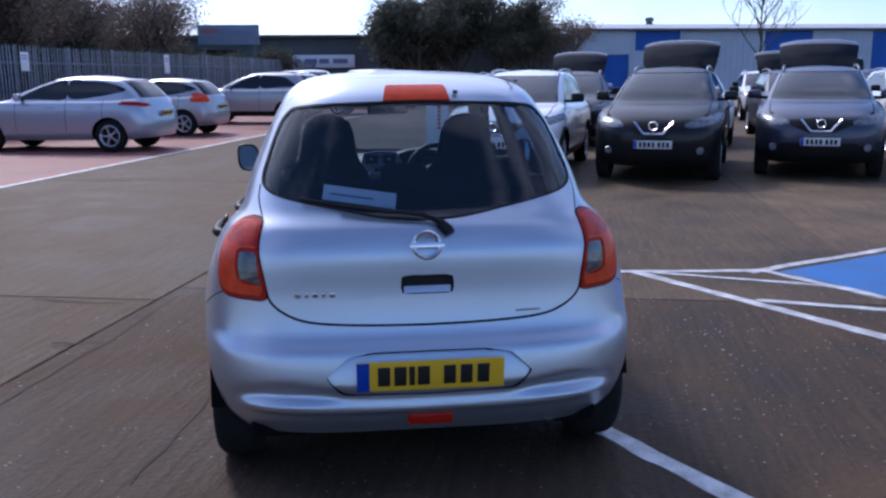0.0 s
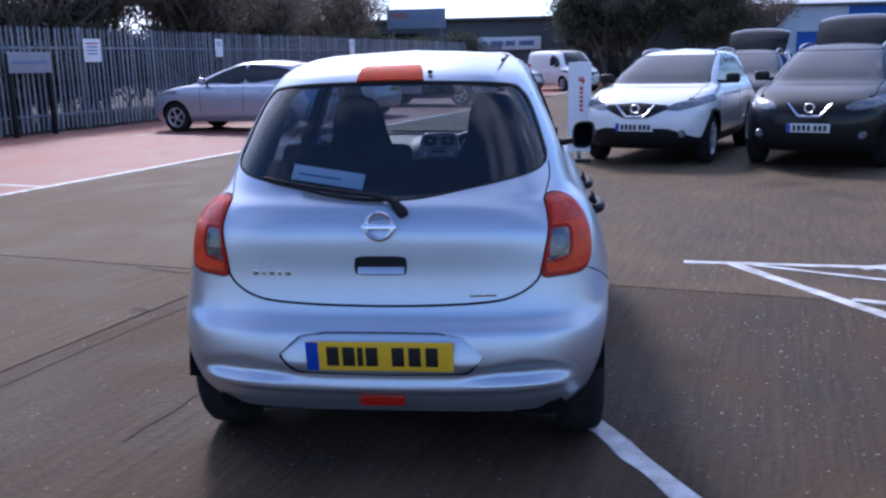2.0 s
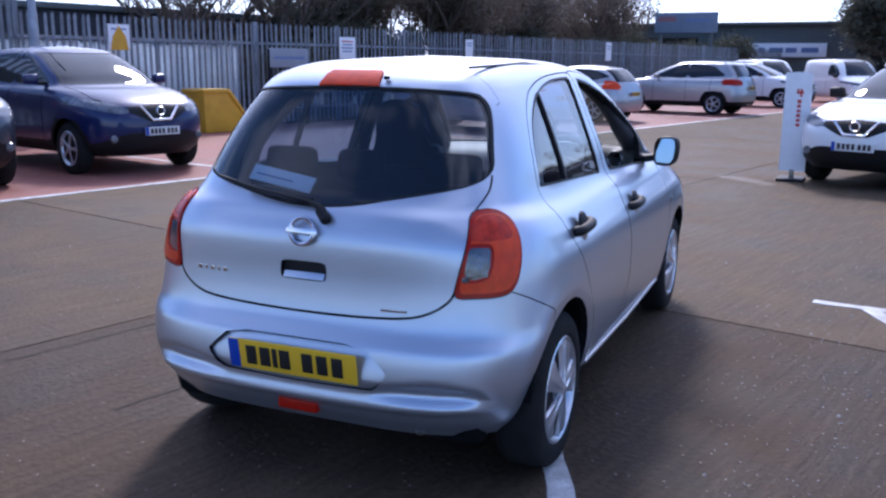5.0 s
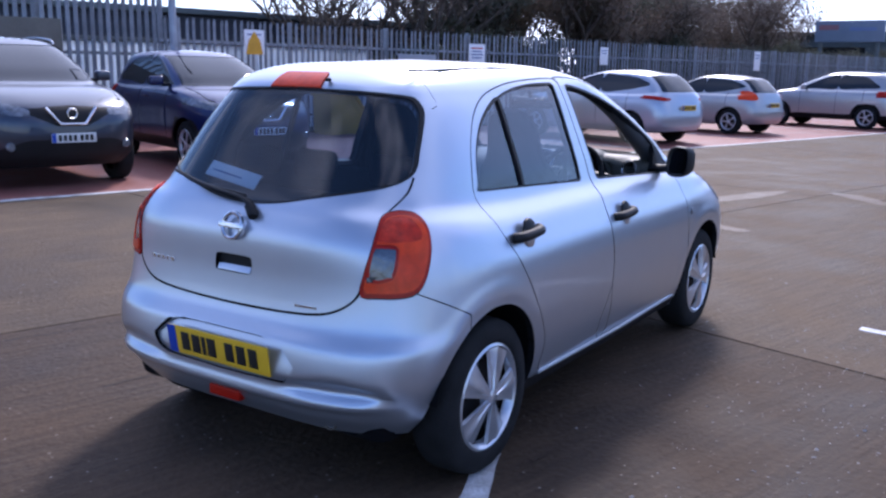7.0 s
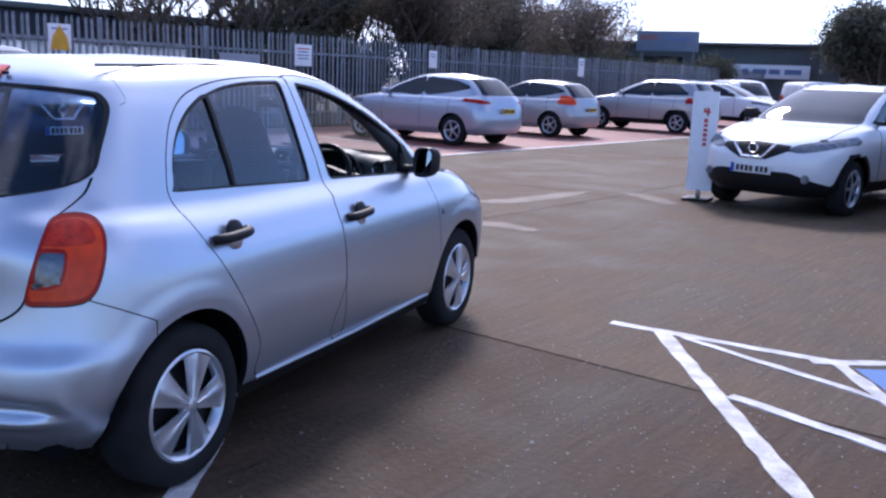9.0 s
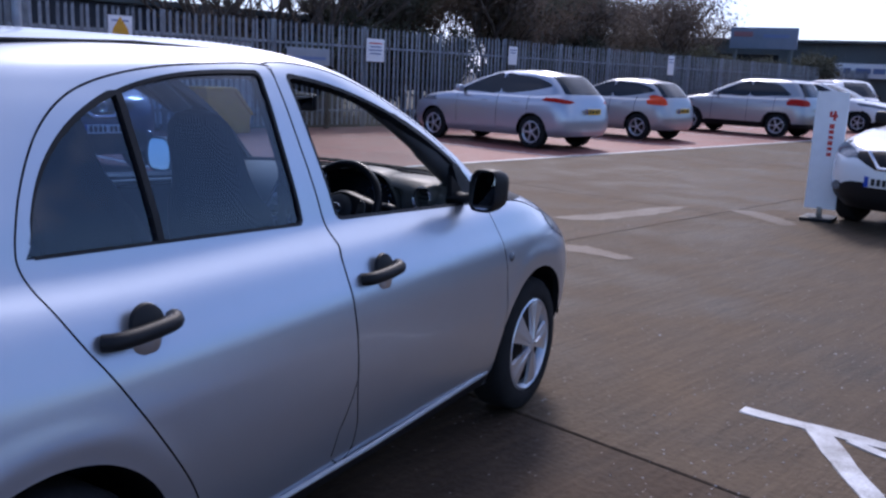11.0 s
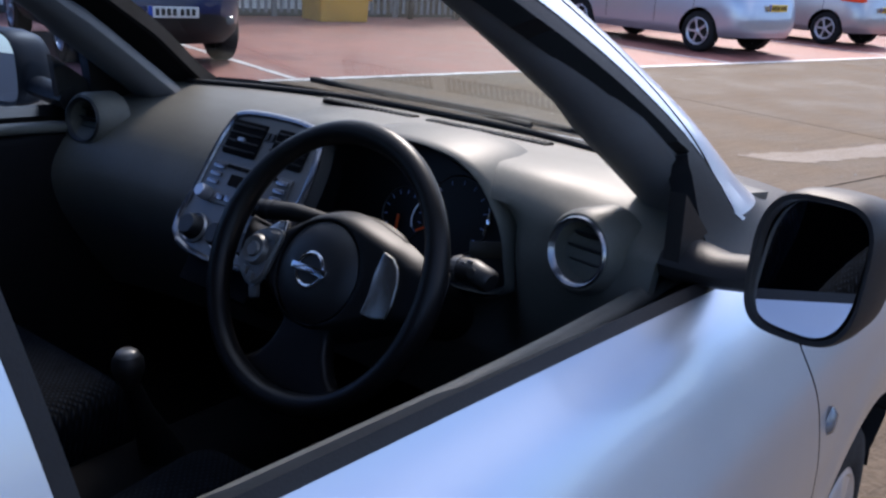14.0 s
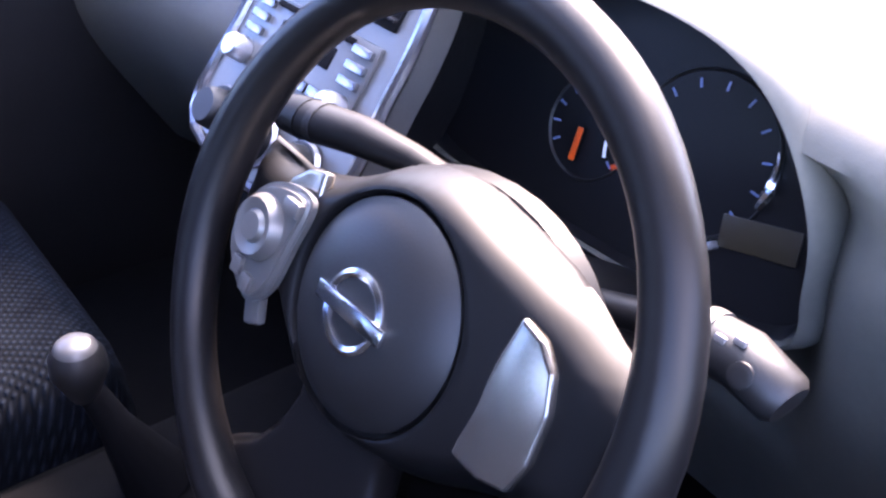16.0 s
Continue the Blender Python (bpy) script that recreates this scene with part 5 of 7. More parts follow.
        part("hazard_key", box_bm(km @ Vector((s * 0.006, 0.075, 0.002)), (0.008, 0.014, 0.004), 0.001, rot), M["hub"], stack)
    radio = part("radio", box_bm(km @ Vector((0, -0.020, 0.001)), (0.185, 0.072, 0.006), 0.004, rot), M["console"], stack, "silver-grey radio panel")
    part("disc_slot", box_bm(km @ Vector((0, 0.010, 0.005)), (0.120, 0.006, 0.003), 0.001, rot), M["gap"], radio)
    part("radio_display", box_bm(km @ Vector((0.0, -0.012, 0.004)), (0.085, 0.020, 0.003), 0.001, rot), M["gap"], radio)
    for s in (1, -1):
        part("radio_knob", lathe(bmesh.new(), [(0, 0.020), (0.010, 0.020), (0.012, 0.016), (0.0125, 0.0)], km @ Matrix.Translation((s * 0.078, -0.045, 0.003)), 20), M["satin"], radio)
        for k in range(3):
            part("radio_key", box_bm(km @ Vector((s * 0.076, 0.006 - 0.014 * k, 0.006)), (0.026, 0.008, 0.005), 0.0015, rot), M["dark_chrome"], radio)
    for k in range(5):
        part("preset_key", box_bm(km @ Vector((-0.044 + 0.022 * k, -0.044, 0.006)), (0.018, 0.010, 0.005), 0.0015, rot), M["dark_chrome"], radio)
    for k in (-1, 0, 1):
        kn = part("heater_knob", lathe(bmesh.new(), [(0, 0.022), (0.016, 0.022), (0.019, 0.018), (0.021, 0.0), (0.026, -0.002)], km @ Matrix.Translation((0.068 * k, -0.105, 0.003)), 26), M["hub"], stack, "round heater knob")
        part("knob_ring", lathe(bmesh.new(), [(0.021, 0.002), (0.024, 0.004), (0.026, 0.0)], km @ Matrix.Translation((0.068 * k, -0.105, 0.003)), 26), M["satin"], kn)
    part("tunnel", box_bm((-0.02, 1.45, 0.43), (0.20, 0.95, 0.22), 0.06, None, 4), M["carpet"], car)
    lv = part("gear_lever", sweep(bmesh.new(), [(-0.02, 1.66, 0.54), (-0.02, 1.63, 0.63), (-0.02, 1.612, 0.69)], [0.035, 0.016, 0.011], 14), M["gap"], car, "black gear lever")
    part("lever_knob", lathe(bmesh.new(), [(0, 0.038), (0.014, 0.036), (0.023, 0.024), (0.024, 0.008), (0.014, -0.016), (0.011, -0.022)], Matrix.Translation((-0.02, 1.610, 0.698)), 24), M["hub"], lv)
    part("knob_cap", lathe(bmesh.new(), [(0, 0.0405), (0.012, 0.039), (0.0165, 0.035), (0.018, 0.031)], Matrix.Translation((-0.02, 1.610, 0.698)), 24), M["console"], lv, "grey knob cap")
    part("handbrake", sweep(bmesh.new(), [(-0.05, 1.05, 0.60), (-0.05, 1.25, 0.66), (-0.05, 1.38, 0.69)], [0.022, 0.018, 0.020], 12), M["hub"], car, "black handbrake lever")
    # seats, shelf, mirror, door trims
    seat(car, -0.345, 1.10, "front_seat", 0.46)
    seat(car, 0.345, 1.08, "front_seat")
    bench = part("rear_bench", box_bm((0, 0.36, 0.55), (1.22, 0.48, 0.16), 0.06, None, 4), M["seat"], car, "dark cloth rear bench")
    part("bench_back", box_bm((0, 0.06, 0.83), (1.20, 0.15, 0.52), 0.06, Matrix.Rotation(radians(-16), 4, "X"), 4), M["seat"], bench)
    for x, wide in ((-0.36, 0.22), (-0.04, 0.19), (0.36, 0.22)):
        part("bench_headrest", box_bm((x, -0.01, 1.100), (wide, 0.09, 0.12), 0.045, Matrix.Rotation(radians(-10), 4, "X"), 4), M["seat"], bench)
    for s in (1, -1):
        part("rear_pillar_trim", sweep(bmesh.new(), spline([(s * 0.575, -0.06, 0.97), (s * 0.552, -0.02, 1.12), (s * 0.500, 0.03, 1.28), (s * 0.435, 0.07, 1.40)], 5), 0.050, 12, True, 0.5, Vector((1, 0, 0))), M["liner"], car, "dark rear pillar trim")
    part("parcel_shelf", box_bm((0, -0.20, 0.985), (1.05, 0.34, 0.02), 0.008), M["liner"], car)
    part("boot_trim", box_bm((0, -0.33, 0.78), (1.02, 0.04, 0.36), 0.02), M["liner"], car)
    mirror = part("rear_view_mirror", box_bm((0.0, 1.745, 1.315), (0.245, 0.032, 0.066), 0.018, Matrix.Rotation(radians(18), 4, "Z") @ Matrix.Rotation(radians(7), 4, "X"), 4), M["black_trim"], car, "black interior mirror")
    part("mirror_stem", sweep(bmesh.new(), [(0, 1.755, 1.33), (0, 1.71, 1.385)], 0.012, 10), M["hub"], mirror)
    part("mirror_pane", box_bm((0.006, 1.7285, 1.315), (0.222, 0.003, 0.050), 0.001, Matrix.Rotation(radians(18), 4, "Z") @ Matrix.Rotation(radians(7), 4, "X")), M["mirror"], mirror)
    for s in (1, -1):
        part("door_trim", box_bm((s * 0.655, 1.56, 0.63), (0.05, 0.90, 0.60), 0.022, None, 3), M["liner"], car)
        part("door_capping", sweep(bmesh.new(), spline([(s * 0.640, 1.16, 0.968), (s * 0.645, 1.6, 0.948), (s * 0.630, 2.0, 0.930)], 5), 0.014, 12, True, 0.8), M["dash"], car, "grained door capping")
        part("sill_seal", sweep(bmesh.new(), spline([(s * 0.672, 1.16, 0.958), (s * 0.682, 1.6, 0.936), (s * 0.690, 1.96, 0.922)], 5), 0.017, 10, True, 0.7), M["black_trim"], car, "black rubber seal along the window sill")
        # the highlight along the rubber seal, modelled as a thin steel strip
        part("seal_bead", sweep(bmesh.new(), spline([(s * 0.668, 1.16, 0.972), (s * 0.680, 1.6, 0.950), (s * 0.690, 1.94, 0.934)], 5), 0.0042, 8), M["exhaust"], car, "thin bright strip standing in for the highlight on the seal")
        part("sun_visor", box_bm((s * 0.30, 1.44, 1.425), (0.36, 0.15, 0.016), 0.007, Matrix.Rotation(radians(-22), 4, "X")), M["liner"], car)
        part("pillar_trim", sweep(bmesh.new(), spline([(s * 0.612, 2.10, 0.985), (s * 0.570, 1.87, 1.15), (s * 0.515, 1.62, 1.31), (s * 0.462, 1.42, 1.41)], 5), [0.056] * 6 + [0.046] * 10, 12, True, 0.6), M["pillar"], car, "dark grey pillar trim")
        part("belt", sweep(bmesh.new(), [(s * 0.575, 1.02, 1.27), (s * 0.60, 0.98, 0.95), (s * 0.60, 0.95, 0.55)], 0.024, 8, True, 0.12, Vector((1, 0, 0))), M["gap"], car, "black seat belt")


build_cabin(hatchback)
note = thing("price_card", Matrix.Translation((-0.225, -0.285, 1.075)) @ Matrix.Rotation(radians(9), 4, "Y") @ Matrix.Rotation(radians(-38), 4, "X"), "white printed card propped on the parcel shelf", "card")
part("card_sheet", box_bm((0, 0, 0), (0.270, 0.004, 0.066), 0.001), M["card"], note)
for k, (cx, ww) in enumerate(((-0.03, 0.16),)):
    part("print_bar", box_bm((cx, -0.003, -0.004), (ww, 0.002, 0.006), 0.0), M["blue_grey_ink"], note)


# ---- parked cars ----
SUV_ROWS = [
    (0.30, -0.78, 0.80, 0.25, 3.36, 0.24),
    (0.42, -0.83, 0.88, 0.38, 3.48, 0.36),
    (0.58, -0.85, 0.90, 0.56, 3.53, 0.55),
    (0.74, -0.83, 0.903, 0.74, 3.52, 0.70),
    (0.88, -0.80, 0.895, 0.88, 3.44, 0.84),
    (0.98, -0.77, 0.875, 0.97, 3.20, 0.95),
    (1.06, -0.74, 0.84, 1.03, 2.85, 1.03),
    (1.12, -0.71, 0.78, 1.08, 2.48, 1.08),
    (1.25, -0.64, 0.73, 1.22, 2.15, 1.24),
    (1.40, -0.54, 0.665, 1.38, 1.75, 1.41),
    (1.50, -0.46, 0.60, 1.50, 1.48, 1.505),
    (1.55, -0.35, 0.48, 1.56, 1.25, 1.56),
    (1.575, -0.10, 0.28, 1.588, 1.0, 1.585),
    (1.585, 0.20, 0.0, 1.60, 0.8, 1.60),
]
VAN_ROWS = [
    (0.32, -0.80, 0.82, 0.27, 3.30, 0.26),
    (0.45, -0.84, 0.90, 0.42, 3.42, 0.40),
    (0.75, -0.85, 0.92, 0.75, 3.45, 0.68),
    (0.95, -0.85, 0.92, 0.95, 3.36, 0.88),
    (1.08, -0.85, 0.915, 1.08, 3.05, 1.02),
    (1.16, -0.85, 0.905, 1.16, 2.80, 1.12),
    (1.40, -0.83, 0.87, 1.40, 2.45, 1.42),
    (1.65, -0.81, 0.82, 1.65, 2.10, 1.70),
    (1.78, -0.78, 0.74, 1.79, 1.85, 1.80),
    (1.84, -0.65, 0.50, 1.85, 1.55, 1.85),
    (1.86, -0.30, 0.0, 1.88, 1.20, 1.88),
]
BAR_COUNT = 7


def parked_car(name, label, m, colour, scale=(1.0, 1.0, 1.0), van=False, gate_open=False, plate="plate_white", cladding=True, lens="red_lens", grille="vee", rails=True, sleek=False, group=""):
    """A parked car of the given paint; m puts the middle of its rear axle on the ground, facing local +y."""
    car = thing(name, m, label, "van" if van else "car", group)
    rows = [(zr * scale[2], yr * scale[1], w * scale[0], zs * scale[2], yf * scale[1], zf * scale[2]) for zr, yr, w, zs, yf, zf in (VAN_ROWS if van else SUV_ROWS)]
    if sleek:
        rows = [(zr - 0.05 * max(0, k - 8) / 5, yr + 0.03 * max(0, k - 7), w, zs, yf - 0.10 * min(1, max(0, k - 6) / 4), zf) for k, (zr, yr, w, zs, yf, zf) in enumerate(rows)]
    base = 2.646 * scale[1]
    tr = 0.338 * (0.5 + 0.5 * scale[2])
    X, Y, Z = scale
    sh = Shell(rows, nu=(18, 36, 18), nv=4, belt=6 if van else 7, rear=0.7, nose=1.0, screen=0.5)
    skin = [M[colour], M["liner"]]
    arches = either(arch_field(0.0, tr, tr + 0.055), arch_field(base, tr, tr + 0.055))
    sh.region("arch_hole", arches)
    sh.drop("arch_hole")
    if cladding:
        sh.region("cladding", either(lambda x, y, z: np.where(y > 2.95 * Y, 0.345, 0.40) * Z - z, lambda x, y, z: np.where(z < 0.75, arches(x, y, z) + 0.055, -0.3), lambda x, y, z: np.where(y > 3.0 * Y, np.minimum(0.53 * Z - z, 0.46 * X + 2.4 * (0.53 * Z - z) - np.abs(x)), -0.3)), ["body"])
    flank = lambda x, y, z: np.where(x > 0.5 * X, 0.3, -0.3)
    S = lambda pts: polygon([(y * Y, z * Z) for y, z in pts], 3)
    if van:
        sh.region("side_glass", both(side_field(S([(1.55, 1.20), (1.60, 1.62), (2.0, 1.58), (2.40, 1.18), (2.0, 1.16)])), flank), ["body"])
        sh.region("rear_glass", lambda x, y, z: np.where(y < 0, np.minimum(np.minimum(0.70 - x, z - 1.20), 1.66 - z), -0.3), ["body"])
    else:
        if sleek:
            sh.region("rear_side_glass", both(side_field(S([(-0.34, 1.285), (-0.12, 1.39), (0.15, 1.455), (0.60, 1.49), (0.86, 1.495), (0.86, 1.12), (0.3, 1.15), (-0.05, 1.21)])), flank), ["body"])
        else:
            sh.region("rear_side_glass", both(side_field(S([(-0.28, 1.16), (-0.12, 1.30), (0.15, 1.455), (0.60, 1.49), (0.86, 1.495), (0.86, 1.115), (0.3, 1.13)])), flank), ["body"])
        sh.region("side_glass", both(side_field(S([(0.93, 1.495), (1.15, 1.475), (1.50, 1.36), (1.85, 1.19), (1.96, 1.105), (1.5, 1.105), (0.93, 1.113)])), flank), ["body"])
        sh.region("rear_glass", lambda x, y, z: np.where(y < 0, np.minimum(np.minimum(0.62 * X - x - 0.25 * (z - 1.2), z - 1.13 * Z), 1.49 * Z - z), -0.3), ["body"])
    top, low = (1.76, 1.16) if van else (1.50, 1.095)
    sh.region("windscreen", lambda x, y, z: np.where(y > 1.2 * Y, np.minimum(np.minimum(0.715 * X - x - 0.34 * (z / Z - 1.10), z - low * Z), top * Z - z), -0.3), ["body"])
    head = polygon([(0.40, 0.800), (0.50, 0.862), (0.70, 0.912), (0.92, 0.968), (0.92, 0.880), (0.70, 0.792), (0.50, 0.762)], 2)
    sh.region("headlamp", lambda x, y, z: np.where(y > 2.6 * Y, signed(head * np.array([X, Z]), x, z), -0.3), ["body", "cladding"])
    front = lambda x, y, z: np.where(y > 2.9 * Y, 0.3, -0.3)
    gr = polygon([(0.0, 0.66), (0.16, 0.66), (0.42, 0.78), (0.42, 0.84), (0.0, 0.87), (-0.42, 0.84), (-0.42, 0.78), (-0.16, 0.66)])
    sh.region("grille", both(lambda x, y, z: signed(gr * np.array([X, Z]), x, z), front), ["body", "cladding"])
    tail = polygon([(0.52, 0.93), (0.60, 1.04), (0.92, 1.06), (0.92, 0.90), (0.66, 0.88)], 2) if not van else polygon([(0.78, 0.85), (0.80, 1.25), (0.95, 1.25), (0.95, 0.85)])
    if sleek:
        tail = polygon([(0.50, 0.985), (0.66, 1.02), (0.92, 1.07), (0.92, 1.00), (0.72, 0.945), (0.60, 0.955)], 2) if lens == "red_lens" else polygon([(0.64, 0.95), (0.64, 1.10), (0.70, 1.17), (0.92, 1.17), (0.92, 0.97), (0.80, 0.93)], 2)
    sh.region("tail_lamp", lambda x, y, z: np.where(y < -0.25 * Y, signed(tail * np.array([X, Z]), x, z), -0.3), ["body"])
    doors = (0.12, 0.90, 1.98) if not van else (1.45, 2.40)
    for k, y0 in enumerate(doors):
        sh.groove(lambda x, y, z, y0=y0: np.where((x > 0.5) & (z > 0.42 * Z) & (z < 1.09 * Z), (y - y0 * Y) + 0.05 * np.maximum(0, 0.7 - z) * (y0 < 0.5) * -8, -0.3), 0.012, name="door_groove_%d" % k)
    if not van:
        sh.groove(lambda x, y, z: np.where((y > 2.25 * Y) & (z > 0.90 * Z), 0.70 * X - x - 0.30 * np.clip(y - 3.0 * Y, 0, 1), -0.3), 0.012, name="bonnet_groove")
    body = sh.take("body", "body", skin, car, 0.03, merge=True)[0]
    for k in range(len(doors)):
        sh.take("door_groove_%d" % k, "shut_line", M["gap"], car, sink=0.006)
    sh.take("bonnet_groove", "bonnet_line", M["gap"], car, sink=0.006)
    sh.take("cladding", "lower_cladding", [M["black_trim"]] * 2, car, 0.02, merge=True, sink=-0.004, label="black plastic lower cladding")
    for s in (1, -1):
        for nm in ("rear_side_glass", "side_glass"):
            sh.take(nm, "side_window", M["dark_glass"], car, sides=(s,), sink=0.006)
        sh.take("headlamp", "headlamp", [M["headlamp"]] * 2, car, 0.02, sides=(s,), sink=-0.004, label="clear headlamp")
        sh.take("tail_lamp", "tail_lamp", [M[lens]] * 2, car, 0.02, sides=(s,), sink=-0.008, label="red tail lamp")
        for y0 in (0.0, base):
            wheel_parts(car, 0.88 * X, y0, tr, 0.20, (5, "twin"), s, tr * 0.66)
        mir = part("door_mirror", box_bm((s * 0.96 * X, 1.85 * Y if not van else 2.25 * Y, 1.16 * Z), (0.20, 0.12, 0.14), 0.045, Matrix.Rotation(s * radians(-10), 4, "Z"), 3), M["black_trim" if colour == "white_paint" else colour], car)
        part("mirror_foot", box_bm((s * 0.83 * X, 1.86 * Y if not van else 2.26 * Y, 1.11 * Z), (0.16, 0.06, 0.05), 0.02), M["black_trim"], mir)
        if not van:
            for y0 in (0.30, 1.12):
                part("handle", sweep(bmesh.new(), [(s * 0.875 * X, y0 * Y, 0.94 * Z), (s * 0.905 * X, (y0 + 0.06) * Y, 0.945 * Z), (s * 0.905 * X, (y0 + 0.14) * Y, 0.945 * Z), (s * 0.875 * X, (y0 + 0.19) * Y, 0.945 * Z)], 0.014, 6), M[colour], car)
        if rails and not van:
            part("roof_rail", sweep(bmesh.new(), spline([(s * 0.57 * X, -0.25, 1.50 * Z), (s * 0.56 * X, -0.12, 1.575 * Z), (s * 0.555 * X, 0.55, 1.602 * Z), (s * 0.56 * X, 1.15 * Y, 1.568 * Z), (s * 0.57 * X, 1.25 * Y, 1.52 * Z)], 4), 0.016, 6), M["satin"], car, "silver roof rail")
        part("fog_lamp", lathe(bmesh.new(), [(0, 0.01), (0.045, 0.008), (0.055, -0.01)], Matrix.Translation((s * 0.62 * X, 3.42 * Y, 0.46 * Z)) @ Matrix.Rotation(radians(-90), 4, "X"), 16), M["headlamp"], car, "round fog lamp")
    sh.take("rear_glass", "rear_window", M["dark_glass"], car, sink=0.006, merge=True)
    sh.take("windscreen", "windscreen", M["dark_glass"], car, sink=0.006, merge=True)
    sh.take("grille", "grille", [M["black_trim"]] * 2, car, 0.02, merge=True, sink=-0.002, label="black grille")
    fy = 3.535 * Y if not van else 3.46 * Y
    if grille == "vee":
        vee = bmesh.new()
        sweep(vee, [(-0.27 * X, fy - 0.045, 0.85 * Z), (-0.13 * X, fy + 0.008, 0.685 * Z), (0.13 * X, fy + 0.008, 0.685 * Z), (0.27 * X, fy - 0.045, 0.85 * Z)], 0.020, 8)
        part("grille_trim", vee, M["chrome"], car, "chrome V-shaped grille trim")
        part("front_badge", lathe(bmesh.new(), [(0.045, 0.0), (0.052, 0.012), (0.062, 0.012), (0.068, 0.0)], Matrix.Translation((0, fy - 0.005, 0.79 * Z)) @ Matrix.Rotation(radians(-90), 4, "X"), 20), M["chrome"], car)
    for y0, turn, col, z0 in ((fy + 0.012, 0, "plate_white", 0.545 * Z), (-0.862 * Y, 180, "plate_yellow", 0.80 * Z)):
        pl = part("number_plate", box_bm((0, 0, 0), (0.52, 0.010, 0.111), 0.002), M[col], car)
        pl.matrix_local = Matrix.Translation((0, y0, z0)) @ Matrix.Rotation(radians(turn), 4, "Z")
        part("blue_band", box_bm((0.235, 0.007, 0), (0.045, 0.004, 0.107), 0), M["plate_blue"], pl)
        for k in range(BAR_COUNT):
            part("character_bar", box_bm((0.165 - 0.058 * k - (0.02 if k > 3 else 0), 0.007, 0), (0.038, 0.004, 0.070), 0), M["ink"], pl)
    part("underbody", box_bm((0, 1.3 * Y, 0.33), (1.35 * X, 3.7 * Y, 0.16), 0.05), M["gap"], car)
    if gate_open:
        lidm = Matrix.Translation((0, -0.42 * Y, 1.57 * Z)) @ Matrix.Rotation(radians(-40), 4, "X")
        def leaf(rows, thick, crown):
            """A domed panel from rows of (distance, height, half width)."""
            bm, rings = bmesh.new(), []
            for d, h, w in rows:
                us = [-1 + 2 * k / 12 for k in range(13)]
                topv = [bm.verts.new(lidm @ Vector((w * u, -d, h - crown * abs(u) ** 3))) for u in us]
                lowv = [bm.verts.new(lidm @ Vector((w * 0.97 * u, -d, h - thick - crown * abs(u) ** 3))) for u in us]
                rings.append(topv + lowv[::-1])
            for p, q in zip(rings, rings[1:]):
                for k in range(len(p)):
                    bm.faces.new((p[k], p[(k + 1) % len(p)], q[(k + 1) % len(p)], q[k]))
            bm.faces.new(rings[0]), bm.faces.new(rings[-1])
            bmesh.ops.recalc_face_normals(bm, faces=bm.faces)
            return bm
        gate = part("raised_tailgate", leaf([(0.0, 0.02, 0.60), (0.16, 0.06, 0.64), (0.40, 0.08, 0.66), (0.60, 0.06, 0.67)], 0.045, 0.06), M["gate_glass"], car, "tailgate standing open above the roof")
        part("tailgate_lower", leaf([(0.60, 0.06, 0.67), (0.72, 0.03, 0.67), (0.86, -0.05, 0.65), (0.97, -0.17, 0.62), (1.02, -0.28, 0.58)], 0.07, 0.09), M["gate_glass" if colour == "black_paint" else colour], gate)
        for s in (1, -1):
            part("gas_strut", sweep(bmesh.new(), [(s * 0.58, -0.50, 1.30 * Z), lidm @ Vector((s * 0.56, -0.45, -0.02))], 0.012, 6), M["black_trim"], gate)
    return car


YAW = -14.6


def yard(a, b, z=0.0):
    """A point of the yard: a metres across it and b along it."""
    c, s = math.cos(radians(YAW)), math.sin(radians(YAW))
    return Vector((a * c - b * s, a * s + b * c, z))


def yard_pose(a, b, turn=0.0, z=0.0):
    return Matrix.Translation(yard(a, b, z)) @ Matrix.Rotation(radians(YAW + turn), 4, "Z")


def facing(front, turn, base=2.646):
    """The pose of a car whose front axle's middle stands at front and which faces turn degrees from +y, counter-clockwise."""
    m = Matrix.Rotation(radians(turn), 4, "Z")
    return Matrix.Translation(Vector(front) - (m @ Vector((0, base, 0)))) @ m


ROW = "cars in the facing row"
parked_car("white_crossover", "white crossover with black lower trim, parked nose out", facing((2.25, 9.72, 0), 157), "white_paint", group=ROW)
parked_car("black_crossover", "black crossover with its tailgate raised, parked nose out", facing((4.40, 9.05, 0), 154), "black_paint", (1.0, 1.0, 1.02), gate_open=True, group=ROW)
parked_car("slate_crossover", "slate-grey crossover with its tailgate raised, nose out", facing((6.85, 9.00, 0), 152), "slate_paint", (1.0, 1.0, 1.02), gate_open=True, group=ROW)
parked_car("white_crossover", "white crossover at the end of the facing row", facing((9.3, 8.5, 0), 158), "white_paint", group=ROW)
BACK = "cars parked behind the facing row"
for x, y, col, name, gate in ((4.7, 15.3, "black_paint", "black_crossover", True), (3.9, 20.6, "navy_paint", "navy_crossover", False), (7.3, 15.0, "white_paint", "white_crossover", False), (10.0, 15.2, "charcoal_paint", "charcoal_crossover", True), (12.6, 14.6, "white_paint", "white_crossover", False), (7.4, 24.5, "silver_paint", "silver_crossover", False), (10.4, 24.2, "black_paint", "black_crossover", True), (13.6, 24.0, "white_paint", "white_crossover", False), (16.6, 23.5, "slate_paint", "slate_crossover", True), (6.0, 31.0, "charcoal_paint", "charcoal_crossover", False)):
    parked_car(name, ("%s crossover parked in the rows behind" % col.split("_")[0]) + (", tailgate raised" if gate else ""), facing((x, y, 0), 161), col, gate_open=gate, group=BACK)
BAY = "cars in the red bays"
nose_in = Matrix.Rotation(radians(90 + YAW), 4, "Z")
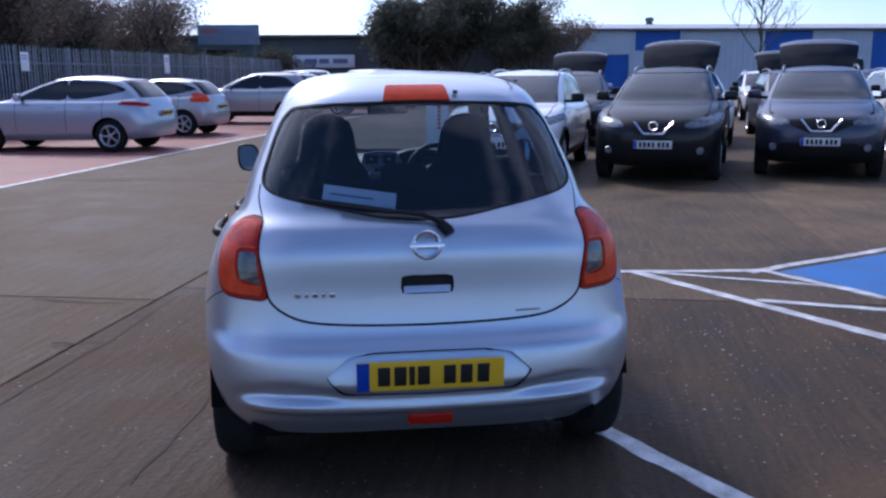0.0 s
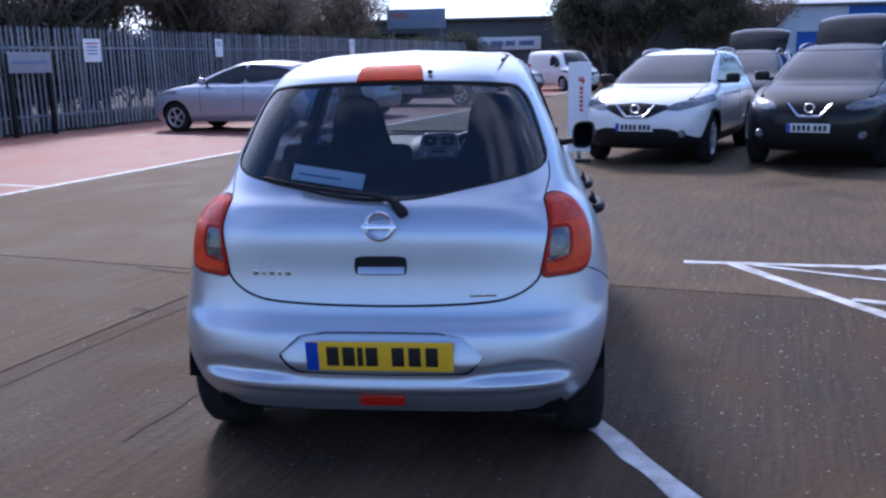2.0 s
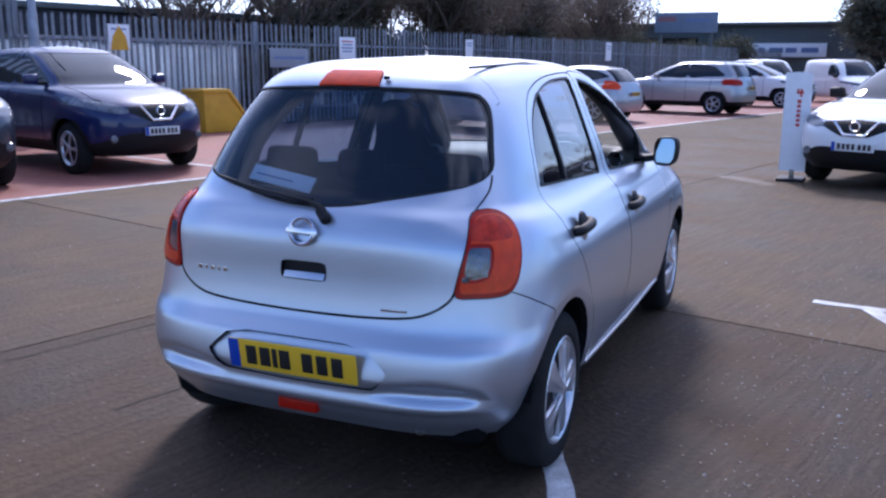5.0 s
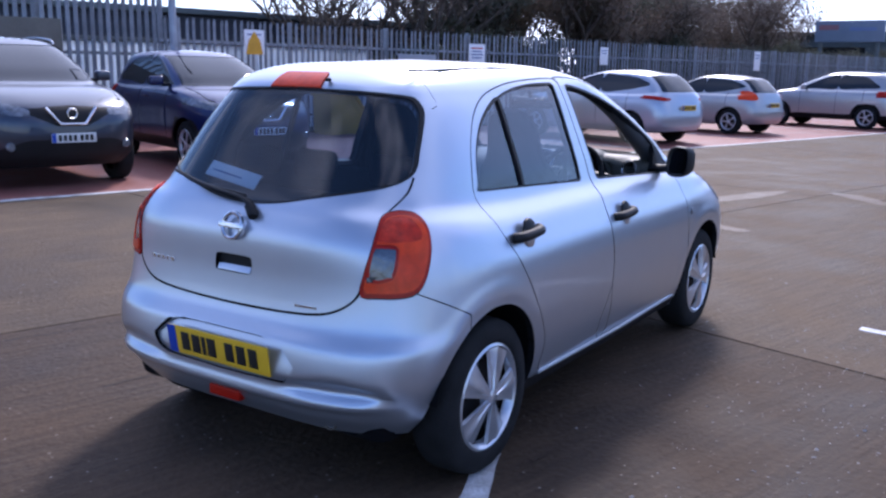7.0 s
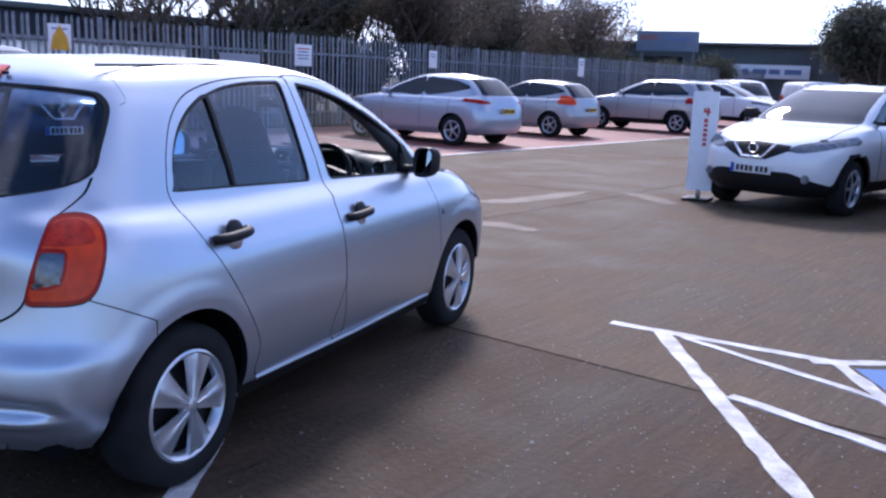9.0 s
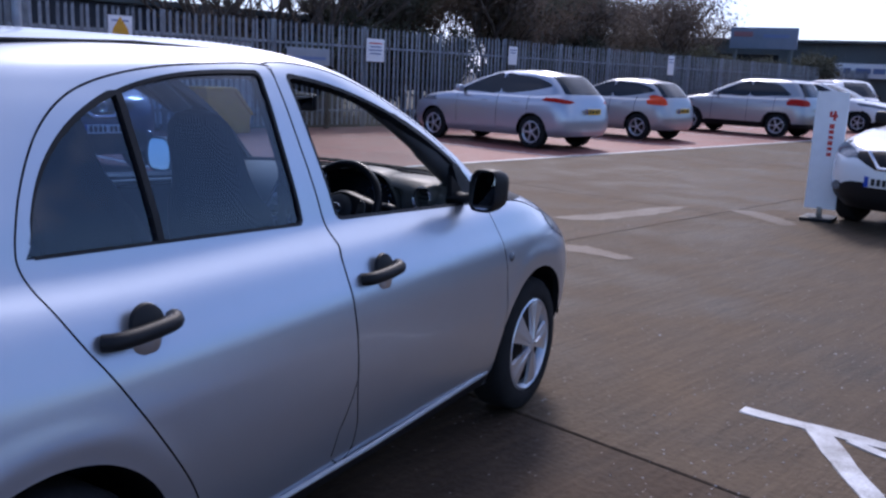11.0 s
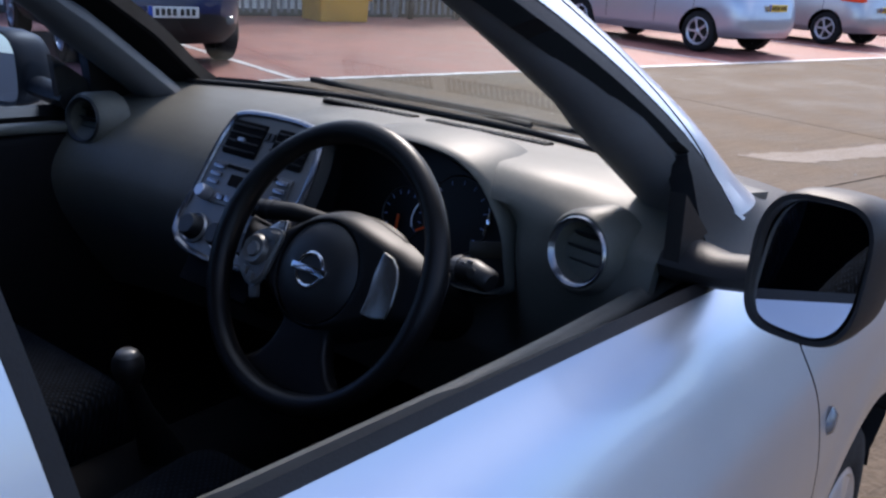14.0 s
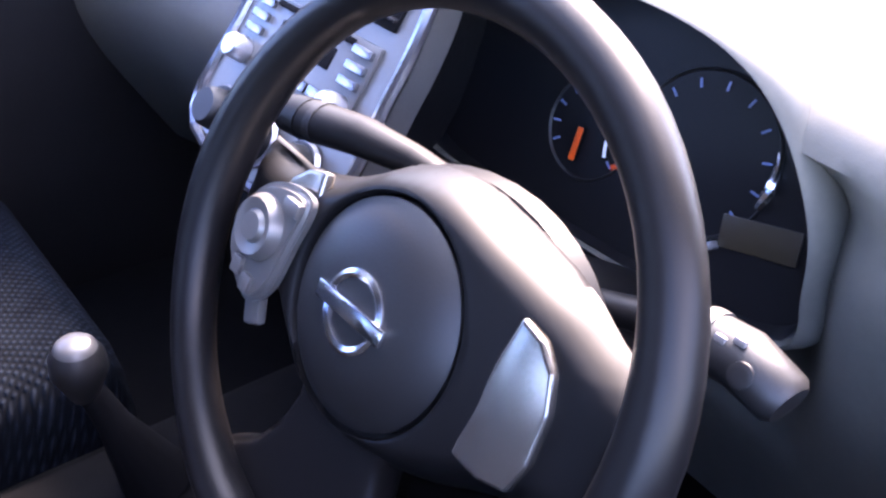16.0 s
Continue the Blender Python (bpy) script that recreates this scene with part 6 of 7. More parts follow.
parked_car("silver_family_hatchback", "pale silver family hatchback parked nose to the fence", Matrix.Translation((-4.78, 16.55, 0)) @ nose_in, "silver_paint", (0.99, 1.05, 0.99), cladding=False, rails=False, grille="", sleek=True, group=BAY)
parked_car("grey_silver_hatchback", "grey-silver small hatchback parked nose to the fence", Matrix.Translation((-4.10, 21.5, 0)) @ nose_in, "grey_silver", (0.95, 0.94, 0.95), cladding=False, rails=False, lens="orange_lens", grille="", sleek=True, group=BAY)
parked_car("silver_estate_suv", "silver off-roader with roof rails in a red bay", Matrix.Translation((-1.66, 27.1, 0)) @ nose_in, "grey_silver", (1.0, 1.04, 1.05), group=BAY)
parked_car("white_suv", "white off-roader parked beyond the red bays", facing((-0.10, 33.7, 0), -90 + YAW), "white_paint", (1.02, 1.04, 1.06), group=BAY)
parked_car("navy_crossover", "dark navy crossover parked in a red bay, nose out", facing((-7.62, 6.80, 0), -107, 2.5), "navy_paint", (1.04, 0.97, 1.09), rails=False, group=BAY)
parked_car("gunmetal_crossover", "gunmetal grey crossover parked in a red bay, nose out", facing((-7.97, 3.86, 0), -104), "gunmetal_paint", (1.09, 1.0, 1.15), group=BAY)
VANS = "white vans by the far building"
parked_car("white_van", "white panel van in front of the far building", facing((2.6, 38.5, 0), -150), "white_paint", van=True, cladding=False, grille="", group=VANS)
parked_car("white_van", "white panel van in front of the far building", facing((-0.8, 40.5, 0), -150), "white_paint", van=True, cladding=False, grille="", group=VANS)


# ---- the yard ----
def concrete_material(name, dark, light, ridges=0.35, gloss=0.42):
    m = bpy.data.materials.new(name)
    m.use_nodes = True
    n, lk = m.node_tree.nodes, m.node_tree.links.new
    b = n["Principled BSDF"]
    b.inputs["Specular IOR Level"].default_value = 0.12
    geo, mp = n.new("ShaderNodeNewGeometry"), n.new("ShaderNodeMapping")
    mp.inputs["Rotation"].default_value = (0, 0, radians(-YAW))
    lk(geo.outputs["Position"], mp.inputs["Vector"])
    def noise_node(scale, detail=5, rough=0.6):
        t = n.new("ShaderNodeTexNoise")
        t.inputs["Scale"].default_value, t.inputs["Detail"].default_value, t.inputs["Roughness"].default_value = scale, detail, rough
        lk(mp.outputs[0], t.inputs["Vector"])
        return t
    big, mid, fine = noise_node(0.42, 3), noise_node(1.7, 4, 0.5), noise_node(30, 3)
    add = n.new("ShaderNodeMath")
    add.operation = "MULTIPLY_ADD"
    lk(mid.outputs["Fac"], add.inputs[0])
    add.inputs[1].default_value = 0.6
    lk(big.outputs["Fac"], add.inputs[2])
    add2 = n.new("ShaderNodeMath")
    add2.operation = "MULTIPLY_ADD"
    lk(fine.outputs["Fac"], add2.inputs[0])
    add2.inputs[1].default_value = 0.42
    lk(add.outputs[0], add2.inputs[2])
    ramp = n.new("ShaderNodeValToRGB")
    ramp.color_ramp.elements[0].position, ramp.color_ramp.elements[0].color = 0.48, (*dark, 1)
    ramp.color_ramp.elements[1].position, ramp.color_ramp.elements[1].color = 0.78, (*light, 1)
    # streaks left by the tamping, along the slabs
    sm, streak = n.new("ShaderNodeMapping"), n.new("ShaderNodeTexNoise")
    sm.inputs["Scale"].default_value = (15.0, 0.9, 1.0)
    lk(mp.outputs[0], sm.inputs["Vector"]), lk(sm.outputs[0], streak.inputs["Vector"])
    streak.inputs["Scale"].default_value, streak.inputs["Detail"].default_value, streak.inputs["Roughness"].default_value = 1.6, 6, 0.7
    add3 = n.new("ShaderNodeMath")
    add3.operation = "MULTIPLY_ADD"
    lk(streak.outputs["Fac"], add3.inputs[0])
    add3.inputs[1].default_value = 0.75
    lk(add2.outputs[0], add3.inputs[2])
    half = n.new("ShaderNodeMath")
    half.operation, half.inputs[1].default_value = "MULTIPLY", 0.450
    lk(add3.outputs[0], half.inputs[0]), lk(half.outputs[0], ramp.inputs["Fac"])
    # pale grit scattered on the surface
    vor = n.new("ShaderNodeTexVoronoi")
    vor.inputs["Scale"].default_value = 24
    lk(mp.outputs[0], vor.inputs["Vector"])
    grit = n.new("ShaderNodeMapRange")
    grit.inputs["From Min"].default_value, grit.inputs["From Max"].default_value, grit.inputs["To Min"].default_value, grit.inputs["To Max"].default_value = 0.16, 0.08, 0.0, 1.0
    lk(vor.outputs["Distance"], grit.inputs["Value"])
    pick = n.new("ShaderNodeMath")
    pick.operation, pick.inputs[1].default_value = "GREATER_THAN", 0.80
    sep = n.new("ShaderNodeSeparateColor")
    lk(vor.outputs["Color"], sep.inputs[0]), lk(sep.outputs[0], pick.inputs[0])
    mul = n.new("ShaderNodeMath")
    mul.operation = "MULTIPLY"
    lk(grit.outputs[0], mul.inputs[0]), lk(pick.outputs[0], mul.inputs[1])
    mix = n.new("ShaderNodeMix")
    mix.data_type = "RGBA"
    mix.inputs["B"].default_value = (0.27, 0.24, 0.205, 1)
    info, hsv, mr = n.new("ShaderNodeObjectInfo"), n.new("ShaderNodeHueSaturation"), n.new("ShaderNodeMapRange")
    mr.inputs["To Min"].default_value, mr.inputs["To Max"].default_value = 0.84, 1.22
    lk(info.outputs["Random"], mr.inputs["Value"]), lk(mr.outputs[0], hsv.inputs["Value"]), lk(ramp.outputs["Color"], hsv.inputs["Color"])
    lk(mul.outputs[0], mix.inputs["Factor"]), lk(hsv.outputs["Color"], mix.inputs["A"]), lk(mix.outputs["Result"], b.inputs["Base Color"])
    rr = n.new("ShaderNodeMapRange")
    rr.inputs["From Min"].default_value, rr.inputs["From Max"].default_value, rr.inputs["To Min"].default_value, rr.inputs["To Max"].default_value = 0.6, 1.1, gloss - 0.12, gloss + 0.2
    lk(add.outputs[0], rr.inputs["Value"]), lk(rr.outputs[0], b.inputs["Roughness"])
    wave = n.new("ShaderNodeTexWave")
    wave.inputs["Scale"].default_value, wave.inputs["Distortion"].default_value, wave.inputs["Detail"].default_value, wave.inputs["Detail Scale"].default_value = 2.6, 9.0, 4, 1.6
    wave.bands_direction = "X"
    lk(mp.outputs[0], wave.inputs["Vector"])
    hs = n.new("ShaderNodeMath")
    hs.operation, hs.inputs[1].default_value = "MULTIPLY_ADD", ridges
    rel = n.new("ShaderNodeMath")
    rel.operation, rel.inputs[1].default_value = "MULTIPLY_ADD", 0.9
    lk(streak.outputs["Fac"], rel.inputs[0]), lk(fine.outputs["Fac"], rel.inputs[2])
    lk(wave.outputs["Fac"], hs.inputs[0]), lk(rel.outputs[0], hs.inputs[2])
    bp = n.new("ShaderNodeBump")
    bp.inputs["Strength"].default_value, bp.inputs["Distance"].default_value = 0.7, 0.014
    lk(hs.outputs[0], bp.inputs["Height"]), lk(bp.outputs[0], b.inputs["Normal"])
    return m


CONCRETE = concrete_material("tamped_brown_concrete", (0.0445, 0.0312, 0.0198), (0.158, 0.1150, 0.0745), 0.06, 0.72)
PALE = concrete_material("pale_brown_concrete", (0.105, 0.080, 0.058), (0.19, 0.152, 0.115), 0.1, 0.6)
RED = concrete_material("worn_red_surfacing", (0.16, 0.055, 0.045), (0.33, 0.155, 0.125), 0.1, 0.50)
JOINT = material("dark_joint_dirt", (0.024, 0.018, 0.015), 0.9, vary=0.4, scale=3)
LINE = material("worn_white_line_paint", (0.70, 0.71, 0.72), 0.6, vary=0.3, scale=7, color2=(0.24, 0.225, 0.21), bump=0.3)
BLUE = material("worn_blue_bay_paint", (0.015, 0.13, 0.42), 0.5, vary=0.3, scale=2.5, color2=(0.03, 0.11, 0.28), bump=0.1)

g = bmesh.new()
bmesh.ops.create_grid(g, x_segments=2, y_segments=2, size=1500)
ground = tagged(link_mesh("ground", g, JOINT), "dark dirt under and between the concrete slabs", "ground", kind="structure")
ground.location.z = -0.014

slab_w, slab_l = 5.15, 6.9
slab = bmesh.new()
add_box(slab, (0, 0, -0.03), (slab_w - 0.012, slab_l - 0.012, 0.06), 0.006, None, 1)
slab_me = bpy.data.meshes.new("slab")
slab.to_mesh(slab_me)
slab.free()
slab_me.materials.append(CONCRETE)
# the slabs under and near the hatchback get a darker brown
darker_me = slab_me.copy()
darker_me.materials[0] = concrete_material("darker_brown_concrete", (0.024, 0.0165, 0.0112), (0.090, 0.0610, 0.0390), 0.12, 0.70)
pavement = tagged(new("pavement"), "brown tamped concrete yard laid in large slabs", "pavement", kind="structure")
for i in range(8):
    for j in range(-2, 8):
        ob = new("slab", darker_me if (i, j) in ((1, -1), (2, -1), (1, -2), (2, -2), (3, -1)) else slab_me)
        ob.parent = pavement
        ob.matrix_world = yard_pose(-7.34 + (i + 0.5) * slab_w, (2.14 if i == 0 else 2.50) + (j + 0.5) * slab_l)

red = bmesh.new()
add_box(red, (0, 0, -0.02), (7.4, 70, 0.04), 0)
red_ob = tagged(link_mesh("red_bays", red, RED), "worn red parking surface beside the fence", "pavement", kind="structure")
red_ob.matrix_world = yard_pose(-7.40 - 3.7, 25, 0, 0.002)
verge = bmesh.new()
add_box(verge, (0, 0, -0.02), (30, 70, 0.06), 0)
verge_ob = tagged(link_mesh("verge", verge, material("dark_weedy_soil", (0.045, 0.042, 0.028), 0.95, vary=0.5, scale=2, bump=0.8, bump_scale=20)), "dark weedy soil behind the fence", "ground", kind="structure")
verge_ob.matrix_world = yard_pose(-29.8, 25, 0, 0.0)


def stripe(name, p, q, width, mat=None, z=0.004, label="worn white painted line"):
    p, q = Vector((*p, 0)), Vector((*q, 0))
    d = (q - p)
    n = max(2, int(d.length / 0.12))
    side = Vector((-d.y, d.x, 0)).normalized()
    bm = bmesh.new()
    rows = []
    for k in range(n + 1):
        c = p + d * k / n
        rows.append([bm.verts.new(c + side * (width / 2 * s + random.uniform(-0.010, 0.010)) + Vector((0, 0, zz))) for s, zz in ((-1, z - 0.02), (-1, z), (1, z), (1, z - 0.02))])
    for a, b in zip(rows, rows[1:]):
        for j in range(3):
            bm.faces.new((a[j], a[j + 1], b[j + 1], b[j]))
    bm.faces.new(rows[0]), bm.faces.new(rows[-1])
    bmesh.ops.recalc_face_normals(bm, faces=bm.faces)
    return tagged(link_mesh(name, bm, mat or LINE), label, "road marking", kind="structure")


def yxy(a, b):
    v = yard(a, b)
    return (v.x, v.y)


stripe("bay_line", (0.62, 0.36), (1.95, -2.70), 0.095)
stripe("bay_line", (1.64, 3.01), (3.02, 2.835), 0.075)
stripe("bay_line", (1.97, 2.94), (3.55, -0.60), 0.095, z=0.005)
stripe("bay_line", (2.10, 2.90), (3.20, 2.28), 0.06, z=0.006)
stripe("bay_line", (2.48, 1.97), (3.25, 1.58), 0.07, z=0.006)
stripe("bay_line", (2.82, 2.80), (5.9, 4.12), 0.085, z=0.005)
stripe("bay_line", (2.93, 2.88), (4.7, -1.05), 0.085, z=0.007)
blue = bmesh.new()
blue.faces.new([blue.verts.new((x, y, 0.0025)) for x, y in ((3.05, 2.78), (5.85, 3.98), (7.6, 0.2), (4.75, -1.05))])
tagged(link_mesh("blue_bay", blue, BLUE), "worn blue painted disabled bay", "road marking", kind="structure")
stripe("bay_line", yxy(-7.36, -9), yxy(-7.36, 40), 0.12, z=0.006)
for b in (5.6, 13.0, 18.2, 23.5, 29.0):
    stripe("bay_line", yxy(-7.4, b), yxy(-12.0, b), 0.09, z=0.006)
def soft_patch(points, label):
    """A flat pale patch with a ragged, rounded outline."""
    rng = random.Random(len(points) + int(10 * points[0][0]))
    ring = [v + Vector((rng.uniform(-0.03, 0.03), rng.uniform(-0.03, 0.03), 0)) for v in spline([(x, y, 0.003) for x, y in points], 7, True)]
    bm = bmesh.new()
    bm.faces.new([bm.verts.new(v) for v in ring])
    bmesh.ops.triangulate(bm, faces=bm.faces)
    return tagged(link_mesh("patch_repair", bm, PALE), label, "pavement", kind="structure")


soft_patch([(-0.26, 9.62), (-0.32, 8.88), (-0.57, 8.21), (-0.80, 7.72), (-1.20, 7.60), (-1.05, 7.95), (-0.78, 8.55), (-0.52, 9.25)], "pale patch on the concrete")
soft_patch([(-0.62, 6.22), (-0.35, 6.33), (-0.07, 6.24), (0.14, 6.12), (0.10, 5.95), (-0.18, 6.02), (-0.6, 6.0)], "pale patch on the concrete")
soft_patch([(0.21, 9.71), (0.53, 9.80), (1.02, 9.22), (0.93, 8.95), (0.55, 9.35)], "pale band on a concrete slab")


def crack(points, width=0.012, z=0.003):
    bm = bmesh.new()
    pts = [Vector((x, y, 0)) for x, y in points]
    fine = []
    for p, q in zip(pts, pts[1:]):
        n = max(2, int((q - p).length / 0.12))
        for k in range(n):
            fine.append(p.lerp(q, k / n) + Vector((random.uniform(-1, 1), random.uniform(-1, 1), 0)) * 0.012)
    fine.append(pts[-1])
    prev = None
    for i, c in enumerate(fine):
        d = (fine[min(i + 1, len(fine) - 1)] - fine[max(i - 1, 0)]).normalized()
        w = width * random.uniform(0.4, 1.2) / 2
        cur = [bm.verts.new((c.x - d.y * w, c.y + d.x * w, z)), bm.verts.new((c.x + d.y * w, c.y - d.x * w, z))]
        if prev:
            bm.faces.new((prev[0], prev[1], cur[1], cur[0]))
        prev = cur
    tagged(link_mesh("crack", bm, JOINT), "dark crack in the concrete", "crack", kind="structure")


crack([(-2.16, -0.20), (-1.96, 0.46), (-1.90, 0.75), (-1.66, 1.65), (-1.52, 2.3)], 0.012)
crack([(-1.99, 1.66), (-1.86, 1.63), (-1.70, 1.62)], 0.018)
crack([(-1.95, 1.56), (-1.86, 1.60), (-1.80, 1.59)], 0.014)
crack([(-2.44, 2.77), (-2.1, 2.62), (-1.80, 2.55)], 0.018)
crack([(-1.12, -0.31), (-0.99, 0.32), (-0.95, 0.6)], 0.010)

# ---- palisade fence ----
FENCE_A, FENCE_H = -14.70, 2.48
fence = thing("palisade_fence", yard_pose(FENCE_A, 0), "grey galvanised steel palisade fence along the red bays", "fence")
pale = bmesh.new()
prof = [(-0.034, 0.0), (-0.020, 0.014), (-0.008, 0.006), (0.008, 0.006), (0.020, 0.014), (0.034, 0.0), (0.030, -0.006), (-0.030, -0.006)]
lo = [pale.verts.new((y, x, 0.08)) for x, y in prof]
hi = [pale.verts.new((y, x, FENCE_H - 0.10)) for x, y in prof]
n = len(prof)
for k in range(n):
    pale.faces.new((lo[k], lo[(k + 1) % n], hi[(k + 1) % n], hi[k]))
tip = [pale.verts.new((0.004, s * 0.022, FENCE_H)) for s in (-1, 0, 1)]
tip[1].co.z = FENCE_H - 0.06
for k in range(n):
    a = hi[k].co.y
    j = 0 if (hi[k].co.y + hi[(k + 1) % n].co.y) < 0 else 2
    pale.faces.new((hi[k], hi[(k + 1) % n], tip[j]))
bmesh.ops.recalc_face_normals(pale, faces=pale.faces)
pale_me = bpy.data.meshes.new("pale")
pale.to_mesh(pale_me)
pale.free()
pale_me.materials.append(M["steel"])
rng = random.Random(5)
for k in range(296):
    ob = new("pale", pale_me)
    ob.parent = fence
    ob.matrix_local = Matrix.Translation((0.045, 6.1 + 0.155 * k, rng.uniform(-0.012, 0.012))) @ Matrix.Rotation(radians(rng.uniform(-0.8, 0.8)), 4, "X")
for z in (0.42, 1.98):
    part("rail", box_bm((0.0, 29, z), (0.05, 46, 0.055), 0.006), M["steel"], fence)
for k in range(17):
    part("post", box_bm((-0.05, 6.35 + 2.75 * k, FENCE_H / 2), (0.055, 0.10, FENCE_H), 0.006), M["steel"], fence)


tall = thing("palisade_fence", yard_pose(FENCE_A, 0), "taller grey palisade fence beside the lamp post", "fence")
rng = random.Random(6)
for k in range(62):
    ob = new("pale", pale_me)
    ob.parent = tall
    ob.matrix_local = Matrix.Translation((0.045, -3.6 + 0.155 * k, rng.uniform(-0.012, 0.012))) @ Matrix.Diagonal((1.2, 1.25, 1.34, 1.0))
for z in (0.5, 1.7, 2.9):
    part("rail", box_bm((0.0, 1.2, z), (0.05, 9.7, 0.06), 0.006), M["steel"], tall)
for k in range(5):
    part("post", box_bm((-0.05, -3.5 + 2.38 * k, 1.6), (0.06, 0.10, 3.2), 0.006), M["steel"], tall)
lamp_post = thing("lamp_post", yard_pose(-13.46, 5.69), "tall pale grey steel lamp post before the fence", "lamp post")
part("column", lathe(bmesh.new(), [(0.0, 0.0), (0.10, 0.0), (0.10, 1.1), (0.075, 1.2), (0.055, 6.5), (0.0, 6.5)], Matrix(), 20), M["steel"], lamp_post)
part("lantern", box_bm((0.45, 0, 6.5), (0.9, 0.22, 0.12), 0.04), M["grey_clad"], lamp_post)
board = thing("site_board", yard_pose(-14.45, 2.4, 90), "grey-green board standing before the fence", "board")
part("panel", box_bm((0, 0, 1.55), (3.1, 0.05, 1.50), 0.012), material("weathered_olive_board", (0.16, 0.155, 0.13), 0.8, vary=0.3, scale=1.5, bump=0.2), board)
for s in (1, -1):
    part("post", box_bm((s * 1.4, 0.06, 1.1), (0.09, 0.07, 2.2), 0.01), M["steel"], board)


def fence_sign(b, z0, z1, w, label, face, bars, accent=None):
    s = thing("fence_sign", yard_pose(FENCE_A + 0.10, b, 90, (z0 + z1) / 2), label, "sign", "signs on the fence")
    part("board", box_bm((0, 0, 0), (w, 0.008, z1 - z0), 0.002), face, s)
    for k in range(bars):
        part("print_bar", box_bm((0, -0.006, (z1 - z0) * (0.30 - 0.15 * k)), (w * (0.7 - 0.1 * (k % 2)), 0.003, (z1 - z0) * 0.06), 0), M["red_ink"] if k == 0 and accent == "red" else M["blue_grey_ink"], s)
    if accent == "yellow":
        part("warning_panel", prism(bmesh.new(), [(-w * 0.42, -w * 0.55), (w * 0.42, -w * 0.55), (w * 0.3, 0.0), (0.0, w * 0.45), (-w * 0.3, 0.0)], 0.004, Matrix.Translation((0, -0.005, 0)) @ Matrix.Rotation(radians(90), 4, "X")), M["yellow_plastic"], s, "yellow warning panel")
    return s


fence_sign(14.85, 1.64, 2.20, 0.60, "white notice board with faded print on the fence", M["card"], 4, "red")
fence_sign(8.10, 1.78, 2.28, 0.50, "white notice with a yellow warning panel", M["card"], 1, "yellow")
fence_sign(20.3, 1.75, 2.28, 0.40, "small pale notice board on the fence", M["card"], 2)
fence_sign(29.5, 1.7, 2.4, 0.45, "small pale notice board on the fence", M["card"], 2)

# corrugated sheets behind the fence
sheet = bmesh.new()
cols = []
for k in range(330):
    y = k * 0.034
    x = 0.028 * math.sin(2 * math.pi * y / 0.205)
    cols.append([sheet.verts.new((x, y, z)) for z in (0.05, 1.0, 1.95)])
for a, b in zip(cols, cols[1:]):
    for j in range(2):
        sheet.faces.new((a[j], a[j + 1], b[j + 1], b[j]))
bmesh.ops.solidify(sheet, geom=list(sheet.faces), thickness=0.004)
hoard = thing("corrugated_screen", yard_pose(FENCE_A - 0.30, 0.3), "pale blue corrugated metal screen behind the fence", "screen")
part("sheet", sheet, M["container"], hoard, smooth=60)
part("capping", box_bm((0, 5.6, 1.99), (0.10, 11.3, 0.09), 0.01), M["grey_clad"], hoard)
part("kicker", box_bm((0, 5.6, 0.06), (0.08, 11.3, 0.12), 0.01), M["grey_clad"], hoard)

# grit bin
bin_ = thing("grit_bin", yard_pose(-14.05, 10.0, 0), "yellow plastic grit bin with a sloping lid before the fence", "grit bin")
across = Matrix.Translation((-0.36, 0, 0)) @ Matrix(((0, 0, 1, 0), (1, 0, 0, 0), (0, 1, 0, 0), (0, 0, 0, 1)))
for nm, outline, width, slide, bevel in (("tub", [(-0.50, 0.0), (0.50, 0.0), (0.54, 0.40), (0.14, 0.88), (-0.53, 0.88)], 0.72, 0.0, 0.035), ("lid", [(-0.57, 0.86), (0.12, 0.86), (0.535, 0.37), (0.585, 0.40), (0.17, 0.93), (0.10, 0.955), (-0.57, 0.945)], 0.80, -0.04, 0.018)):
    bb = prism(bmesh.new(), outline, width, across @ Matrix.Translation((0, 0, slide)))
    bmesh.ops.bevel(bb, geom=list(bb.edges), offset=bevel, segments=3, affect="EDGES", profile=0.6)
    part(nm, bb, M["yellow_plastic"], bin_)

# notice table by the fence
nb = thing("notice_frame", yard_pose(-14.36, 12.55, 90), "grey-white board on two dark posts before the fence", "sign")
part("board", box_bm((0, 0, 1.64), (1.25, 0.05, 0.46), 0.012), M["grey_board"], nb)
for s in (1, -1):
    part("post", box_bm((s * 0.58, 0.02, 0.92), (0.10, 0.08, 1.84), 0.012), M["black_trim"], nb)
part("print_bar", box_bm((0, -0.028, 1.64), (1.0, 0.004, 0.07), 0), M["blue_grey_ink"], nb)

# upright pavement sign
fs = thing("pillar_sign", Matrix.Translation((1.20, 9.72, 0)) @ Matrix.Rotation(radians(-4), 4, "Z"), "white upright pillar sign with red print on a dark foot", "sign")
out = [(v.x, v.y) for v in spline([(-0.165, 0.13, 0), (-0.165, 0.7, 0), (-0.165, 1.36, 0), (-0.12, 1.43, 0), (0.12, 1.43, 0), (0.165, 1.36, 0), (0.165, 0.7, 0), (0.165, 0.13, 0)], 5)]
part("panel", prism(bmesh.new(), out, 0.035, Matrix.Translation((0, 0.018, 0)) @ Matrix.Rotation(radians(90), 4, "X")), M["card"], fs)
part("foot", box_bm((0, 0, 0.02), (0.34, 0.42, 0.04), 0.012), M["black_trim"], fs)
part("stem", box_bm((0, 0, 0.09), (0.06, 0.04, 0.12), 0.008), M["exhaust"], fs)
em = bmesh.new()
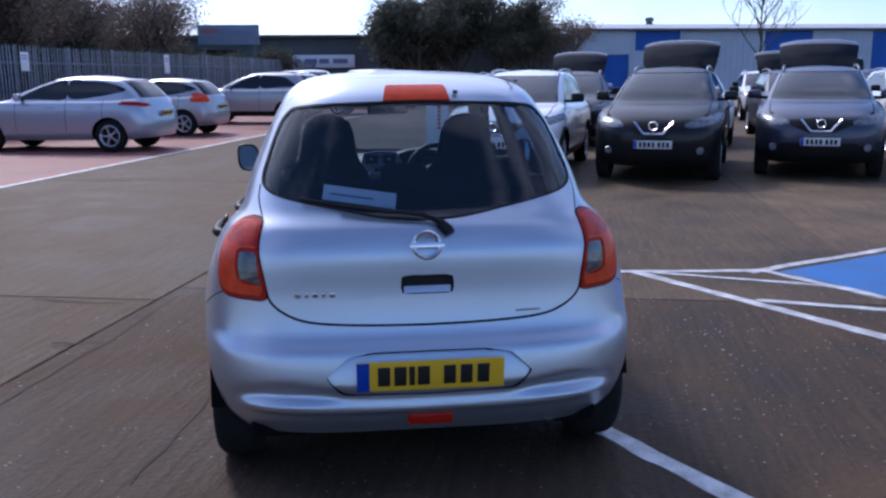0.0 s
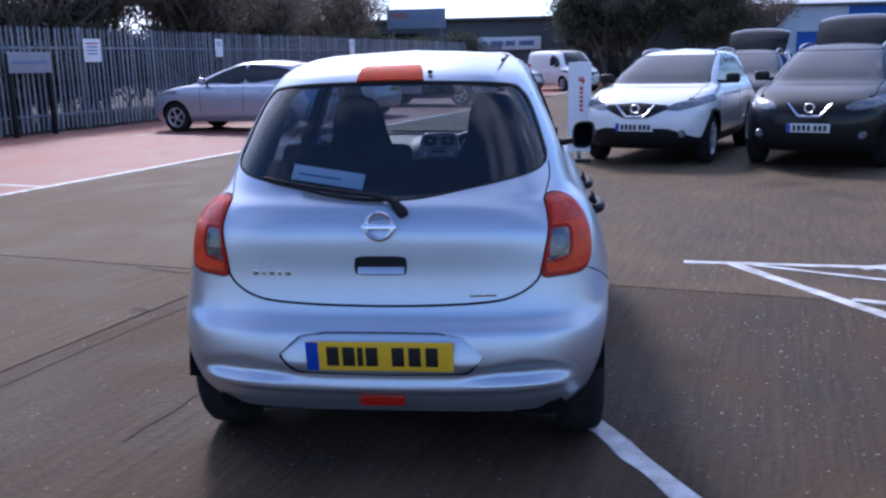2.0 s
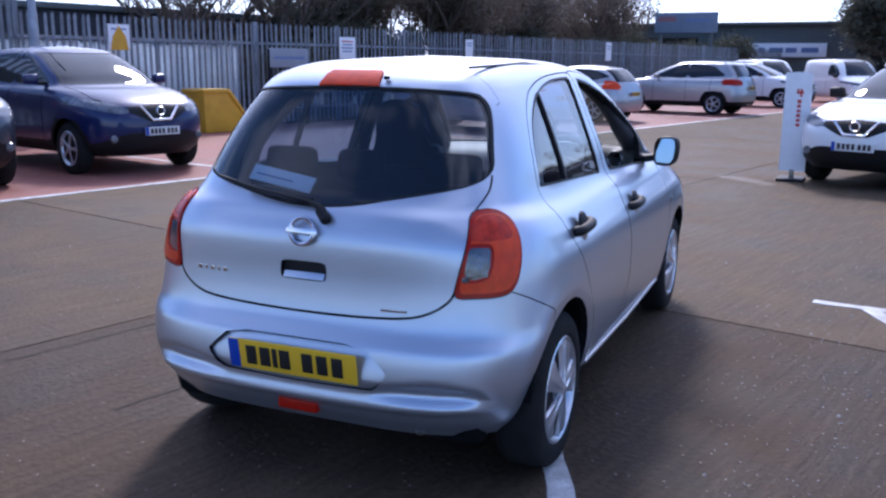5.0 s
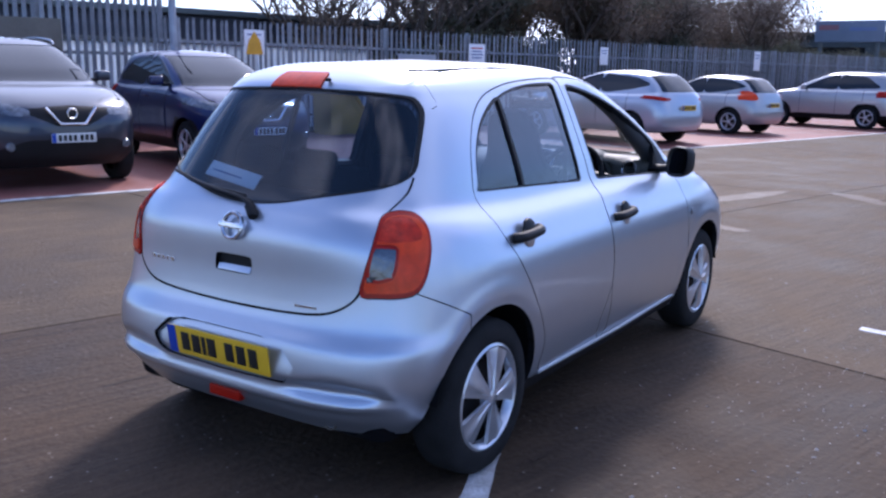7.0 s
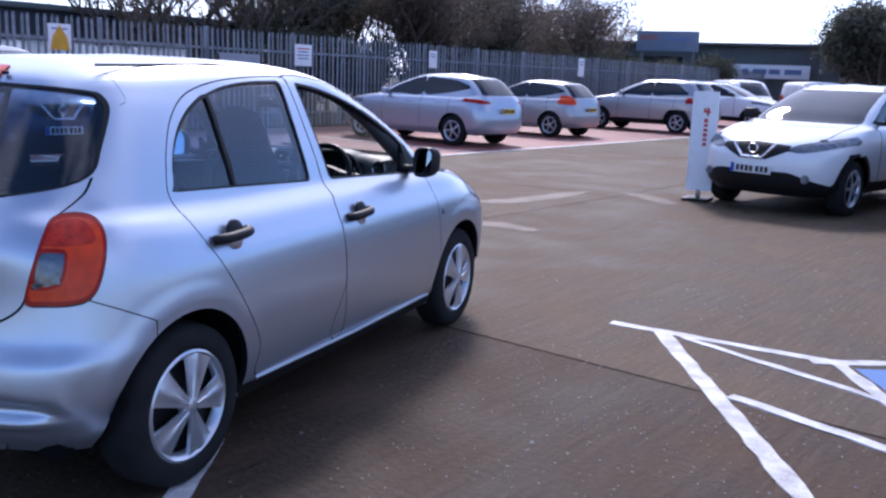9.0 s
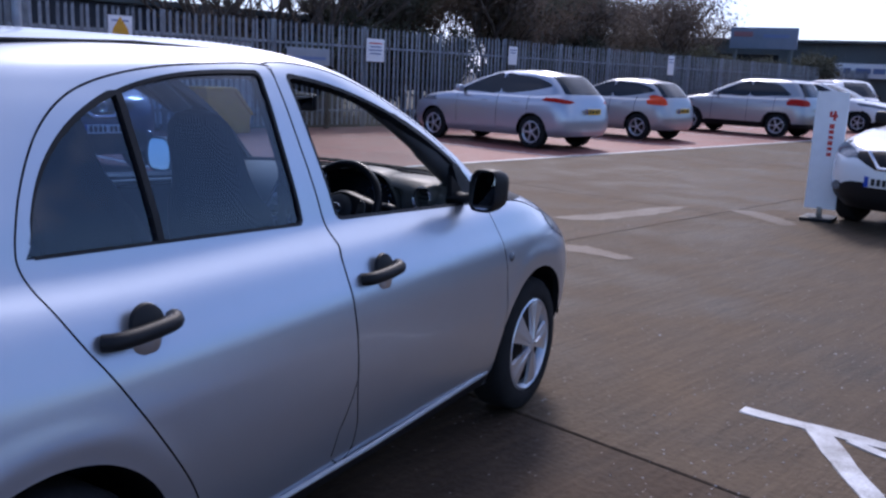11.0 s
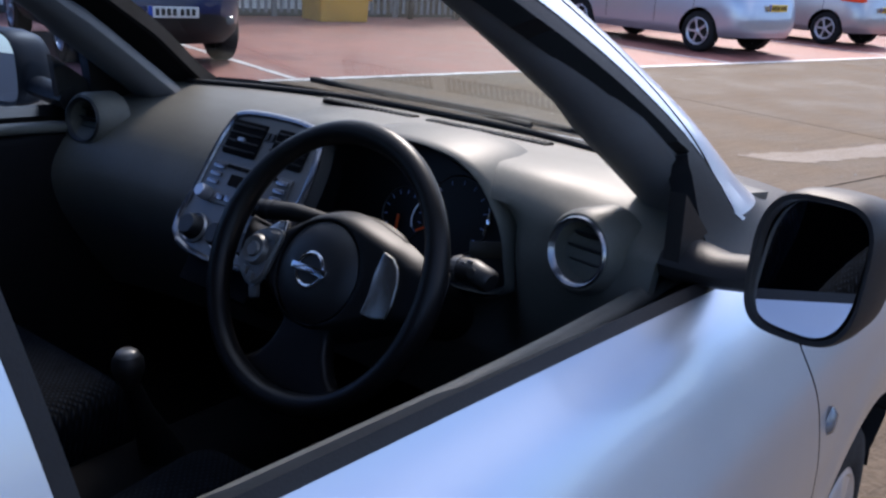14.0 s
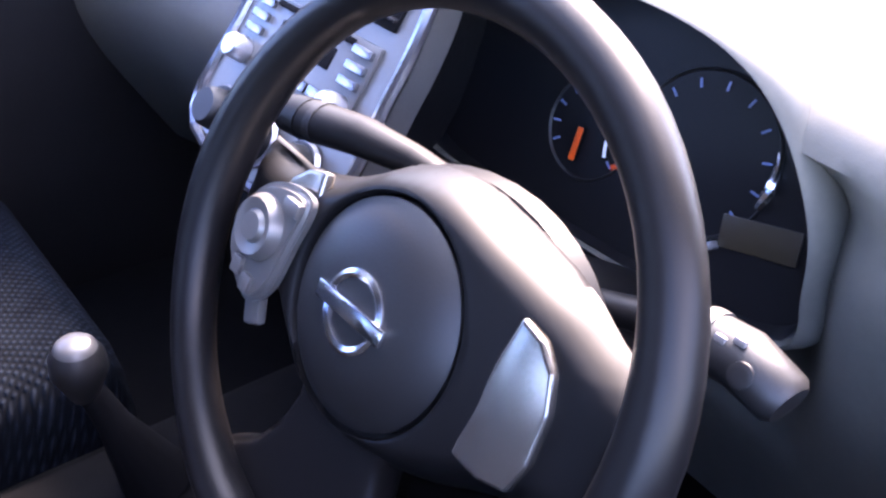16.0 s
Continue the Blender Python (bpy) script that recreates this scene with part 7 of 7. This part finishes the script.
for cx, cz, w, h in ((0.0, 0.0, 0.085, 0.030), (0.012, 0.0, 0.026, 0.105), (-0.030, 0.022, 0.026, 0.050)):
    add_box(em, (cx + 0.03, -0.0195, 1.17 + cz), (w, 0.003, h), 0.0)
part("emblem", em, M["red_ink"], fs, "plain red emblem")
for k, h in enumerate((0.050, 0.040, 0.036, 0.046, 0.036, 0.040)):
    part("print_bar", box_bm((0.025, -0.0195, 1.055 - 0.062 * k), (0.050, 0.003, h), 0), M["red_ink"], fs)


# loose chips of stone on the concrete
rng = random.Random(77)
vs, fs = [], []
for k in range(2100):
    if k < 1500:
        x, y = rng.uniform(0.6, 6.5), rng.uniform(-3.2, 7.5)
    else:
        x, y = rng.uniform(-4.5, 0.6), rng.uniform(-3.2, 9.0)
    if k % 3 == 0:
        x, y = 1.3 + abs(rng.gauss(0, 1.5)), rng.gauss(1.6, 1.6)
    if x < 1.2 and y < 0.4 and k % 6:
        continue
    r, turn = rng.uniform(0.003, 0.008) * (1.7 if k % 17 == 0 else 1.0), rng.uniform(0, 6.28)
    i = len(vs)
    for j in range(5):
        a = turn + 1.2566 * j
        q = r * rng.uniform(0.6, 1.2)
        vs.append((x + q * math.cos(a), y + q * math.sin(a), 0.0))
    vs.append((x + rng.uniform(-0.3, 0.3) * r, y + rng.uniform(-0.3, 0.3) * r, r * rng.uniform(0.5, 0.9)))
    fs += [(i + j, i + (j + 1) % 5, i + 5) for j in range(5)]
chips = bpy.data.meshes.new("stone_chips")
chips.from_pydata(vs, [], fs)
chips.materials.append(material("pale_stone_chip", (0.36, 0.33, 0.30), 0.8, vary=0.6, scale=1.5))
tagged(new("stone_chips", chips), "small pale stone chips scattered over the concrete", "gravel", kind="stuff")


# ---- far buildings, signs and trees ----
def shed(name, label, x0, x1, y0, depth, eaves, ridge, wall, roof, openings=(), rib=0.5):
    """A long shed that faces -y, with ribbed cladding, a pitched roof and doors."""
    b = thing(name, Matrix.Translation(((x0 + x1) / 2, y0, 0)), label, "building")
    w = x1 - x0
    holes = sorted((cx - (x0 + x1) / 2, ww, zz, hh, mt, nm) for cx, ww, zz, hh, mt, nm in openings)
    at = -w / 2
    for cx, ww, zz, hh, mt, nm in holes:
        if cx - ww / 2 > at:
            part("wall", box_bm(((at + cx - ww / 2) / 2, 0.15, eaves / 2), (cx - ww / 2 - at, 0.3, eaves), 0), wall, b)
        if zz > 0:
            part("wall", box_bm((cx, 0.15, zz / 2), (ww, 0.3, zz), 0), wall, b)
        part("wall", box_bm((cx, 0.15, (zz + hh + eaves) / 2), (ww, 0.3, eaves - zz - hh), 0), wall, b)
        d = part(nm, box_bm((cx, 0.20, zz + hh / 2), (ww, 0.12, hh), 0), mt, b)
        for k in range(int(hh / 0.4)):
            part("door_rib", box_bm((cx, 0.13, zz + 0.2 + 0.4 * k), (ww - 0.1, 0.03, 0.05), 0), mt, d)
        at = cx + ww / 2
    part("wall", box_bm(((at + w / 2) / 2, 0.15, eaves / 2), (w / 2 - at, 0.3, eaves), 0), wall, b)
    for s in (1, -1):
        part("end_wall", box_bm((s * (w / 2 - 0.15), depth / 2 + 0.15, eaves / 2), (0.3, depth, eaves), 0), wall, b)
    slope = bmesh.new()
    prism(slope, [(-0.4, eaves - 0.05), (depth / 2, ridge), (depth + 0.4, eaves - 0.05), (depth + 0.4, eaves + 0.1), (depth / 2, ridge + 0.15), (-0.4, eaves + 0.1)], w + 0.6, Matrix(((0, 0, 1, -w / 2 - 0.3), (1, 0, 0, 0), (0, 1, 0, 0), (0, 0, 0, 1))))
    part("roof", slope, roof, b)
    ribs = bmesh.new()
    for k in range(int(w / rib)):
        cx = -w / 2 + (k + 0.5) * rib
        if any(abs(cx - h[0]) < h[1] / 2 + 0.05 for h in holes):
            continue
        add_box(ribs, (-w / 2 + (k + 0.5) * rib, -0.02, eaves / 2), (0.06, 0.05, eaves - 0.1), 0)
    tagged(part("cladding_ribs", ribs, wall, b), kind="stuff")
    part("gutter", box_bm((0, -0.42, eaves), (w + 0.4, 0.14, 0.14), 0.03), M["grey_clad"], b)
    return b


shed("white_warehouse", "long white warehouse with blue doors and a pale roof", 18.6, 66.0, 68.0, 24, 5.05, 6.0, M["white_clad"], M["roof_clad"],
     [(26.0, 3.8, 3.40, 1.55, M["blue_paint"], "sign_panel"), (37.3, 4.2, 0.4, 4.55, M["blue_paint"], "roller_door"), (47.0, 4.6, 0.4, 4.5, M["blue_paint"], "roller_door"), (22.0, 3.2, 0.2, 2.9, M["blue_paint"], "roller_door"), (56.0, 4.6, 0.4, 4.5, M["blue_paint"], "roller_door")])
vent = thing("roof_vent", Matrix.Translation((29.5, 80, 5.9)), "small dark cowl on the warehouse roof", "vent")
part("cowl", lathe(bmesh.new(), [(0.0, 0.9), (0.35, 0.85), (0.45, 0.6), (0.3, 0.5), (0.3, -0.1)], Matrix(), 16), M["grey_clad"], vent)
shed("dark_workshop", "long weathered grey-green workshop behind the parked cars", -24.0, 15.0, 53.0, 16, 3.95, 4.25, M["grey_clad"], M["grey_clad"],
     [(-8.0, 3.6, 0.2, 3.0, M["pane_dark"], "roller_door"), (4.5, 4.0, 0.2, 3.2, M["pane_dark"], "roller_door")])
bn = thing("banner_sign", Matrix.Translation((-1.47, 52.6, 2.46)), "long white fascia sign with dark print on the workshop", "sign")
part("board", box_bm((0, 0.1, 0), (4.87, 0.2, 0.78), 0.02), M["card"], bn)
for k, (cx, ww) in enumerate(((-1.85, 0.7), (-1.05, 0.35), (-0.25, 0.75), (0.55, 0.6), (1.55, 0.9))):
    part("print_bar", box_bm((cx, -0.015, 0.0), (ww, 0.02, 0.28), 0), M["blue_grey_ink"], bn)
hd = thing("roadside_hoarding", Matrix.Translation((-5.75, 45, 0)), "blue-grey hoarding with red print on tall posts", "sign")
part("board", box_bm((0, 0.1, 3.72), (3.15, 0.2, 1.02), 0.02), material("faded_blue_grey_board", (0.20, 0.245, 0.32), 0.6, vary=0.2, scale=1.5), hd)
part("print_bar", box_bm((-0.95, -0.015, 3.90), (0.9, 0.02, 0.24), 0), material("faded_red_print", (0.33, 0.16, 0.17), 0.7, vary=0.2), hd)
part("print_bar", box_bm((0.6, -0.015, 3.82), (1.2, 0.02, 0.15), 0), M["blue_grey_ink"], hd)
for s in (1, -1):
    part("post", box_bm((s * 1.3, 0.16, 1.75), (0.16, 0.16, 3.5), 0.02), M["grey_clad"], hd)


def limb(bm, p, d, length, r, rng, depth, tips):
    pts, q, dd = [p.copy()], p.copy(), d.copy()
    for k in range(4):
        dd = (dd + Vector((rng.uniform(-1, 1), rng.uniform(-1, 1), rng.uniform(-0.3, 0.6))) * 0.16).normalized()
        q = q + dd * length / 4
        pts.append(q.copy())
    sweep(bm, pts, [r * (1 - 0.15 * k) for k in range(5)], 6 if depth < 2 else 4, False)
    if depth >= 3:
        tips.append(q)
        tips.append(pts[2])
        return
    for k in range(3 + (depth == 1)):
        a = rng.uniform(0, 2 * math.pi)
        side = Vector((math.cos(a), math.sin(a), rng.uniform(0.1, 0.9)))
        start = pts[rng.choice((2, 3, 4))]
        limb(bm, start, (dd * 0.6 + side * 0.8).normalized(), length * rng.uniform(0.55, 0.75), r * 0.55, rng, depth + 1, tips)
    if depth:
        tips.append(q)


def leaf_cloud(tips, rng, spread, count, size):
    """Many small leaf clumps round the twig ends as one mesh."""
    vs, fs = [], []
    for t in tips:
        for _ in range(count):
            c = t + Vector((rng.gauss(0, spread), rng.gauss(0, spread), rng.gauss(0, spread * 0.7)))
            u = Vector((rng.uniform(-1, 1), rng.uniform(-1, 1), rng.uniform(-1, 1))).normalized()
            v = u.orthogonal().normalized()
            s = size * rng.uniform(0.5, 1.3)
            w = u.cross(v)
            i = len(vs)
            vs += [c - u * s, c + v * s * 0.55 + w * s * 0.2, c + u * s, c - v * s * 0.55 - w * s * 0.15]
            fs += [(i, i + 1, i + 2), (i, i + 2, i + 3)]
    bm = bmesh.new()
    ms = bpy.data.meshes.new("leaves")
    ms.from_pydata([tuple(v) for v in vs], [], fs)
    bm.from_mesh(ms)
    bpy.data.meshes.remove(ms)
    return bm


def make_tree(seed, height, leaves, spread, size, mat):
    rng = random.Random(seed)
    bm, tips = bmesh.new(), []
    if not leaves:
        # a bare tree: one straight stem and many thin rising boughs
        stem = [Vector((0.10 * math.sin(2.0 * k), 0.08 * math.cos(1.7 * k), height * 0.105 * k - 0.1)) for k in range(10)]
        sweep(bm, stem, [height * 0.014 * (1 - 0.085 * k) for k in range(10)], 7, False)
        for k in range(15):
            a, j = 2.4 * k, 3 + (k * 6) // 15
            out = 0.75 - 0.03 * k
            limb(bm, stem[j], Vector((math.cos(a) * out, math.sin(a) * out, 1.0)).normalized(), height * (0.36 - 0.012 * k), height * 0.0052, rng, 1, tips)
        return bm, None, mat
    limb(bm, Vector((0, 0, -0.1)), Vector((rng.uniform(-0.1, 0.1), rng.uniform(-0.1, 0.1), 1)), height * 0.42, height * 0.020, rng, 0, tips)
    for k in range(3):
        a = 2.1 * k + rng.uniform(0, 1)
        limb(bm, Vector((0, 0, height * (0.10 + 0.07 * k))), Vector((math.cos(a) * 0.6, math.sin(a) * 0.6, 0.8)), height * 0.34, height * 0.010, rng, 1, tips)
    return bm, leaf_cloud(tips, rng, spread, leaves, size) if leaves else None, mat


def place_trees(kind, label, variants, spots, group):
    built = []
    for seed, height, leaves, spread, size, mat in variants:
        trunk, crown, mt = make_tree(seed, height, leaves, spread, size, mat)
        ob = thing(kind, Matrix(), label, "tree", group)
        part("trunk", trunk, M["bark"], ob, "", 60)
        if crown:
            part("crown", crown, M[mt], ob, "", None)
        built.append([ob, False])
    for k, (x, y, s, turn) in enumerate(spots):
        b = built[k % len(built)]
        m = Matrix.Translation((x, y, 0)) @ Matrix.Rotation(turn, 4, "Z") @ Matrix.Scale(s, 4)
        if not b[1]:
            b[0].matrix_world, b[1] = m, True
        else:
            c = copy_thing(b[0], Matrix.Translation((x, y, 0)) @ Matrix.Rotation(turn, 4, "Z"))
            c.scale = (s, s, s)


rng = random.Random(11)
spots = []
for k in range(15):
    v = yard(-17.0 - rng.uniform(0, 5.0), 18.6 + 1.10 * k + rng.uniform(-0.6, 0.6))
    spots.append((v.x, v.y, rng.uniform(0.85, 1.15), rng.uniform(0, 6.28)))
place_trees("autumn_tree", "autumn tree with thin brown leaves behind the fence", [(3, 6.8, 100, 0.32, 0.052, "autumn"), (8, 7.2, 120, 0.32, 0.052, "foliage"), (21, 6.6, 75, 0.35, 0.050, "autumn"), (23, 6.4, 105, 0.34, 0.052, "autumn")], spots, "trees behind the fence")
spots = []
for k, b in enumerate((11.2, 12.6, 14.0, 14.8, 16.4)):
    v = yard(-17.2 - 0.7 * (k % 3), b)
    spots.append((v.x, v.y, 0.95 + 0.06 * k, 1.3 * k))
place_trees("thin_tree", "thin half-bare tree behind the fence", [(61, 6.2, 3, 0.30, 0.045, "autumn"), (64, 6.0, 5, 0.30, 0.045, "autumn")], spots, "thin trees")
low = thing("flat_roofed_store", yard_pose(-20.0, 6.0), "long dark flat-roofed store behind the fence", "building")
part("wall", box_bm((-3.0, 0, 1.42), (6.0, 24, 2.84), 0.02), M["store_wall"], low)
part("roof_edge", box_bm((-2.95, 0, 2.92), (6.3, 24.3, 0.16), 0.03), M["grey_clad"], low)
spots = []
for k in range(15):
    v = yard(-16.6 - rng.uniform(0, 1.2), 17.0 + 1.9 * k + rng.uniform(-0.8, 0.8))
    spots.append((v.x, v.y, rng.uniform(0.8, 1.1), rng.uniform(0, 6.28)))
for k in range(6):
    v = yard(-16.0 - 0.35 * (k % 2), 12.3 + 0.85 * k)
    spots.append((v.x, v.y, 0.60 + 0.05 * (k % 3), 0.9 * k))
for k in range(9):
    spots.append((-12.2 + 1.05 * k, 46.5 + 0.5 * (k % 2), 0.92 + 0.05 * (k % 3), 1.1 * k))
place_trees("hedge_bush", "dark hedge bush behind the fence", [(14, 3.2, 110, 0.22, 0.06, "foliage"), (17, 3.6, 100, 0.24, 0.06, "foliage")], spots, "hedge bushes")
place_trees("evergreen_tree", "broad dark evergreen tree by the far building", [(31, 7.0, 190, 0.36, 0.085, "foliage"), (33, 6.6, 190, 0.36, 0.085, "foliage")],
            [(4.4, 46, 1.0, 0.3), (6.8, 47, 1.08, 1.8), (8.9, 46.5, 0.95, 4.0), (5.6, 48.5, 1.1, 2.6)], "evergreens")
place_trees("far_tree", "half-bare autumn tree beside the warehouse", [(41, 7.0, 40, 0.35, 0.07, "autumn")], [(11.6, 50, 1.0, 0.5), (13.4, 49.5, 0.8, 2.5), (-9.2, 48.0, 0.8, 1.2), (-12.0, 47.0, 0.9, 3.2), (-14.5, 49.0, 0.95, 0.4)], "far trees")
place_trees("bare_tree", "bare leafless tree in front of the warehouse", [(52, 8.2, 0, 0, 0, "bark")], [(24.5, 47.0, 1.0, 0.0)], "bare trees")
